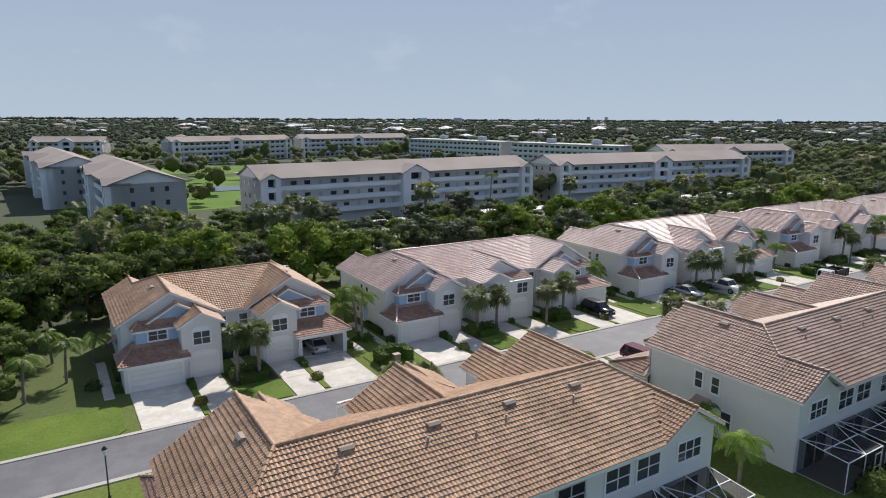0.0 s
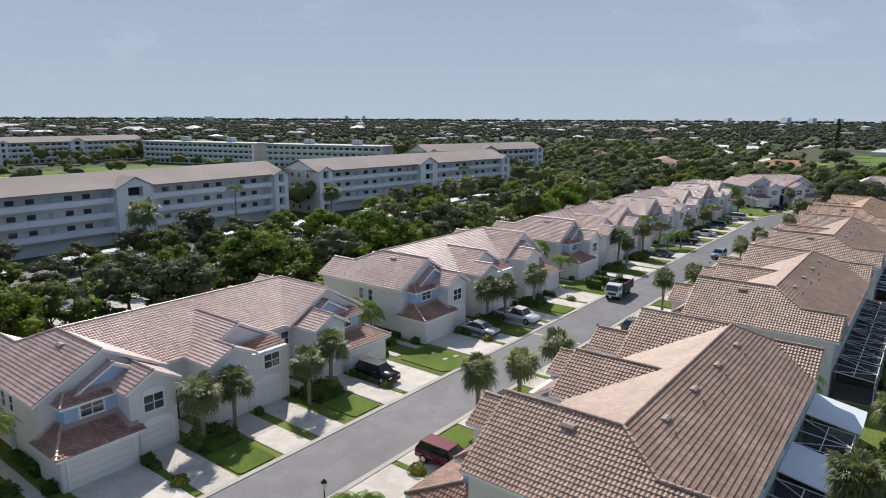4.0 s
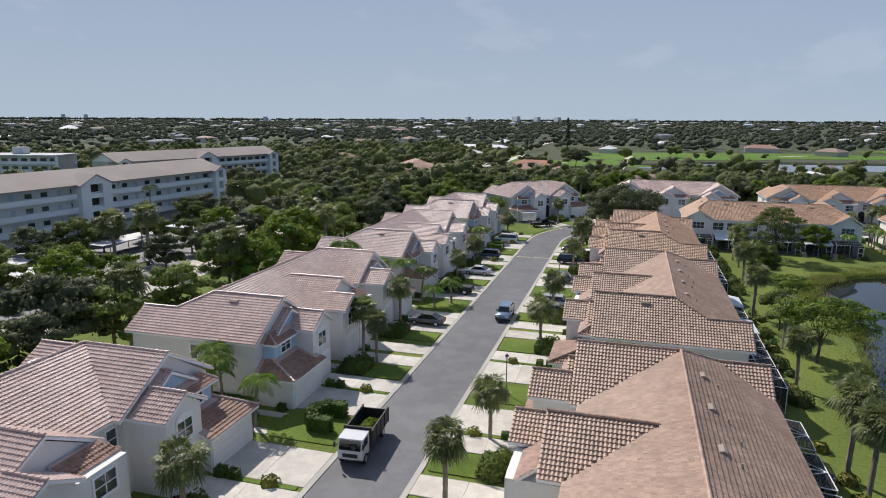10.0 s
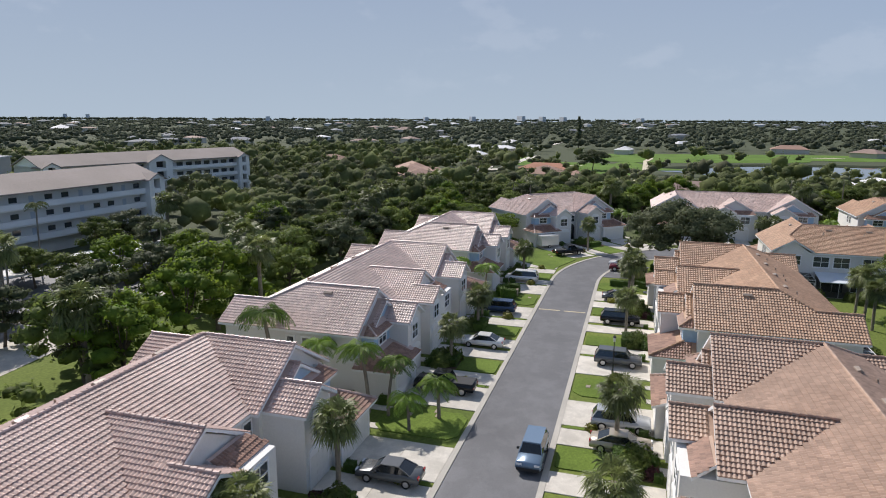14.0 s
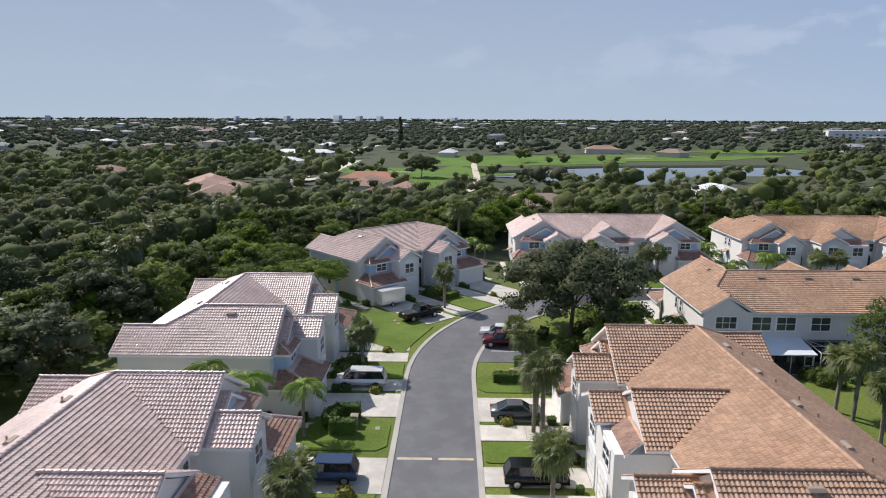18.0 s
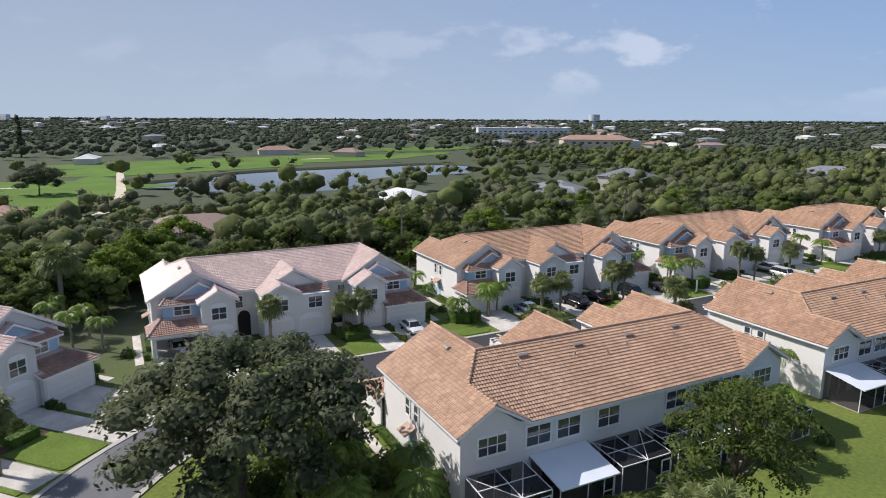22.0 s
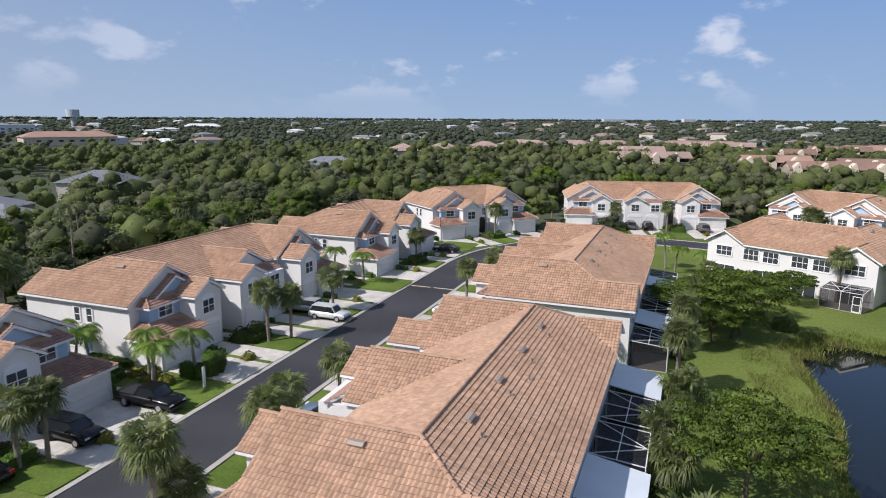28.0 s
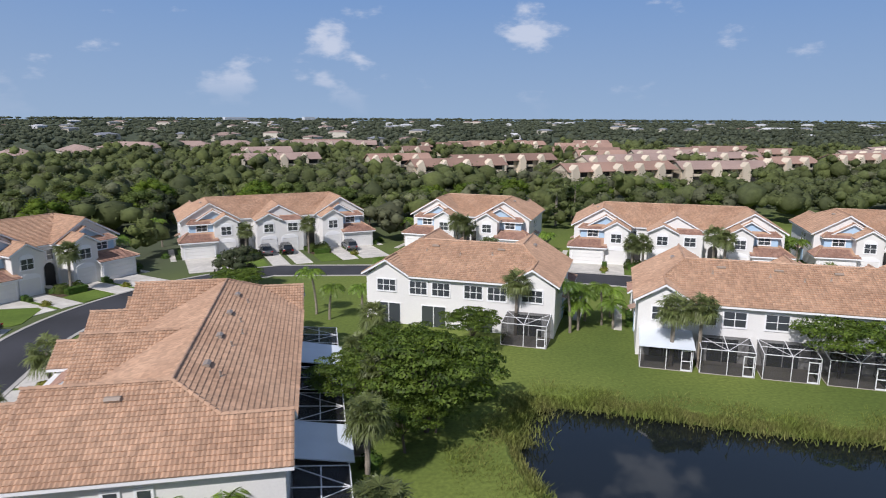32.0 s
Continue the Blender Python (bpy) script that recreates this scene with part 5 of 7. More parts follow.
def lanai(mtx, w, d, solid):
    key = (w, d, solid)
    if key not in LANAI:
        post, beams, sc, top, floor, door = lanai_meshes(w, d, solid)
        e = new("screened_porch")
        for me in post:
            part("post", me, e)
        for me in beams:
            part(me.name.split(".")[0], me, e)
        for me in sc:
            part("screen", me, e)
        for name, me in top:
            part(name, me, e)
        part("porch_floor", floor, e)
        part("screen_door", door, e)
        tagged(e, "screened porch under a white panel roof behind a townhouse" if solid else "white-framed porch cage with dark insect screens behind a townhouse", "screened porch", "screened porches")
        LANAI[key] = e
        e.matrix_basis = mtx
        return e
    return copy_thing(LANAI[key], mtx)


for i, (units, x, y, turn, key) in enumerate(HOUSES):
    if turn not in (180, 90) and i not in (16, 17, 18):
        continue
    L = 33.8 if units == 6 else 23.0
    m = pose(x, y, 0, 0, 0, turn)
    pat = {180: (0, 0, 0, 0, 0, 0) if i % 2 else (1, 0, 1, 0, 0, 0), 90: (1, 0, 0, 1, 0, 1) if i % 2 else (0, 1, 0, 0, 1, 0), }.get(turn, (0, 0, 0, 0, 0, 1))
    if units == 4:
        pat = (0, 2, 2, 2)
    w = (L - 1.0) / units
    for k in range(units):
        if pat[k] < 2:
            lanai(m @ pose(0.5 + w * k + 0.35, 17.65, 0), round(w - 0.7, 3), 3.5, bool(pat[k]))


# outdoor units of the air conditioning, behind
def ac_mesh():
    g = Geo()
    g.box(-0.4, -0.4, 0.08, 0.4, 0.4, 0.82)
    return g.mesh("casing", VENT)


for i, (units, x, y, turn, key) in enumerate(HOUSES):
    if turn in (180, 90):
        m = pose(x, y, 0, 0, 0, turn)
        for k in (1, 2, 4, 5):
            e = new("air_conditioner")
            e.matrix_basis = m @ pose(0.5 + 32.8 * k / 6, 22.1, 0)
            part("casing", cached("ac", ac_mesh), e)
            for q in range(2):
                part("louvre", cached("aclv", lambda: Geo().box(-0.415, -0.415, 0, 0.415, 0.415, 0.05).mesh("louvre", VENT)), e).matrix_basis = pose(0, 0, 0.25 + 0.3 * q)
            part("fan_grille", cached("acf", lambda: Geo().beam((0, 0, 0.8), (0, 0, 0.86), 0.33, sides=14).mesh("fan_grille", DARK)), e)
            part("pad", cached("acp", lambda: Geo().box(-0.5, -0.5, -0.05, 0.5, 0.5, 0.08).mesh("pad", CONCRETE)), e)
            tagged(e, "grey outdoor air conditioning unit on a concrete pad", "air conditioner", "air conditioners")

# ---- vehicles ----
RUBBER = mat("tyre_rubber", (0.02, 0.02, 0.02), 0.85, 0.3, var=0.1)
RIM = mat("alloy_rim", (0.55, 0.55, 0.56), 0.3, 0.5, 0.8, var=0.05)
CARGLASS = mat("car_glass", (0.015, 0.018, 0.02), 0.03, 0.9, var=0.05)
LAMP_R = mat("tail_lamp", (0.35, 0.01, 0.01), 0.2, var=0.05)
LAMP_W = mat("head_lamp", (0.75, 0.76, 0.78), 0.1, var=0.05)
PLASTIC = mat("black_plastic", (0.025, 0.025, 0.026), 0.5, var=0.1)
CARPAINT = {}


def paint(name, col, metal=0.3):
    if name not in CARPAINT:
        CARPAINT[name] = mat("car_paint_" + name, col, 0.22, 0.6, metal, var=0.02, scale=3, fine=4)
    return CARPAINT[name]


COLS = {"black": (0.012, 0.012, 0.013), "white": (0.78, 0.78, 0.77), "silver": (0.50, 0.52, 0.54), "grey": (0.14, 0.145, 0.15), "darkred": (0.12, 0.012, 0.018), "blue": (0.04, 0.07, 0.14), "lightblue": (0.20, 0.28, 0.38), "champagne": (0.48, 0.42, 0.34)}
# length, width, height, then the side outline of the body and of the cabin, as shares of length and metres of height
SHAPES = {
    "sedan": (4.7, 1.8, [(0.0, 0.35), (0.0, 0.72), (0.04, 0.82), (0.26, 0.92), (0.80, 0.98), (0.98, 0.92), (1.0, 0.75), (1.0, 0.35)], [(0.24, 0.92), (0.40, 1.40), (0.68, 1.42), (0.88, 0.98)]),
    "suv": (4.75, 1.88, [(0.0, 0.38), (0.0, 0.85), (0.04, 0.98), (0.24, 1.06), (0.96, 1.10), (1.0, 0.95), (1.0, 0.38)], [(0.23, 1.05), (0.35, 1.64), (0.90, 1.68), (0.985, 1.08)]),
    "van": (5.1, 1.95, [(0.0, 0.35), (0.0, 0.8), (0.05, 0.92), (0.16, 1.02), (0.97, 1.05), (1.0, 0.9), (1.0, 0.35)], [(0.13, 1.0), (0.30, 1.70), (0.92, 1.74), (0.985, 1.04)]),
    "pickup": (5.8, 2.0, [(0.0, 0.45), (0.0, 0.95), (0.03, 1.08), (0.24, 1.14), (0.62, 1.16), (0.99, 1.14), (1.0, 1.0), (1.0, 0.45)], [(0.23, 1.13), (0.33, 1.80), (0.57, 1.82), (0.63, 1.15)]),
}
CARS = {}


def car_body(shape, col):
    L, W, body, cab = SHAPES[shape]
    bm = bmesh.new()
    rings = []
    for y, k, z in ((-W / 2, 0.985, 0.0), (-W / 2 + 0.10, 1.0, 0.0), (W / 2 - 0.10, 1.0, 0.0), (W / 2, 0.985, 0.0)):
        rings.append([bm.verts.new((L * (0.5 + (a - 0.5) * k) - L / 2, y, h if abs(y) < W / 2 - 0.05 else 0.5 * (h + 0.6) if h > 0.9 else h)) for a, h in body])
    n = len(body)
    for p, q in zip(rings, rings[1:]):
        for i in range(n):
            bm.faces.new((p[i], p[(i + 1) % n], q[(i + 1) % n], q[i]))
    bm.faces.new(rings[0][::-1])
    bm.faces.new(rings[-1])
    bmesh.ops.recalc_face_normals(bm, faces=bm.faces)
    bmesh.ops.bevel(bm, geom=[e for e in bm.edges if e.calc_face_angle(0) > 0.5], offset=0.05, segments=2, affect="EDGES")
    me = bpy.data.meshes.new("body")
    bm.to_mesh(me)
    bm.free()
    me.materials.append(col)
    for p in me.polygons:
        p.use_smooth = True
    g = Geo()
    W2 = W - 0.16
    bot, top = (cab[0], cab[3]), (cab[1], cab[2])
    x = lambda a: a * L - L / 2  # noqa: E731
    lo = [(x(bot[0][0]), -W2 / 2, bot[0][1] - 0.05), (x(bot[1][0]), -W2 / 2, bot[1][1] - 0.05), (x(bot[1][0]), W2 / 2, bot[1][1] - 0.05), (x(bot[0][0]), W2 / 2, bot[0][1] - 0.05)]
    t = W2 / 2 - 0.2
    hi = [(x(top[0][0]), -t, top[0][1]), (x(top[1][0]), -t, top[1][1]), (x(top[1][0]), t, top[1][1]), (x(top[0][0]), t, top[0][1])]
    g.add(lo + hi, [(0, 1, 5, 4), (1, 2, 6, 5), (2, 3, 7, 6), (3, 0, 4, 7), (4, 5, 6, 7)])
    glass = recalc(g.mesh("window_glass", CARGLASS))
    r = Geo()
    r.box(x(top[0][0]) - 0.04, -t - 0.03, top[0][1] - 0.02, x(top[1][0]) + 0.05, t + 0.03, top[1][1] + 0.035)
    roof = r.mesh("roof_skin", col)
    pil = []
    for i in range(4):
        pil.append(Geo().beam(lo[i], hi[i], 0.045).mesh("pillar", col))
    return me, glass, roof, pil


def wheel_meshes(r, w):
    t = Geo().beam((0, -w / 2, 0), (0, w / 2, 0), r, sides=18).mesh("tyre", RUBBER)
    rim = Geo().beam((0, -w / 2 - 0.012, 0), (0, w / 2 + 0.012, 0), r * 0.62, sides=12).mesh("rim", RIM)
    return t, rim


def car(shape, colour, x, y, turn):
    key = (shape, colour)
    m = pose(x, y, 0.09, 0, 0, turn)
    if key in CARS:
        return copy_thing(CARS[key], m)
    L, W, body, cab = SHAPES[shape]
    col = paint(colour, COLS[colour])
    e = new({"sedan": "car", "suv": "suv", "van": "minivan", "pickup": "pickup_truck"}[shape])
    me, glass, roof, pil = car_body(shape, col)
    part("body", me, e)
    part("window_glass", glass, e)
    part("roof_skin", roof, e)
    for p in pil:
        part("pillar", p, e)
    r = {"sedan": 0.33, "suv": 0.37, "van": 0.35, "pickup": 0.41}[shape]
    t, rim = cached(("wheel", r), lambda: wheel_meshes(r, 0.24))
    for sx in (-0.31, 0.31):
        for sy in (-1, 1):
            wh = part("wheel", t, e)
            wh.matrix_basis = pose(sx * L, sy * (W / 2 - 0.1), r)
            part("rim", rim, wh)
    for sy in (-1, 1):
        part("headlight", cached(("hl", shape), lambda: Geo().box(-L / 2 - 0.01, -0.2, 0.68, -L / 2 + 0.14, 0.2, 0.82).mesh("headlight", LAMP_W)), e).matrix_basis = pose(0, sy * (W / 2 - 0.3), 0)
        part("tail_light", cached(("tl", shape), lambda: Geo().box(L / 2 - 0.08, -0.16, 0.72, L / 2 + 0.012, 0.16, 0.92).mesh("tail_light", LAMP_R)), e).matrix_basis = pose(0, sy * (W / 2 - 0.24), 0)
        part("mirror", cached("mirror", lambda: Geo().box(-0.08, -0.1, 0, 0.08, 0.1, 0.14).mesh("mirror", col)), e).matrix_basis = pose(-L * 0.16, sy * (W / 2 + 0.06), body[3][1] + 0.02)
    part("bumper", cached(("bm", shape), lambda: Geo().box(-L / 2 - 0.03, -W / 2 + 0.1, 0.3, -L / 2 + 0.1, W / 2 - 0.1, 0.5).mesh("bumper", PLASTIC)), e)
    if shape == "pickup":
        part("load_bed", Geo().box(x_at(0.645, L), -W / 2 + 0.14, 1.0, x_at(0.975, L), W / 2 - 0.14, 1.185).mesh("load_bed", PLASTIC), e, "open black load bed")
    e.matrix_basis = m
    CARS[key] = e
    word = {"sedan": "saloon car", "suv": "sport utility car", "van": "minivan", "pickup": "crew-cab pickup truck"}[shape]
    tone = {"darkred": "dark red", "lightblue": "light blue", "champagne": "champagne"}.get(colour, colour)
    return tagged(e, f"{tone} {word} parked on a driveway or street", "pickup" if shape == "pickup" else "car", "parked cars")


def x_at(a, L):
    return a * L - L / 2


# nose towards -x at turn 0
N, S, E_, W_ = 270, 90, 180, 0      # nose to +y, -y, +x, -x
for shape, colour, x, y, turn in (
        ("suv", "black", 60.2, 61.6, S), ("suv", "darkred", 51.1, 45.9, S), ("sedan", "silver", 78.4, 61.3, S), ("pickup", "white", 85.6, 60.3, S), ("suv", "grey", 90.4, 45.4, S), ("suv", "black", 61.8, 46.0, S),
        ("sedan", "grey", 138.1, 59.7, N), ("pickup", "black", 154.0, 60.3, N), ("sedan", "white", 166.8, 59.7, N), ("suv", "blue", 180.1, 60.8, N), ("van", "white", 197.5, 60.6, N), ("suv", "lightblue", 143.9, 50.5, W_),
        ("suv", "silver", 150.9, 44.3, S), ("sedan", "champagne", 147.2, 44.2, S), ("suv", "grey", 165.5, 45.0, S), ("sedan", "grey", 190.7, 45.6, S), ("suv", "black", 179.9, 45.2, S),
        ("pickup", "black", 220.0, 55.8, 130), ("suv", "darkred", 209.6, 45.4, 268), ("sedan", "white", 212.9, 45.6, 262), ("sedan", "white", 241.9, 10.6, W_), ("suv", "black", 242.0, 38.7, E_), ("sedan", "lightblue", 242.2, -7.3, E_),
        ("suv", "black", 242.0, -15.4, E_), ("sedan", "black", 242.8, -20.1, E_), ("suv", "black", 242.1, -26.4, W_), ("pickup", "black", 241.1, -32.9, W_), ("suv", "white", 239.6, -58.7, W_), ("suv", "silver", 244.0, -60.2, E_),
        ("suv", "white", 226.5, -65.2, E_), ("sedan", "lightblue", 226.2, -36.0, E_), ("suv", "grey", 212.6, -138.7, 103), ("suv", "black", 209.2, -139.4, 103), ("sedan", "darkred", 217.0, -137.7, 103), ("suv", "grey", 198.0, -140.9, 103), ("sedan", "black", 240.6, -100.1, E_),
        ("sedan", "silver", 22.5, 68.0, N), ("sedan", "white", 247.5, 37.8, E_)):
    car(shape, colour, x, y, turn)


def dump_truck(x, y, turn):
    """A white cab-over truck with a black tipper body full of green cuttings."""
    e = new("tipper_truck")
    white = paint("white", COLS["white"])
    g = Geo()
    g.prism([(-3.0, -1.0, 0.55), (-3.05, -1.0, 1.3), (-2.85, -1.0, 2.2), (-1.35, -1.0, 2.25), (-1.35, -1.0, 0.55)], (0, 2.0, 0))
    part("cab", recalc(g.mesh("cab", white)), e)
    part("windscreen", recalc(Geo().prism([(-3.062, -0.88, 1.35), (-2.89, -0.85, 2.1), (-2.89, 0.85, 2.1), (-3.062, 0.88, 1.35)], (-0.02, 0, 0)).mesh("windscreen", CARGLASS)), e)
    for sy in (-1.01, 1.0):
        part("side_window", Geo().box(-2.7, sy, 1.4, -1.75, sy + 0.01, 2.05).mesh("side_window", CARGLASS), e)
        part("mirror", Geo().box(-3.1, sy * 1.15, 1.5, -3.0, sy * 1.15 + 0.15, 2.0).mesh("mirror", PLASTIC), e)
    part("chassis", Geo().box(-2.9, -0.45, 0.45, 3.3, 0.45, 0.7).mesh("chassis", PLASTIC), e)
    part("bed_floor", Geo().box(-1.2, -1.1, 0.85, 3.3, 1.1, 0.95).mesh("bed_floor", PLASTIC), e)
    for y0 in (-1.15, 1.05):
        part("bed_side", Geo().box(-1.2, y0, 0.85, 3.35, y0 + 0.1, 2.15).mesh("bed_side", PLASTIC), e)
    part("bed_front", Geo().box(-1.25, -1.15, 0.85, -1.15, 1.15, 2.45).mesh("bed_front", PLASTIC), e)
    part("bed_back", Geo().box(3.28, -1.1, 0.85, 3.36, 1.1, 1.9).mesh("bed_back", PLASTIC), e)
    for k in range(5):
        for y0 in (-1.2, 1.14):
            part("bed_rib", Geo().box(-1.0 + k * 1.05, y0, 0.85, -0.9 + k * 1.05, y0 + 0.06, 2.15).mesh("bed_rib", PLASTIC), e)
    t, rim = wheel_meshes(0.42, 0.3)
    for x0 in (-2.3, 2.1):
        for sy in (-1, 1):
            w = part("wheel", t, e)
            w.matrix_basis = pose(x0, sy * 0.9, 0.42)
            part("rim", rim, w)
    part("grille", Geo().box(-3.07, -0.6, 0.75, -3.03, 0.6, 1.05).mesh("grille", PLASTIC), e)
    for sy in (-1, 1):
        part("headlight", Geo().box(-3.08, sy * 0.8 - 0.13, 0.72, -3.0, sy * 0.8 + 0.13, 0.95).mesh("headlight", LAMP_W), e)
    e.matrix_basis = pose(x, y, 0.05, 0, 0, turn)
    tagged(e, "white cab tipper truck with a black open body", "truck")
    o = new("cuttings_heap", bush_mesh("cuttings_heap", 4.2, 2.0, 0.55, 700, 0.16, 91, LEAF_LIGHT))
    o.matrix_basis = pose(x, y, 1.0, 0, 0, turn) @ pose(1.05, 0, 0)
    tagged(o, "heap of fresh green palm cuttings in the truck body", "cuttings")


dump_truck(105.9, 54.9, 4)


def trailer(x, y, turn):
    e = new("box_trailer")
    white = paint("white", COLS["white"])
    part("box", Geo().box(-2.0, -1.0, 0.5, 2.0, 1.0, 2.5).mesh("box", white), e)
    part("drawbar", Geo().beam((-2.0, -0.5, 0.5), (-3.0, 0, 0.5), 0.05).beam((-2.0, 0.5, 0.5), (-3.0, 0, 0.5), 0.05).mesh("drawbar", PLASTIC), e)
    t, rim = cached(("wheel", 0.33), lambda: wheel_meshes(0.33, 0.24))
    for sy in (-1, 1):
        w = part("wheel", t, e)
        w.matrix_basis = pose(0.2, sy * 0.95, 0.33)
        part("rim", rim, w)
    e.matrix_basis = pose(x, y, 0.08, 0, 0, turn)
    tagged(e, "white enclosed box trailer before an open garage", "trailer")


trailer(226.0, 60.4, 130)


# ---- street lamps, road marks, small things ----
def street_lamp(x, y):
    e = new("street_lamp")
    part("pole", cached("lpole", lambda: Geo().beam((0, 0, 0), (0, 0, 3.5), 0.06, sides=8, r2=0.045).beam((0, 0, 0), (0, 0, 0.5), 0.11, sides=8).mesh("pole", PLASTIC)), e)
    part("lantern", cached("lant", lambda: Geo().beam((0, 0, 3.5), (0, 0, 3.95), 0.11, sides=6, r2=0.17).mesh("lantern", LAMP_W)), e)
    part("cap", cached("lcap", lambda: Geo().beam((0, 0, 3.95), (0, 0, 4.2), 0.22, sides=6, r2=0.02).mesh("cap", PLASTIC)), e)
    e.matrix_basis = pose(x, y, 0.02)
    tagged(e, "black post-top street lamp on the verge", "street lamp", "street lamps")


for x, y in ((-0.2, 47.0), (39.4, 46.5), (79.1, 46.3), (119.5, 45.7), (162.6, 45.4)):
    street_lamp(x, y)
for x0, x1, y0, y1 in ((183.1, 183.45, 49.7, 52.5), (183.1, 183.45, 53.0, 55.8), (82.4, 82.75, 49.9, 52.8), (82.4, 82.75, 53.3, 56.2), (11.0, 11.35, 50.1, 53.0), (11.0, 11.35, 53.5, 56.4),
                       (230.8, 233.6, -76.9, -76.55), (234.1, 237.0, -76.9, -76.55), (230.2, 232.9, 1.2, 1.55), (233.4, 236.2, 1.2, 1.55)):
    tagged(new("road_mark", Geo().box(x0, y0, 0.0, x1, y1, 0.038).mesh("road_mark", PAINT)), "faded cream band painted across the street", "road mark", kind="structure")
pad("parking_bay", [(204.2, 43.4), (204.2, 48.6), (209.6, 48.0), (216.0, 46.3), (214.0, 41.2)], 0.05, 0.2, ASPHALT, Matrix(), "small asphalt parking bay beside the street", "parking bay")
for x in (207.6, 211.0):
    tagged(new("bay_line", Geo().box(x, 42.6, 0.0, x + 0.12, 46.9, 0.058).mesh("bay_line", TRIM)), "white line of a parking bay", "road mark", kind="structure")


def lid(x, y, w=0.6):
    tagged(new("meter_lid", cached(("lid", w), lambda: Geo().box(-w / 2, -w / 3, -0.05, w / 2, w / 3, 0.12).mesh("meter_lid", VENT))), "small pale utility lid set in the lawn", "utility lid", "utility lids").matrix_basis = pose(x, y, 0)


for x, y in ((28.0, 58.4), (30.0, 59.2), (68.7, 59.4), (70.1, 59.0), (69.4, 61.6), (148.6, 59.4), (149.4, 59.7), (148.2, 61.8), (188.2, 57.9), (119.7, 45.5), (120.5, 46.8), (158.4, 44.6), (159.2, 46.5), (158.8, 47.5), (81.5, 47.1), (217.4, 58.5), (218.7, 59.1), (202.1, 45.0)):
    lid(x, y)
sp = new("sign_post")
part("board", Geo().box(-0.06, -0.14, 0, 0.06, 0.14, 1.9).mesh("board", TRIM), sp)
part("stake", Geo().beam((0, 0, -0.2), (0, 0, 0.3), 0.04).mesh("stake", TRIM), sp)
sp.matrix_basis = pose(239.6, -37.5, 0.05)
tagged(sp, "plain white upright sign post on the verge", "sign post")
for x, y in ((188.8, 60.0), (187.5, 43.6), (28.6, 59.8)):
    tagged(new("utility_box", cached("ubox", lambda: Geo().box(-0.35, -0.3, 0, 0.35, 0.3, 0.9).box(-0.39, -0.34, 0.9, 0.39, 0.34, 0.98).mesh("utility_box", VENT))), "pale metal utility box inside a hedge", "utility box").matrix_basis = pose(x, y, 0.05)

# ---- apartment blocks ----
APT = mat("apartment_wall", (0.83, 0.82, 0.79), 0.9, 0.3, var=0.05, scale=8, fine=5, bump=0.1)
APT_TRIM = mat("apartment_trim", (0.52, 0.56, 0.60), 0.8, 0.3, var=0.05, scale=6, fine=5)
SHINGLE = mat("grey_shingle", (0.33, 0.285, 0.26), 0.9, 0.25, var=0.12, scale=12, fine=4, bump=0.3, bump_scale=6, col2=(0.27, 0.235, 0.21))
RAIL = mat("gallery_rail", (0.84, 0.84, 0.83), 0.7, 0.3, var=0.04, scale=6)
FLATROOF = mat("pale_flat_roof", (0.52, 0.53, 0.53), 0.9, 0.3, var=0.06, scale=12)
# apartment cream toned down: the galleries' shade is put into this colour
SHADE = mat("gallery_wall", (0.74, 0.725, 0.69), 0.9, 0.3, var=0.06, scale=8)


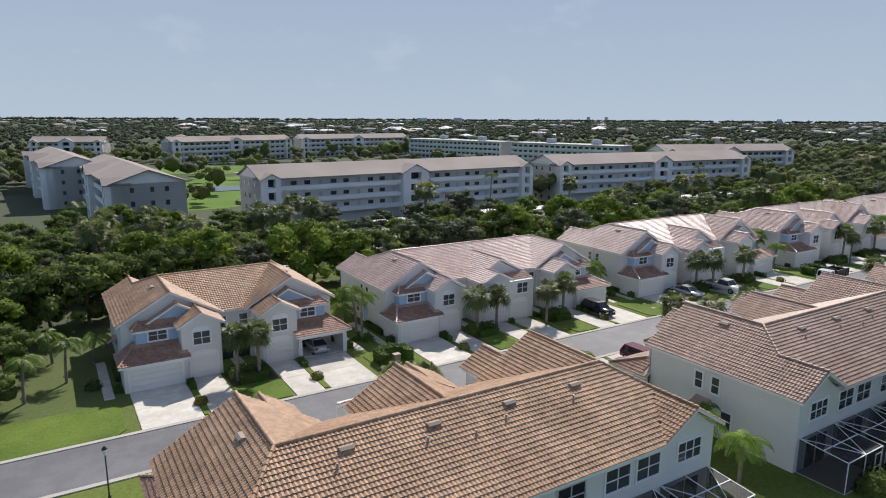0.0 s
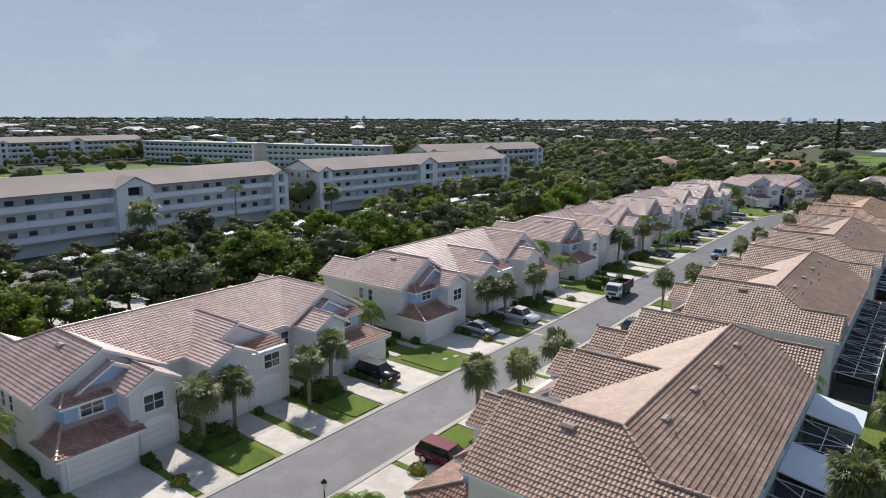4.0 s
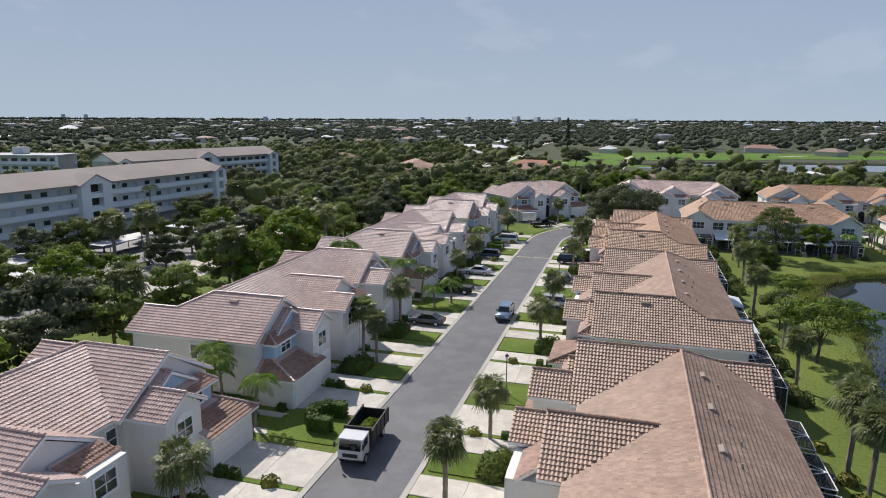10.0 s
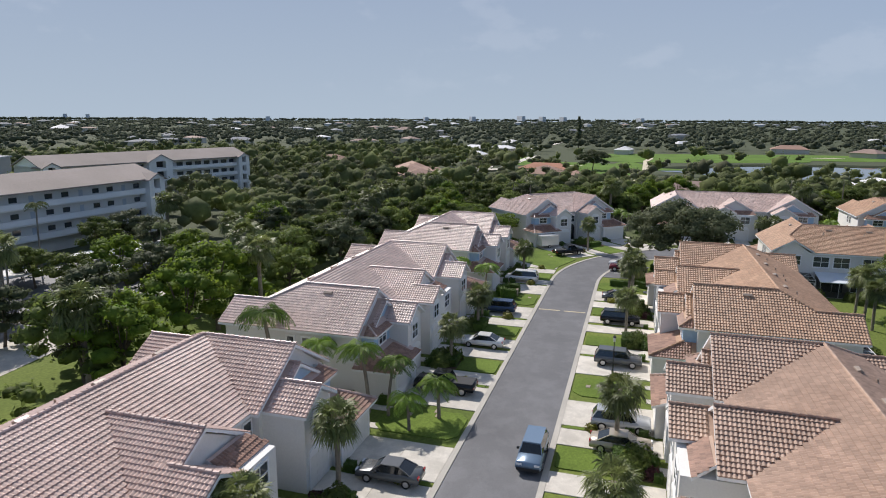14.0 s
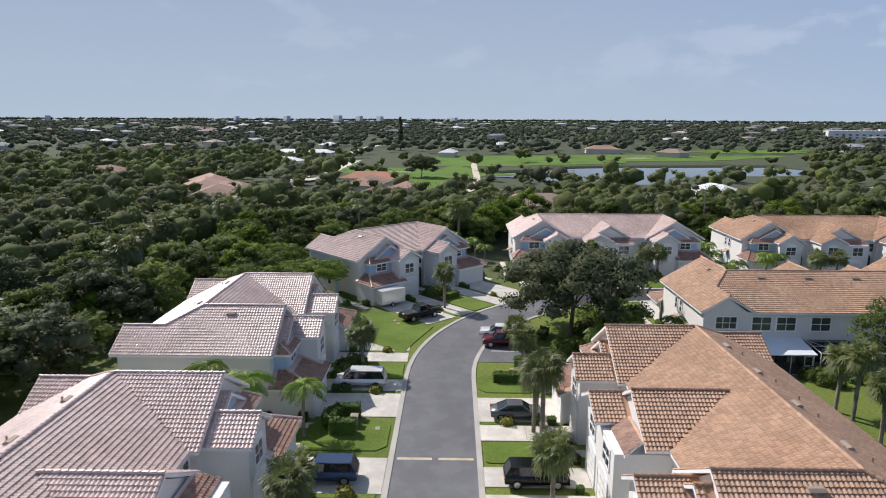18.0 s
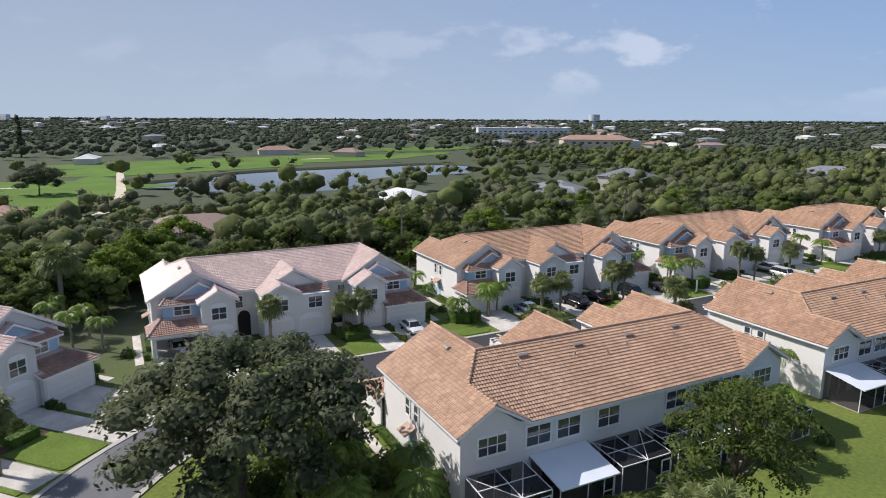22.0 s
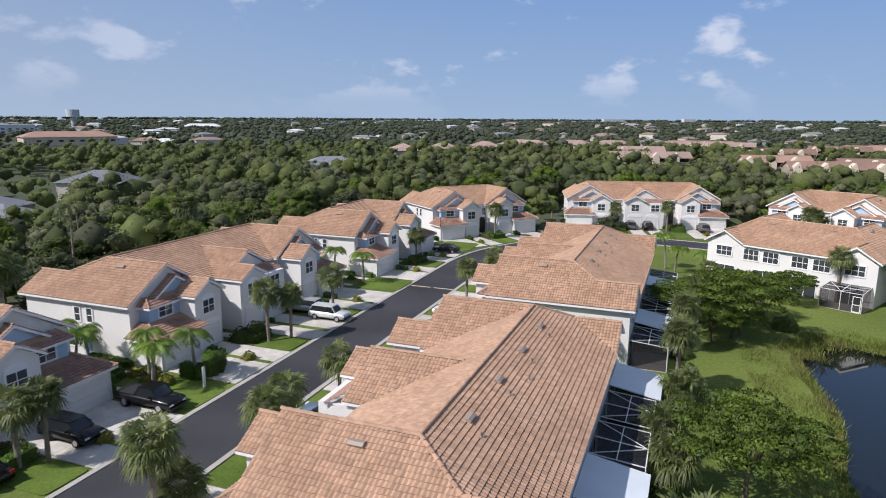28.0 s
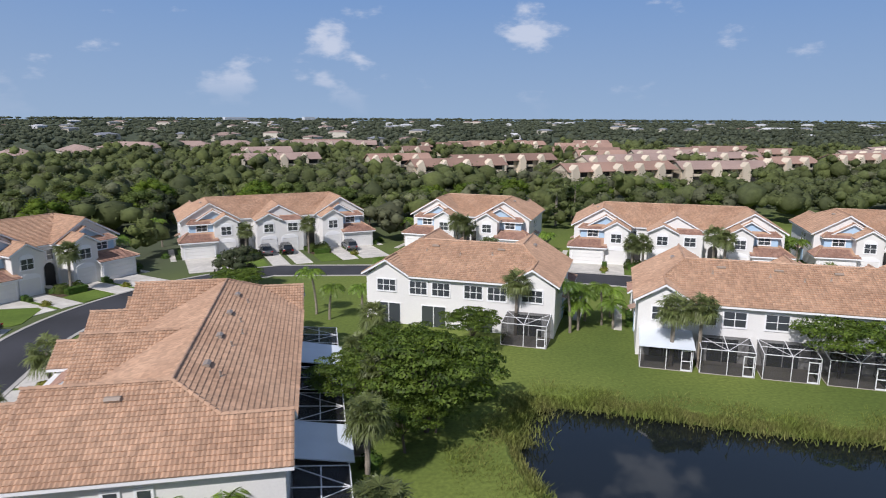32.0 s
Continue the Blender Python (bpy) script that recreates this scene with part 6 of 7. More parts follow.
def apartment(x0, y0, x1, y1, depth=15.0, storeys=4, fine=True, flat=False, label=""):
    """A long block with open galleries along its front, which lies on the right hand from the first point to the second."""
    a, b = Vector((x0, y0)), Vector((x1, y1))
    L = (b - a).length
    turn = math.degrees(math.atan2(b.y - a.y, b.x - a.x))
    e = new("apartment_block")
    H = 2.95 * storeys
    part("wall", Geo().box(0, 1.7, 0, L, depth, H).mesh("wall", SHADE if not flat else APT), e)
    for u in (0.0, L - 0.3):
        g = Geo()
        ring = [(u, 0.0, 0), (u, depth, 0), (u, depth, H)] + ([(u, depth / 2, H + 2.6)] if not flat else []) + [(u, 0.0, H)]
        part("end_wall", recalc(g.prism(ring, (0.3, 0, 0)).mesh("end_wall", APT)), e)
        if fine is not False:
            for k in range(storeys):
                for v in (4.0, 8.0, 11.0):
                    part("end_window", cached("endwin", lambda: Geo().box(-0.06, -0.4, 0, 0.36, 0.4, 1.1).mesh("end_window", GLASS)), e).matrix_basis = pose(u, v, k * 2.95 + 1.0)
    for k in range(1, storeys):
        part("gallery_floor", Geo().box(0.3, 0.05, k * 2.95 - 0.12, L - 0.3, 1.7, k * 2.95 + 0.06).mesh("gallery_floor", APT), e)
    for k in range(storeys if flat else storeys):
        if k:
            part("gallery_rail", Geo().box(0.3, -0.02, k * 2.95 + 0.1, L - 0.3, 0.06, k * 2.95 + 1.05).box(0.3, -0.06, k * 2.95 + 1.0, L - 0.3, 0.1, k * 2.95 + 1.1).mesh("gallery_rail", RAIL), e)
    n = int(L / 3.4)
    if fine:
        for k in range(1, storeys):
            for i in range(n):
                u = (i + 0.5) * L / n
                if i % 3 == 1:
                    part("door", cached("aptdoor", lambda: Geo().box(-0.45, -0.05, 0.05, 0.45, 0.02, 2.1).mesh("door", APT_TRIM)), e).matrix_basis = pose(u, 1.7, k * 2.95)
                else:
                    part("window", cached("aptwin", lambda: Geo().box(-0.75, -0.06, 0, 0.75, 0.02, 0.95).mesh("window", GLASS)), e).matrix_basis = pose(u, 1.7, k * 2.95 + 1.1)
    else:
        g = Geo()
        for k in range(storeys):
            for i in range(n):
                g.box((i + 0.5) * L / n - 1.1, 1.62, k * 2.95 + 0.6, (i + 0.5) * L / n + 1.1, 1.75, k * 2.95 + 2.1)
        part("glazing", g.mesh("glazing", GLASS), e, kind="stuff")
    # stair towers
    towers = [(0.0, 4.4), (L / 2 - 4.0, L / 2 + 4.0), (L - 4.4, L)] if not flat else []
    for u0, u1 in towers:
        m = (u0 + u1) / 2
        g = Geo()
        g.box(u0, -1.3, 0, u0 + (u1 - u0) * 0.3, 2.0, H)
        g.box(u1 - (u1 - u0) * 0.3, -1.3, 0, u1, 2.0, H)
        part("stair_tower", g.mesh("stair_tower", APT), e)
        # solid dark box between the tower walls: stairwell shade as colour
        part("stair_recess", Geo().box(u0 + 0.2, 0.2, 0, u1 - 0.2, 2.0, H - 0.1).mesh("stair_recess", DARK), e)
        for k in range(1, storeys):
            part("landing", Geo().box(u0 + (u1 - u0) * 0.3, -1.2, k * 2.95 - 0.1, u1 - (u1 - u0) * 0.3, 1.0, k * 2.95 + 0.9).mesh("landing", RAIL), e)
        part("pediment", recalc(Geo().prism([(u0 - 0.2, -1.4, H), (u1 + 0.2, -1.4, H), (m, -1.4, H + (u1 - u0) * 0.24)], (0, 0.3, 0)).mesh("pediment", APT), ), e)
        g = Geo()
        for s in (-1, 1):
            w = (u1 - u0) / 2 + 0.5
            z1 = H + (u1 - u0) * 0.24 + 0.25
            z0 = z1 - w * 0.48 - 0.12
            g.add([(m, -1.7, z1), (m + s * w, -1.7, z0), (m + s * w, 4.0, z0), (m, 4.0, z1), (m, -1.7, z1 - 0.2), (m + s * w, -1.7, z0 - 0.2), (m + s * w, 4.0, z0 - 0.2), (m, 4.0, z1 - 0.2)],
                  [(0, 1, 2, 3), (7, 6, 5, 4), (0, 4, 5, 1), (1, 5, 6, 2), (2, 6, 7, 3), (3, 7, 4, 0)])
        part("tower_roof", recalc(g.mesh("tower_roof", SHINGLE)), e)
    if flat:
        part("roof", Geo().box(-0.4, -0.4, H, L + 0.4, depth + 0.4, H + 0.45).mesh("roof", FLATROOF), e)
        for u in (L * 0.3, L * 0.72):
            part("lift_house", Geo().box(u, depth * 0.4, H + 0.45, u + 4, depth * 0.4 + 4, H + 3.0).mesh("lift_house", FLATROOF), e)
    else:
        g = Geo()
        zr, ze = H + 2.9, H + 0.1
        for v0, v1 in ((-0.6, depth / 2), (depth + 0.6, depth / 2)):
            g.add([(-0.6, v0, ze), (L + 0.6, v0, ze), (L + 0.6, v1, zr), (-0.6, v1, zr), (-0.6, v0, ze - 0.25), (L + 0.6, v0, ze - 0.25), (L + 0.6, v1, zr - 0.25), (-0.6, v1, zr - 0.25)],
                  [(0, 1, 2, 3), (7, 6, 5, 4), (0, 4, 5, 1), (1, 5, 6, 2), (2, 6, 7, 3), (3, 7, 4, 0)])
        part("roof", recalc(g.mesh("roof", SHINGLE)), e)
    e.matrix_basis = pose(a.x, a.y, 0, 0, 0, turn)
    return tagged(e, label or "four-storey cream apartment block with open galleries and a grey shingle roof", "apartment block", "apartment blocks")


BLOCKS = [(40.5, 149.3, 123.5, 153.9, 15, 4, True, False), (132.7, 151.9, 219.2, 145.9, 15, 4, True, False), (231.1, 193.0, 296.9, 174.7, 14, 4, False, False), (7.2, 222.0, 10.0, 152.5, 15, 4, None, False), (-6.0, 285.0, -1.0, 212.0, 15, 4, None, False), (-6.0, 416.0, 28.0, 404.0, 14, 4, False, False),
          (60.6, 386.1, 134.8, 406.8, 14, 4, False, False), (143.2, 409.0, 224.9, 416.4, 14, 4, False, False), (208.1, 384.4, 228.7, 311.1, 14, 4, False, True), (230.9, 302.7, 249.7, 237.4, 14, 4, False, True)]
for q in BLOCKS:
    apartment(*q, label="four-storey grey apartment block under a pale flat roof" if q[7] else "")


# ---- far houses ----
TILE_FAR = mat("far_tile", (0.33, 0.21, 0.16), 0.8, 0.3, var=0.1, scale=10, fine=3, obvar=0.25)
TILE_RED = mat("far_tile_red", (0.40, 0.19, 0.12), 0.8, 0.3, var=0.1, scale=10, fine=3, obvar=0.1)
TILE_ROSE = mat("far_tile_rose", (0.36, 0.26, 0.22), 0.8, 0.3, var=0.1, scale=10, fine=3, obvar=0.2)
ROOF_WHITE = mat("far_white_roof", (0.66, 0.66, 0.66), 0.7, 0.3, var=0.05, scale=10, obvar=0.15)
ROOF_GREY = mat("far_grey_roof", (0.20, 0.21, 0.23), 0.8, 0.3, var=0.1, scale=10, obvar=0.25)
WALL_FAR = mat("far_wall", (0.60, 0.55, 0.47), 0.9, 0.3, var=0.05, scale=10, obvar=0.15)


def far_house(x, y, w, d, h, turn, roof, label, gable=False, panes=False):
    """A hipped or gabled house: wall, roof and two rows of windows."""
    e = new("far_house")
    part("wall", Geo().box(-w / 2, -d / 2, 0, w / 2, d / 2, h).mesh("wall", WALL_FAR), e)
    g = Geo()
    r = 0 if gable else min(d / 2, w / 2 - 0.3)
    k = d / 2 * 0.42
    o = 0.6
    g.add([(-w / 2 - o, -d / 2 - o, h - 0.1), (w / 2 + o, -d / 2 - o, h - 0.1), (w / 2 + o, d / 2 + o, h - 0.1), (-w / 2 - o, d / 2 + o, h - 0.1), (-w / 2 + r - (o if gable else 0), 0, h + k), (w / 2 - r + (o if gable else 0), 0, h + k)],
          [(0, 1, 5, 4), (2, 3, 4, 5), (1, 2, 5), (3, 0, 4), (3, 2, 1, 0)])
    part("roof", g.mesh("roof", roof), e)
    n = max(2, int(w / 5))
    for s in (1,) if panes else ():
        for i in range(n):
            for z in ([1.0] if h < 4.5 else [1.0, 3.9]):
                part("window", cached("farwin", lambda: Geo().box(-0.8, -0.06, 0, 0.8, 0.06, 1.2).mesh("window", GLASS)), e).matrix_basis = pose(-w / 2 + w * (i + 0.5) / n, s * d / 2, z)
    e.matrix_basis = pose(x, y, 0, 0, 0, turn)
    return tagged(e, label, "house", "far houses")


FAR = []
for x, y, w, d, h, t, r in ((354.2, 135.0, 26, 14, 3.4, 20, TILE_FAR), (373.2, 82.3, 22, 12, 3.2, -10, TILE_FAR), (360.1, 67.5, 10, 9, 3.2, -10, TILE_FAR), (319.2, 27.7, 22, 13, 3.2, 85, TILE_ROSE), (342.7, -32.6, 22, 15, 3.4, 15, ROOF_WHITE), (357.2, -131.7, 18, 14, 5.5, 20, ROOF_GREY), (331.3, -82.6, 20, 14, 3.2, 10, ROOF_GREY), (350.9, -94.0, 16, 12, 3.4, 10, ROOF_GREY),
                            (372.2, 139.3, 22, 13, 3.4, 30, TILE_FAR), (334.1, 124.3, 20, 13, 3.4, 10, TILE_FAR), (425.7, 340.5, 22, 14, 3.5, 10, TILE_FAR), (370.6, 247.2, 16, 12, 5, 0, ROOF_WHITE), (408.3, 198.8, 22, 13, 3.5, -15, TILE_FAR)):
    far_house(x, y, w, d, h, t, r, "single-storey stucco house with a hipped roof among trees" if h < 5 else "two-storey stucco house with a hipped grey roof among trees")
    FAR.append((x, y, max(w, d) * 0.75))
CREAM = mat("condo_wall", (0.66, 0.57, 0.44), 0.9, 0.3, var=0.05, scale=8, obvar=0.1)


def condo_row(x0, y0, x1, y1, roof, depth=12.0, h=5.8):
    """A row of two-storey homes: a long ridge, cream cross-gables standing out from the front, dark boxes painting the
    shade of balconies.
    """
    a, b = Vector((x0, y0)), Vector((x1, y1))
    L = (b - a).length
    e = new("condominium_row")
    part("wall", Geo().box(0, 2.2, 0, L, depth, h).mesh("wall", CREAM), e)
    g = Geo()
    zr, ze = h + 2.6, h - 0.1
    for v0, v1 in ((0.2, depth / 2), (depth + 0.7, depth / 2)):
        g.add([(-0.6, v0, ze), (L + 0.6, v0, ze), (L + 0.6, v1, zr), (-0.6, v1, zr), (-0.6, v0, ze - 0.2), (L + 0.6, v0, ze - 0.2), (L + 0.6, v1, zr - 0.2), (-0.6, v1, zr - 0.2)],
              [(0, 1, 2, 3), (7, 6, 5, 4), (0, 4, 5, 1), (1, 5, 6, 2), (2, 6, 7, 3), (3, 7, 4, 0)])
    part("roof", recalc(g.mesh("roof", roof)), e)
    for u in (0.0, L - 0.25):
        part("end_wall", recalc(Geo().prism([(u, 2.2, 0), (u, depth, 0), (u, depth, h), (u, depth / 2, zr - 0.2), (u, 2.2, h)], (0.25, 0, 0)).mesh("end_wall", CREAM)), e)
    n = max(2, int(L / 9))
    w = L / n

    def fin():
        g = Geo().prism([(0, 0, 0), (3.0, 0, 0), (3.0, 0, h - 0.6), (1.8, 0, h + 2.3), (0, 0, h + 0.6)], (0, 3.6, 0))
        return recalc(g.mesh("cross_gable", CREAM))
    for i in range(n):
        m = pose(i * w + 0.4, -0.6, 0)
        part("cross_gable", cached("condofin", fin), e).matrix_basis = m
        # near-black boxes on the wall stand in for balcony shade
        for z in (0.2, 3.1):
            part("balcony", cached("condobal", lambda: Geo().box(0, 0, 0, 4.2, 0.5, 2.3).mesh("balcony", DARK)), e).matrix_basis = pose(i * w + 3.9, 1.8, z)
        part("balcony_rail", cached("condorail", lambda: Geo().box(0, 0, 0, 4.2, 0.12, 0.9).mesh("balcony_rail", CREAM)), e).matrix_basis = pose(i * w + 3.9, 1.3, 2.9)
    e.matrix_basis = pose(a.x, a.y, 0, 0, 0, math.degrees(math.atan2(b.y - a.y, b.x - a.x)))
    for i in range(int(L / 12) + 1):
        p = a.lerp(b, min(1, i * 12 / L))
        FAR.append((p.x, p.y + 4, 15))
        FAR.append((p.x, p.y + 18, 10))
    return tagged(e, "row of two-storey cream condominiums under a terracotta roof", "condominium", "condominiums")


# terracotta condominiums to the south
for i, q in enumerate(((236.2, -304.6, 201.7, -315.7), (180.5, -298.5, 154.0, -304.1), (146.3, -287.7, 98.9, -297.6), (91.1, -278.9, 45.5, -290.3), (116.8, -441.1, 49.2, -449.8), (56.1, -413.4, 23.3, -403.1), (226.9, -464.3, 164.4, -461.9), (167.2, -261.7, 130.4, -268.9), (118.9, -231.9, 73.7, -241.3),
                       (28.8, -297.7, -6.0, -300.4), (-17.3, -326.6, -50.3, -331.1), (15.0, -343.7, -20.2, -347.5), (-57.6, -305.8, -94.6, -310.8), (24.1, -258.5, -6.7, -265.1), (-27.5, -276.7, -60.6, -283.2), (-107.2, -338.0, -130.0, -350.0), (41.2, -360.2, 82.4, -369.9), (170, -372, 142, -376), (240, -368, 216, -374), (100, -458, 58, -462), (30, -458, -4, -462), (48, -322, 16, -322), (-10, -362, -44, -362), (78, -322, 54, -320), (72, -240, 38, -238), (218, -486, 176, -490), (138, -424, 106, -428))):
    condo_row(*q, TILE_ROSE if i % 3 == 0 else TILE_FAR)
for x, y, w, t in ((355.3, -335.8, 34, -60), (342.9, -366.6, 30, -60), (326.1, -397.3, 34, -60), (311.0, -440.6, 36, -20), (281.6, -454.4, 30, -10), (254.3, -459.9, 28, 0)):
    far_house(x, y, w, 15, 5.6, t, TILE_ROSE, "two-storey cream condominium with a hipped rose tile roof")
    FAR.append((x, y, w * 0.62))
    FAR.append((x - 12, y + 14, 13))
for x, y, w, d, h, t, r in ((334.4, -219.1, 22, 14, 5.4, 40, ROOF_GREY), (337.2, 72.7, 17, 11, 3.3, 80, TILE_FAR), (347.9, 123.4, 20, 12, 3.3, 60, TILE_FAR), (394.5, 83.6, 23, 11, 3.2, 80, TILE_RED), (562.1, 157.7, 20, 10, 4, 75, ROOF_WHITE), (488.6, 142.2, 18, 9, 3.6, 80, ROOF_WHITE), (564.3, 138.5, 18, 9, 4, 80, ROOF_WHITE)):
    far_house(x, y, w, d, h, t, r, "low building with a pale flat roof beside a road" if r == ROOF_WHITE else "stucco house with a hipped roof among trees")
    FAR.append((x, y, max(w, d) * 0.8))
    FAR.append((x - 10, y - 2, 9))
r2 = random.Random(21)
for i in range(70):
    a = radians(r2.uniform(-130, 92))
    d = r2.uniform(420, 1700)
    x, y = 130 + d * math.cos(a), d * math.sin(a)
    if any((x - p) ** 2 + (y - q) ** 2 < (s + 14) ** 2 for p, q, s in FAR) or (370 < x < 540 and -170 < y < 90) or (30 < x < 260 and 150 < y < 420):
        continue
    big = r2.random() < 0.2 and d > 900
    far_house(x, y, r2.uniform(30, 70) if big else r2.uniform(14, 26), r2.uniform(18, 30) if big else r2.uniform(10, 14), r2.uniform(4, 6) if big else 3.4, r2.uniform(0, 180), ROOF_WHITE if big else r2.choice((TILE_FAR, ROOF_WHITE, ROOF_WHITE, ROOF_GREY, TILE_ROSE)),
              "long low commercial building with a pale roof" if big else "single-storey house with a hipped roof among trees", panes=False)
    FAR.append((x, y, 20))
# towers on the skyline, their walls painted pale blue-grey to carry the haze
TOWER = mat("skyline_tower_wall", (0.60, 0.63, 0.68), 0.8, 0.3, var=0.05, scale=20)
for x, y, w, d, h in ((1797.7, 3128.0, 70, 20, 30), (2042.8, 3150.3, 60, 22, 32), (2945.3, 3038.9, 16, 16, 44), (3055.7, 2995.7, 16, 16, 43), (3647.7, 935.7, 60, 20, 40), (3866.6, 703.1, 90, 20, 45), (3930.4, 589.7, 60, 20, 42), (3977.0, 476.1, 60, 20, 40), (3810.0, 1261.0, 60, 20, 36), (4138.1, 45.5, 60, 20, 34), (3042.3, 1849.5, 50, 20, 34), (245.7, -3960.0, 70, 30, 30), (625.6, -3666.2, 120, 30, 26)):
    h *= 0.78
    e = new("skyline_tower")
    part("wall", Geo().box(-w / 2, -d / 2, 0, w / 2, d / 2, h).mesh("wall", TOWER), e)
    for k in range(0, 6, 2):
        part("window_band", Geo().box(-w / 2 - 0.3, -d / 2 - 0.3, h * (k + 0.4) / 6.5, w / 2 + 0.3, d / 2 + 0.3, h * (k + 0.75) / 6.5).mesh("window_band", APT_TRIM), e)
    e.matrix_basis = pose(x, y, 0, 0, 0, 30)
    tagged(e, "high-rise on the skyline, paled by haze in its colour", "tower", "skyline towers")
for x, y, w, d, h, m, t in ((938.6, -473.5, 125, 30, 13, ROOF_WHITE, 66), (641.5, -354.7, 62, 26, 8, TILE_FAR, 62)):
    e = new("office_building")
    part("wall", Geo().box(-w / 2, -d / 2, 0, w / 2, d / 2, h).mesh("wall", ROOF_WHITE if m == ROOF_WHITE else CREAM), e)
    for k in range(1, int(h / 3.4)):
        for i in range(int(w / 7)):
            part("window", cached("offwin", lambda: Geo().box(-1.6, -0.1, 0, 1.6, 0.1, 1.5).mesh("window", GLASS)), e).matrix_basis = pose(-w / 2 + 7 * (i + 0.5), d / 2, k * 3.4 + 1)
    if m == ROOF_WHITE:
        part("roof", Geo().box(-w / 2 - 0.5, -d / 2 - 0.5, h, w / 2 + 0.5, d / 2 + 0.5, h + 0.5).box(-8, -5, h + 0.5, 8, 5, h + 2.2).mesh("roof", ROOF_WHITE), e)
    else:
        part("roof", Geo().add([(-w / 2 - 1, -d / 2 - 1, h), (w / 2 + 1, -d / 2 - 1, h), (w / 2 + 1, d / 2 + 1, h), (-w / 2 - 1, d / 2 + 1, h), (-w / 2 + 9, 0, h + 4), (w / 2 - 9, 0, h + 4)], [(0, 1, 5, 4), (2, 3, 4, 5), (1, 2, 5), (3, 0, 4), (3, 2, 1, 0)]).mesh("roof", m), e)
    e.matrix_basis = pose(x, y, 0, 0, 0, t)
    tagged(e, "long white office building with rows of windows" if m == ROOF_WHITE else "long cream building under a terracotta roof", "office building", "offices")
    FAR.append((x, y, 60))
    FAR.append((x - 60, y + 30, 40))
wt = new("water_tower")
part("tank", Geo().beam((0, 0, 21), (0, 0, 36), 13, sides=20).mesh("tank", APT_TRIM), wt)
part("stem", Geo().beam((0, 0, 0), (0, 0, 21), 5, sides=12).mesh("stem", APT_TRIM), wt)
wt.matrix_basis = pose(1447.8, -1028.8, 0)
tagged(wt, "pale concrete water tower on the skyline", "water tower")

# ---- parking behind the first row, with carports ----
tagged(new("back_road", recalc(ribbon(Geo(), [Vector((-120.0, 108.0)), Vector((37.7, 107.3)), Vector((140.1, 106.7)), Vector((181.8, 111.2)), Vector((208.0, 121.8))], -4, 4, 0.03).mesh("back_road", CONCRETE))), "pale grey service road behind the trees", "road", kind="structure")
pad("parking_lot", [(20, 112), (20, 141), (212, 137), (206, 112)], 0.02, 0.1, ASPHALT, Matrix(), "grey asphalt parking lot before the apartments", "parking lot")
for x, y, t in ((44.6, 133.0, 3), (68.3, 134.1, 3), (97.9, 136.2, 3), (106.1, 134.2, 0), (133.6, 125.0, -3), (140.8, 133.4, -3), (144.9, 136.5, -3), (165.8, 131.9, -4), (183.8, 120.6, -5), (187.9, 131.1, -5), (195.2, 126.9, -5), (22.4, 126.7, 0)):
    e = new("carport")
    part("roof_sheet", cached("cproof", lambda: Geo().box(-8, -2.7, 2.3, 8, 2.7, 2.45).mesh("roof_sheet", ROOF_WHITE)), e)
    for u in (-7, -2.3, 2.3, 7):
        part("post", cached("cppost", lambda: Geo().beam((0, 0, 0), (0, 0, 2.3), 0.07).mesh("post", VENT)), e).matrix_basis = pose(u, 1.8, 0)
    e.matrix_basis = pose(x, y, 0, 0, 0, t)
    tagged(e, "flat white sheet carport roof on thin posts", "carport", "carports")

# ---- golf course ----
FAIRWAY = mat("fairway", (0.115, 0.20, 0.03), 0.95, 0.2, var=0.12, scale=20, fine=2, col2=(0.085, 0.15, 0.024))
SAND = mat("bunker_sand", (0.62, 0.55, 0.42), 0.95, 0.2, var=0.08, scale=4)


def blob(x, y, rx, ry, turn, z, m, name, label, category, seed):
    rr = random.Random(seed)
    ring = []
    for i in range(20):
        a = 2 * math.pi * i / 20
        k = 1 + 0.18 * math.sin(2 * a + seed) + 0.1 * math.sin(3 * a + 2 * seed)
        ring.append((rx * k * math.cos(a), ry * k * math.sin(a)))
    return pad(name, ring, z, 0.12, m, pose(x, y, 0, 0, 0, turn), label, category)


for i, (x, y, rx, ry, t) in enumerate(((40, 215, 40, 22, 0), (52, 268, 44, 26, 10), (150, 245, 60, 26, 0), (195, 262, 34, 20, 0), (108.6, 262.7, 70, 30, 8), (149.9, 320.6, 80, 32, 12), (77.1, 340.4, 40, 30, 0), (191.1, 196.1, 34, 16, 0), (467.0, 93.2, 16, 60, -8), (442.6, 52.9, 12, 30, 0), (540.3, 8.8, 40, 60, 8), (582.6, -43.7, 40, 100, 8), (598.4, -128.4, 20, 60, 20), (687.6, -212.2, 26, 80, 20), (488.7, 157.1, 14, 50, 20))):
    blob(x, y, rx, ry, t, 0.05 + 0.01 * i, FAIRWAY, "fairway", "smooth bright green golf fairway", "fairway", i)
for i, (x, y, rx, ry) in enumerate(((103.5, 252.2, 9, 3), (139.8, 270.2, 10, 3), (165.4, 310.2, 14, 4), (118.6, 330.8, 12, 4), (191.5, 329.4, 12, 4), (582.4, -75.4, 3, 9), (455.9, 77.3, 2, 5), (81.5, 309.1, 8, 3))):
    blob(x, y, rx, ry, 0, 0.24 + 0.006 * i, SAND, "bunker", "pale sand golf bunker", "bunker", i + 30)

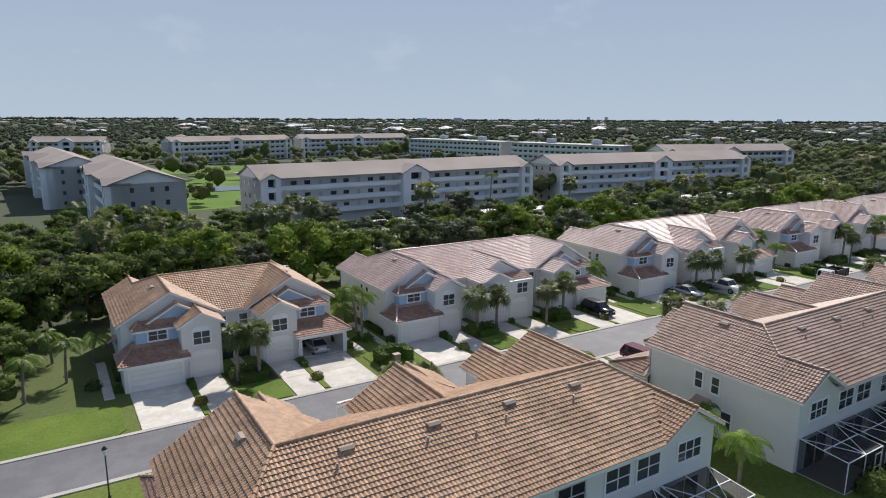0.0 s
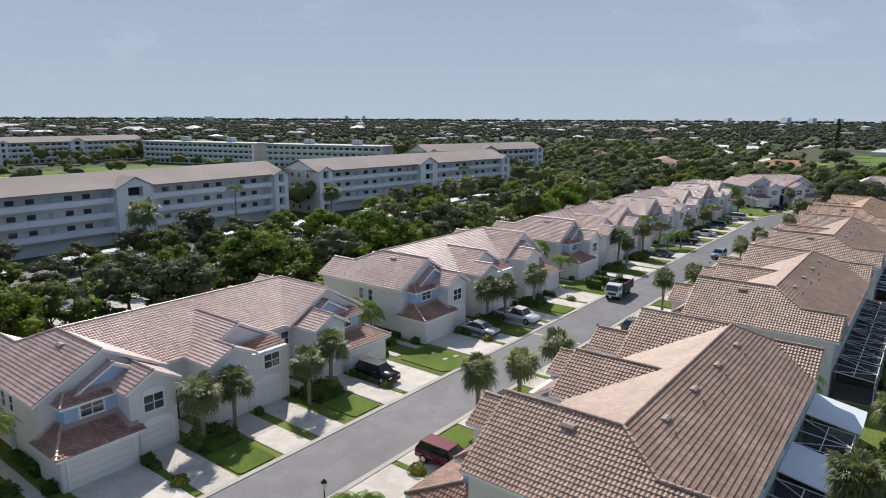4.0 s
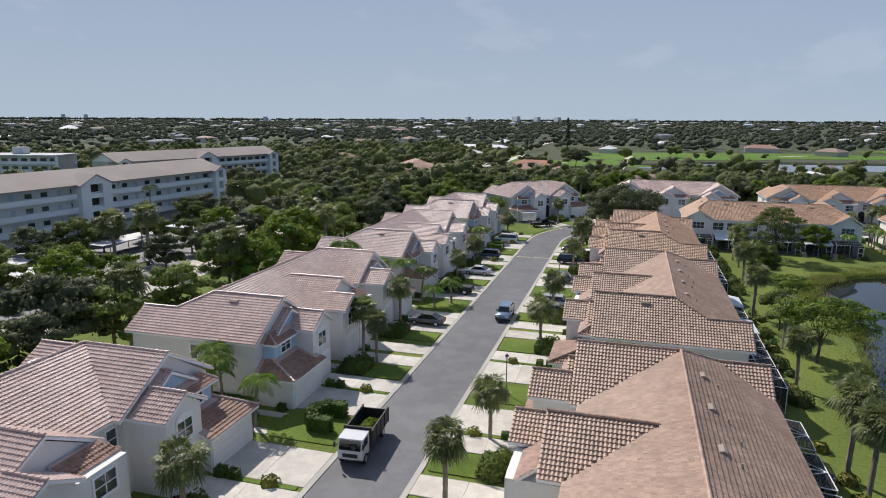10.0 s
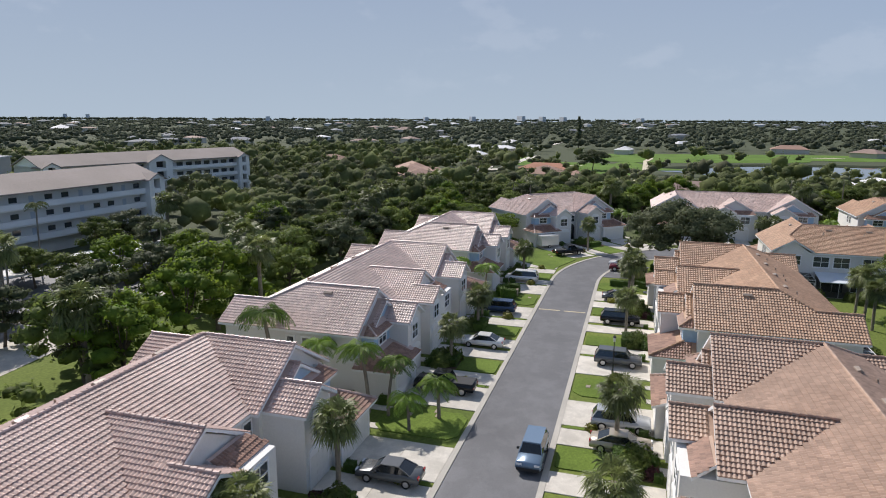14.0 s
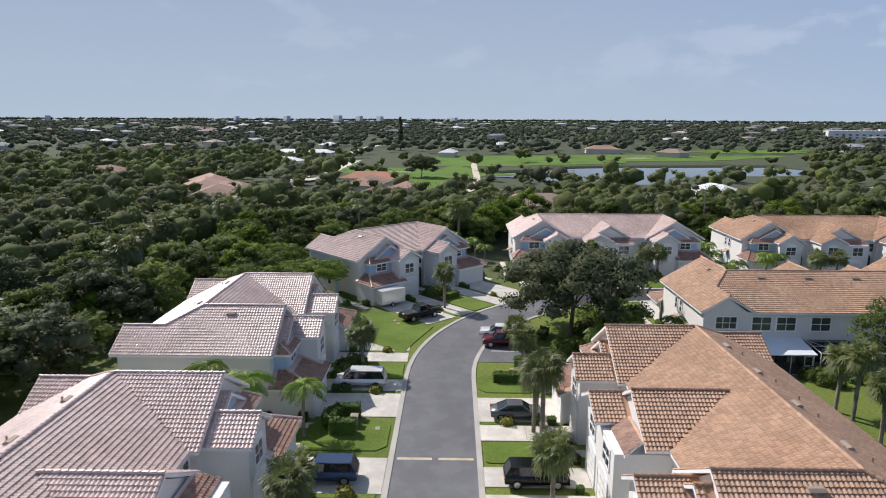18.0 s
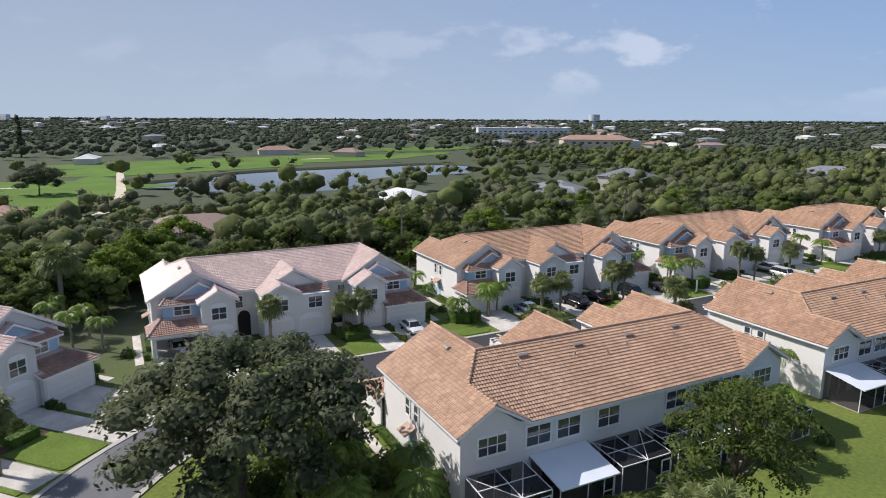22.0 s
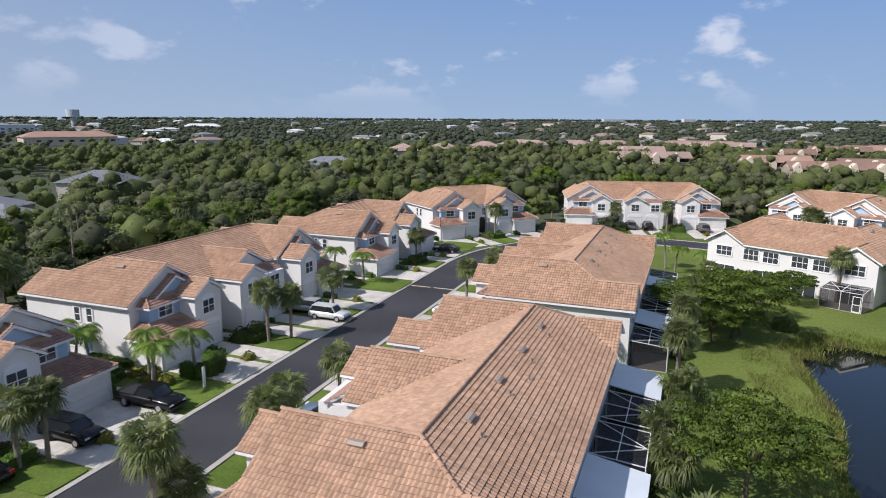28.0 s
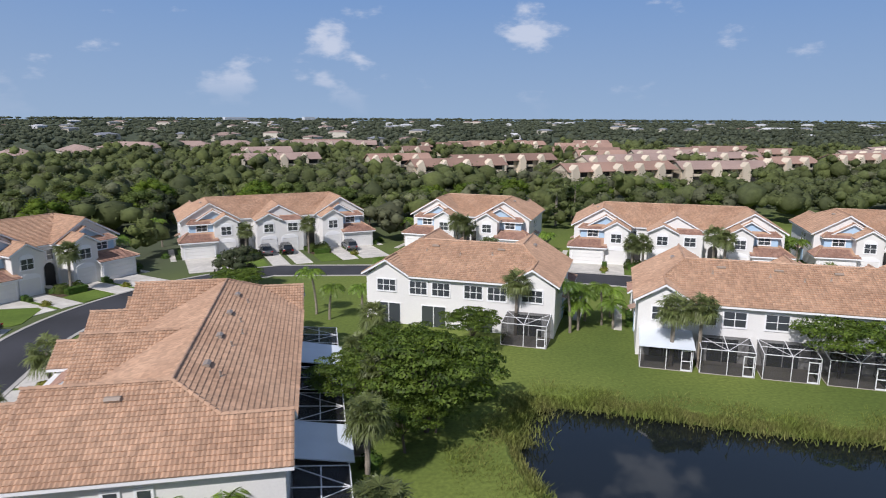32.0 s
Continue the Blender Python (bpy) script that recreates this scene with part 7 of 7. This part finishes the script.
for i, (x, y, rx, ry, t) in enumerate(((44, 246, 26, 9, -12), (97, 364, 40, 9, -20))):
    blob(x, y, rx, ry, t, 0.23, WATER, "golf_pool", "still pond water among the fairways", "water", i + 80)


# road, open lawns and a sandy cart path beyond the woods
tagged(new("far_road", recalc(ribbon(Geo(), [Vector(p) for p in ((307.8, 125.3), (339.4, 117.0), (392.5, 116.2), (456.5, 124.0), (521.0, 128.6), (629.4, 127.1), (805.0, 124.8))], -4.5, 4.5, 0.27).mesh("far_road", CONCRETE))), "pale road between far houses", "road", kind="structure")
tagged(new("far_side_road", recalc(ribbon(Geo(), [Vector(p) for p in ((408.4, 114.2), (425.5, 110.0), (476.6, 111.3), (542.4, 110.6))], -2.5, 2.5, 0.26).mesh("far_side_road", CONCRETE))), "pale side road between far lawns", "road", kind="structure")
tagged(new("cart_path", recalc(ribbon(Geo(), [Vector(p) for p in ((540.7, 36.2), (508.5, 39.4), (434.7, 40.3), (382.7, 42.4), (359.8, 50.7))], -1.6, 1.6, 0.28).mesh("cart_path", SAND))), "sandy cart path beside a golf lawn", "path", kind="structure")
CLEAR = [(434.1, 50.8, 66, 11), (493.8, 112.5, 46, 8), (360.6, 121.3, 22, 7), (404.0, 66.0, 36, 9), (378.0, 86.0, 13, 14), (497.8, 29.8, 50, 9), (467.2, 127.3, 90, 7), (350.0, 120.2, 40, 6), (122, 99, 10, 6), (141, 99, 8, 5.5), (161, 97, 8, 5)]
for i, (x, y, rx, ry) in enumerate(CLEAR[:4]):
    blob(x, y, rx, ry, 0, 0.20 + 0.01 * i, FAIRWAY, "far_lawn", "wide bright green lawn among far houses", "lawn", i + 60)

# ---- trees: where they may stand ----
RECTS = []
for units, x, y, turn, key in HOUSES:
    L = 33.8 if units == 6 else 23.0
    RECTS.append((pose(x, y, 0, 0, 0, turn).inverted(), -3.4, L + 3.4, -9.0, 25.0))
for x0, y0, x1, y1, d, s, f, fl in BLOCKS:
    L = math.hypot(x1 - x0, y1 - y0)
    RECTS.append((pose(x0, y0, 0, 0, 0, math.degrees(math.atan2(y1 - y0, x1 - x0))).inverted(), -3, L + 3, -9, d + 4))
PONDS = [[Vector(p) for p in q] for q in (LAKE, GOLF_POND, GOLF_POND_2)]


def in_poly(x, y, ring):
    odd = False
    k = len(ring)
    for i in range(k):
        a, b = ring[i], ring[(i + 1) % k]
        if (a.y > y) != (b.y > y) and x < (b.x - a.x) * (y - a.y) / (b.y - a.y) + a.x:
            odd = not odd
    return odd


def near_line(x, y, line, r):
    p = Vector((x, y))
    for a, b in zip(line, line[1:]):
        d = b - a
        if d.length < 0.01:
            continue
        t = max(0.0, min(1.0, (p - a).dot(d) / d.length_squared))
        if (a + d * t - p).length < r:
            return True
    return False


def free(x, y, r=4.0):
    for inv, u0, u1, v0, v1 in RECTS:
        q = inv @ Vector((x, y, 0))
        if u0 < q.x < u1 and v0 < q.y < v1:
            return False
    if near_line(x, y, ROADLINE, 14 if y > -100 else 9) or any(in_poly(x, y, q) for q in PONDS):
        return False
    if any(((x - p) / a) ** 2 + ((y - q) / b) ** 2 < 1 for p, q, a, b in CLEAR):
        return False
    return not any((x - p) ** 2 + (y - q) ** 2 < (s * 0.8) ** 2 for p, q, s in FAR)


# woods close behind the houses, tree by tree
def wood(x0, x1, y0, y1, step, keep=1.0, scale=1.0, tall=0.05):
    y = y0
    while y < y1:
        x = x0
        while x < x1:
            px, py = x + rnd.uniform(-0.42, 0.42) * step, y + rnd.uniform(-0.42, 0.42) * step
            if rnd.random() < keep and free(px, py):
                q = rnd.random()
                if q < tall:
                    plant("tall", TALL_PALM[rnd.randrange(2)], px, py, rnd.uniform(0.85, 1.15), rnd.uniform(0, 360))
                elif q < tall + 0.16:
                    sabal(px, py, None, 1.5)
                else:
                    any_tree(px, py, scale)
            x += step
        y += step


wood(-60, 214, 89.5, 101, 7.0, 0.98, 1.12)
wood(-50, 210, 110, 141, 8.6, 0.72, 0.92)
wood(212, 258, 82, 112, 9.0, 0.95, 1.1)
wood(-70, -8, 62, 90, 8.0, 0.85, 0.95)
wood(262, 292, 44, 78, 8.2, 0.95, 1.0)
wood(266, 292, -112, 44, 8.0, 0.95, 1.0, 0.10)
wood(250, 285, -165, -112, 9.0, 0.95, 1.0)
wood(100, 260, -182, -163, 9.0, 0.95, 1.0)
wood(-64, 36, 106, 128, 7.6, 0.9, 0.95)
wood(-44, 22, 129, 150, 7.4, 0.9, 0.95)
for x, y, k, s in ((-7.0, 74.9, 1, 0.8), (-9.6, 82.1, 2, 0.9), (-4.6, 89.1, 0, 0.95), (-11.0, 75.0, 0, 0.85), (-14.0, 83.0, 2, 0.9), (-15.0, 68.0, 1, 0.85), (-9.0, 66.0, 3, 0.8), (230.3, 82.4, 2, 0.95), (235.5, 87.2, 0, 1.05), (243.9, 85.1, 2, 1.0), (249.6, 80.9, 1, 1.0), (254.3, 89.3, 2, 1.1), (225.6, 89.3, 0, 1.0), (256.4, 74.1, 0, 0.95), (262.5, 67.2, 1, 1.0), (267.0, 57.8, 3, 1.0), (269.4, 50.0, 0, 0.95), (222.5, 81.9, 3, 0.95), (264.4, 54.6, 1, 0.85), (266.2, 45.8, 0, 0.85), (261.6, 79.9, 0, 1.1), (267.9, 71.5, 4, 1.1)):
    plant("tree", TREES[k], x, y, s, rnd.uniform(0, 360))
for x, y, k in ((-1.9, 71.8, 1), (-3.0, 78.4, 0), (-5.4, 68.3, 1), (257.3, 67.2, 1), (260.4, 60.4, 0), (252.2, 74.6, 1), (263.9, 51.5, 1)):
    queen(x, y, k)

# the far town, roofs among the trees
def town(seed, count, roof, wall):
    r6 = random.Random(seed)
    roofs, walls = Geo(), Geo()
    for i in range(count):
        a = radians(r6.uniform(-142, 118))
        d = r6.uniform(560, 2500)
        x, y, t = 125 + d * math.cos(a), d * math.sin(a), r6.uniform(0, 3.14)
        k = d / 1000
        w, b, h = r6.uniform(6, 11) * (1 + 0.3 * k), r6.uniform(4, 6) * (1 + 0.25 * k), r6.uniform(3.8, 5.6) + 1.4 * k
        cx, sx = math.cos(t), math.sin(t)

        def at(u, v, z):
            return (x + u * cx - v * sx, y + u * sx + v * cx, z)
        walls.add([at(*p) for p in ((-w, -b, 0), (w, -b, 0), (w, b, 0), (-w, b, 0), (-w, -b, h), (w, -b, h), (w, b, h), (-w, b, h))], [(0, 1, 5, 4), (1, 2, 6, 5), (2, 3, 7, 6), (3, 0, 4, 7)])
        roofs.add([at(*p) for p in ((-w - 0.5, -b - 0.5, h), (w + 0.5, -b - 0.5, h), (w + 0.5, b + 0.5, h), (-w - 0.5, b + 0.5, h), (-w + b, 0, h + b * 0.3), (w - b, 0, h + b * 0.3))], [(0, 1, 5, 4), (2, 3, 4, 5), (1, 2, 5), (3, 0, 4)])
    e = new("far_town")
    part("walls", walls.mesh("walls", wall), e, kind="stuff")
    part("roofs", roofs.mesh("roofs", roof), e, kind="stuff")
    tagged(e, "far houses among trees towards the horizon", "far town", kind="stuff")


town(41, 80, ROOF_WHITE, ROOF_WHITE)
town(42, 90, TILE_ROSE, WALL_FAR)
town(43, 90, ROOF_GREY, WALL_FAR)

# ---- far woods, as one mass ----
FAR_LEAF = mat("wood_leaf", (0.162, 0.190, 0.064), 0.8, 0.15, var=0.22, scale=13, fine=0.9, island=0.24, col2=(0.098, 0.115, 0.056), leafy=0.4)
PALE_LEAF = mat("pale_wood_leaf", (0.175, 0.185, 0.10), 0.8, 0.15, var=0.2, scale=14, fine=0.9, island=0.30, col2=(0.10, 0.108, 0.065), leafy=0.35)
# leaf green greyed for distance: aerial haze mixed into the base colour
HAZED_LEAF = mat("grey_wood_leaf", (0.112, 0.128, 0.078), 0.85, 0.12, var=0.2, scale=40, fine=0.2, island=0.28, col2=(0.08, 0.092, 0.064), leafy=0.3)


def far_crowns(seed, count, near, far, size, per, lump, lobes, leaf=FAR_LEAF, wide=1.0):
    """Crowns of many leaf sprays, thick near and thin far, where the ground is free."""
    rng = np.random.default_rng(seed)
    r4 = random.Random(seed)
    C, R = [], []
    tries = 0
    while len(C) < count * (lobes + 1) and tries < count * 6:
        tries += 1
        a = radians(r4.uniform(-142, 118))
        d = math.sqrt(r4.uniform(near ** 2, far ** 2))
        x, y = 125 + d * math.cos(a), d * math.sin(a)
        if d < 800 and not free(x, y):
            continue
        if (345 < x < 620 and -170 < y < 110 and r4.random() < (0.86 if x < 420 else 0.95)) or (30 < x < 232 and 168 < y < 385 and r4.random() < 0.94):
            continue
        k = r4.choice((0.72, 0.85, 1.0, 1.0, 1.35)) if d < 460 else 1.0
        h = r4.uniform(5.5, 10.0) * lump * k
        w = r4.uniform(3.2, 5.6) * lump * wide * k
        C.append((x, y, h * 0.55))
        R.append((w * 0.8, w * 0.8, h * 0.40))
        for i in range(lobes):
            b, q, s = r4.uniform(0, 6.28), r4.uniform(0.4, 0.85) * w, r4.uniform(0.34, 0.5) * w
            C.append((x + q * math.cos(b), y + q * math.sin(b), h * r4.uniform(0.42, 0.85)))
            R.append((s, s, s * 0.8))
    C, R = np.array(C), np.array(R)
    v, f, n = leaf_cloud(C, R, len(C) * per, size, rng, shell=0.6, core=0.72, soft=0.9)
    return np_mesh("far_woods", v, f, leaf, normals=n)


tagged(new("near_woods", far_crowns(3, 1250, 155, 270, 0.27, 34, 0.95, 3)), "mixed green woods close behind the houses", "woods", kind="stuff")
tagged(new("pale_woods", far_crowns(13, 800, 155, 330, 0.27, 34, 0.85, 3, PALE_LEAF)), "grey-green feathery trees among the woods", "woods", kind="stuff")
tagged(new("middle_woods", far_crowns(6, 3500, 260, 460, 0.42, 20, 1.0, 2)), "mixed green woods between the houses", "woods", kind="stuff")
tagged(new("far_woods", far_crowns(4, 7500, 450, 1300, 0.95, 9, 0.95, 1, HAZED_LEAF, 1.5)), "woods reaching far out, greyed by haze in the leaf colour", "woods", kind="stuff")
tagged(new("horizon_woods", far_crowns(5, 13000, 1200, 3900, 3.0, 3, 1.05, 0, HAZED_LEAF, 2.9)), "woods along the horizon, greyed by haze in the leaf colour", "woods", kind="stuff")
tagged(new("skyline_woods", far_crowns(7, 2600, 4050, 4420, 6.0, 4, 2.3, 0, HAZED_LEAF, 3.2)), "dark tree line on the horizon, haze put into its colour", "woods", kind="stuff")

# low growth and young trees that fill the belts of wood close by
def understory(seed, boxes, leaf, per=16):
    rng = np.random.default_rng(seed)
    r9 = random.Random(seed)
    C, R = [], []
    for x0, x1, y0, y1, step, tall in boxes:
        for i in range(int((x1 - x0) * (y1 - y0) / step ** 2)):
            x, y = r9.uniform(x0, x1), r9.uniform(y0, y1)
            if not free(x, y):
                continue
            h = r9.uniform(0.55, 1.0) * tall
            w = r9.uniform(2.0, 3.4)
            for k in range(5):
                b, q, s = r9.uniform(0, 6.28), r9.uniform(0.1, 0.9) * w, r9.uniform(0.32, 0.5) * w
                C.append((x + q * math.cos(b), y + q * math.sin(b), h * r9.uniform(0.3, 0.85)))
                R.append((s, s, s * 0.7))
    C, R = np.array(C), np.array(R)
    v, f, n = leaf_cloud(C, R, len(C) * per, 0.30, rng, shell=0.6, core=0.72, soft=0.8)
    return np_mesh("understory", v, f, leaf, normals=n)


BELTS = [(-62, 214, 85.5, 101.5, 5.2, 6.4), (-50, 208, 109, 118, 6.5, 5.2), (-60, 30, 104, 130, 6.5, 5.5), (-30, -6, 64, 90, 6.0, 5.0), (214, 262, 76, 100, 6.0, 6.0), (262, 292, -112, 78, 6.0, 6.0)]
tagged(new("understory", understory(23, BELTS, LEAF)), "dense green undergrowth and young trees behind the houses", "undergrowth", kind="stuff")
tagged(new("bright_understory", understory(24, [(a, b, c, d, e * 1.7, f * 1.12) for a, b, c, d, e, f in BELTS], LEAF_LIGHT)), "bright green young trees behind the houses", "undergrowth", kind="stuff")

# single trees that stand out
for kind, me, x, y, s in (
        ("oak", OAK, 213.2, 36.8, 1.85), ("wide", TREE_WIDE[0], 227.5, 71.5, 1.0), ("wide", TREE_WIDE[1], 238.5, 79.0, 1.1), ("wide", TREE_WIDE[1], 233.5, 69.0, 0.75), ("wide", TREE_WIDE[0], 227.5, 78.5, 1.0), ("wide", TREE_WIDE[0], 196.4, -36.0, 0.98), ("wide", TREE_WIDE[0], 195.8, -73.7, 0.7), ("wide", TREE_WIDE[1], 197.7, -66.3, 0.75), ("wide", TREE_WIDE[0], 191.7, -78.6, 0.62), ("wide", TREE_WIDE[1], 195.0, -68.9, 0.6), ("wide", UPRIGHT, 196.1, 7.7, 1.25), ("wide", TREE_WIDE[1], 195.7, -69.2, 1.3), ("wide", TREE_WIDE[0], 200.9, -72.6, 0.8), ("wide", TREE_WIDE[0], 195.9, -79.5, 0.8), ("wide", TREE_WIDE[1], 188.0, -86.2, 0.75), ("wide", TREE_WIDE[0], 156.2, -72.5, 0.95),
        ("wide", TREE_WIDE[1], 137.8, 14.4, 1.25), ("wide", TREE_WIDE[0], 98.9, 11.9, 1.1), ("wide", TREE_WIDE[0], 178.6, 13.8, 0.7), ("tree", TREES[2], 201.4, 0.1, 0.72), ("wide", TREE_WIDE[0], 213.8, -106.7, 0.75), ("wide", TREE_WIDE[1], 161.3, 12.9, 0.8), ("tree", TREES[0], 178.2, 13.3, 0.75), ("tree", TREES[3], 148.9, 16.0, 0.8), ("tree", TREES[4], 214.2, -114.2, 0.8),
        ("tree", TREES[0], 91.2, 14.4, 0.7), ("tree", TREES[2], 66.0, 14.0, 0.7), ("tree", TREES[3], 209.1, 29.9, 0.6), ("tree", TREES[1], 59.2, 18.1, 0.7), ("tree", TREES[3], 192.2, -22.0, 0.6), ("wide", TREE_WIDE[0], 128.0, -60.0, 0.8), ("wide", TREE_WIDE[1], 108.0, -48.0, 0.8)):
    plant(kind, me, x, y, s, rnd.uniform(0, 360))
for x, y, k in ((129.3, 18.2, 1), (112.1, 18.4, 2), (109.0, 17.9, 2), (100.3, 16.9, 3), (95.2, 18.5, 1), (85.1, 18.0, 1), (78.1, 17.1, 2), (71.2, 18.9, 1), (119.8, 15.1, 3), (141.7, 17.0, 1), (154.2, 18.3, 1), (168.9, 17.5, 2), (186.5, 15.6, 1), (192.7, 15.8, 1), (191.0, 15.2, 2), (199.9, -21.2, 2), (199.2, -22.0, 1), (200.9, -51.4, 1), (201.4, -39.9, 3), (200.8, -35.8, 3), (199.1, -69.5, 1),
                (200.7, -47.3, 3), (200.0, -48.7, 3), (200.7, -62.0, 1), (182.3, -89.5, 2), (170.1, -78.1, 1), (167.5, -77.5, 2), (200.3, -82.0, 3), (197.8, -92.9, 3), (186.2, 43.9, 2), (187.9, 44.4, 1), (227.8, -20.0, 1), (227.6, -21.9, 3), (57.0, 20.3, 1), (48.8, 19.0, 2), (209.8, 44.0, 3)):
    sabal(x, y, k)
for x, y, k in ((175.9, -89.4, 2), (174.4, -90.7, 1), (171.2, -91.4, 2), (172.5, -93.2, 1), (202.4, -99.0, 1), (203.9, -101.5, 2), (208.0, 33.1, 0), (210.4, 30.5, 1), (216.7, 32.6, 1), (219.1, 30.1, 0), (245.1, -4.0, 1), (243.6, -1.6, 0), (242.4, 3.5, 0), (262.6, -75.1, 1), (147.4, 63.5, 2), (148.2, 59.2, 0), (136.0, -66.0, 1), (231.8, -148.6, 2)):
    queen(x, y, k)
plant("conifer", conifer_meshes(83, 27, 3.2), 672.5, 94.0, 1.0, 0)
plant("oak", OAK, 428.1, 65.5, 1.6, 40)


# feather palms in the gaps between the blocks, by the side walls
for x, ys in ((39.0, (38, 34, 29.5, 26)), (79.9, (38, 34.4, 30.6, 26.4)), (119.3, (37, 31.4, 27)), (158.7, (37, 30.4, 26))):
    for y in ys:
        queen(x + rnd.uniform(-0.7, 0.9), y + rnd.uniform(-0.8, 0.8), rnd.randrange(2))
for x, y, k, z in ((148.6, 75.2, 2, 1.45), (147.9, 70.6, 2, 1.0), (147.6, 65.4, 2, 1.08), (145.4, 60.9, 0, 0.9), (108.6, 71.2, 2, 1.15), (106.6, 65.3, 1, 1.1), (28.4, 68.2, 2, 0.95), (27.6, 76.8, 1, 0.95), (29.6, 77.5, 0, 1.0), (67.6, 69.5, 1, 1.1), (68.3, 74.0, 1, 1.0), (39.0, 43.2, 1, 1.05), (187.0, 68.5, 1, 1.2), (187.6, 73.0, 2, 1.05), (186.6, 64.0, 1, 1.1),
                   (244.9, -36.6, 2, 1.0), (251.5, -36.2, 1, 1.0), (256.0, -36.4, 1, 0.95)):
    queen(x, y, k, z)
for x, y in ((251.2, 45.6), (253.9, 48.8), (257.0, 47.1), (259.8, 51.9), (207.5, 33.8), (202.8, 35.6), (199.2, 34.3), (203.6, 26.9), (207.6, 25.5), (204.9, 31.3), (208.6, -14.1), (211.9, -13.7), (215.5, -14.3), (208.0, -54.8), (212.0, -55.2), (215.7, -54.8), (207.5, -94.7), (212.0, -94.6), (202.2, -6.5), (242.4, -10.1)):
    queen(x, y, 1)
for y in (-38.8, -36.4, -34.8, -75.5, -1.5):
    queen(241.5 + (y % 3), y, 1)

# loose planting behind the blocks, between the porches and the water
r8 = random.Random(17)
for units, hx, hy, turn, key in HOUSES:
    if turn in (180, 90):
        m = pose(hx, hy, 0, 0, 0, turn)
        for k in range(9):
            bush(r8.choice(("loose", "loose", "round", "gold")), m, 1.5 + k * 3.7 + r8.uniform(-1.2, 1.2), 22.3 + r8.uniform(-0.3, 1.4), 0, r8.uniform(0.75, 1.15))
for u, v, t in ((208.4, 42.4, -12), (203.4, 43.2, 90), (199.2, 42.4, 60), (198.9, 45.8, 90), (213.0, 40.2, -20)):
    bush("hedge", Matrix(), u, v, t, 1.05)
for u, v in ((252.0, -37.6), (249.8, -37.2), (247.4, -37.4), (245.2, -37.0), (243.2, -36.8)):
    bush("gold", Matrix(), u, v, 0, 1.15)
for x, y, s in ((206.5, 38.5, 1.3), (210.0, 34.0, 1.4), (214.5, 34.5, 1.4), (217.5, 33.5, 1.3), (219.5, 30.0, 1.2), (216.5, 28.5, 1.3), (211.5, 27.0, 1.2), (207.8, 25.0, 1.2), (221.5, 33.0, 1.2), (203.5, 40.2, 1.1), (205.0, 36.2, 1.3), (213.5, 31.5, 1.5), (197.4, -27.4, 1.0), (189.8, -74.8, 1.2), (207.8, 23.2, 1.3), (212.0, 25.8, 1.2), (204.9, 29.4, 1.3), (214.9, 28.5, 1.3), (209.6, 32.5, 1.4), (212.0, 31.0, 1.3), (202.0, 29.8, 1.2), (199.9, 24.6, 1.0), (206.3, 27.8, 1.2), (218.0, 30.6, 1.3), (199.1, 12.8, 1.1), (207.2, 36.6, 1.0)):
    bush("loose", Matrix(), x, y, 0, s)

# ---- reeds and tall grass on the pond's bank ----
def reeds():
    rng = np.random.default_rng(8)
    ring = smooth_ring(LAKE, 10)
    P = []
    k = len(ring)
    for i in range(k):
        p, q = ring[i], ring[(i + 1) % k]
        d = (q - p)
        n = Vector((-d.y, d.x)).normalized()
        dens = 360 if (p.y < -30 or p.x > 150) else 30
        for j in range(int(d.length * dens)):
            o = rng.normal(0, 1.25)
            if (p.x > 180 and -66 < p.y < 0):
                o = rng.uniform(-1.2, 4.6)
            c = p + d * rng.random() + n * -o
            P.append((c.x, c.y))
    P = np.array(P)
    n = len(P)
    h = rng.uniform(0.08, 0.42, n) * (0.7 + 0.5 * np.sin(P[:, 0] * 0.9) * np.sin(P[:, 1] * 0.8))
    a = rng.uniform(0, 2 * math.pi, n)
    w = 0.055
    lean = rng.normal(size=(n, 2)) * 1.0
    z0 = np.full(n, -0.35)
    base = np.column_stack([P, z0])
    dx = np.column_stack([np.cos(a) * w, np.sin(a) * w, np.zeros(n)])
    tip = base + np.column_stack([lean * h[:, None], h + 0.3])
    V = np.stack([base - dx, base + dx, tip + dx * 0.25, tip - dx * 0.25], 1).reshape(-1, 3)
    return np_mesh("reeds", V, np.arange(4 * n).reshape(-1, 4), REED)


tagged(new("reeds", reeds()), "tall yellow-green grass and reeds along the pond's bank", "reeds", kind="stuff")
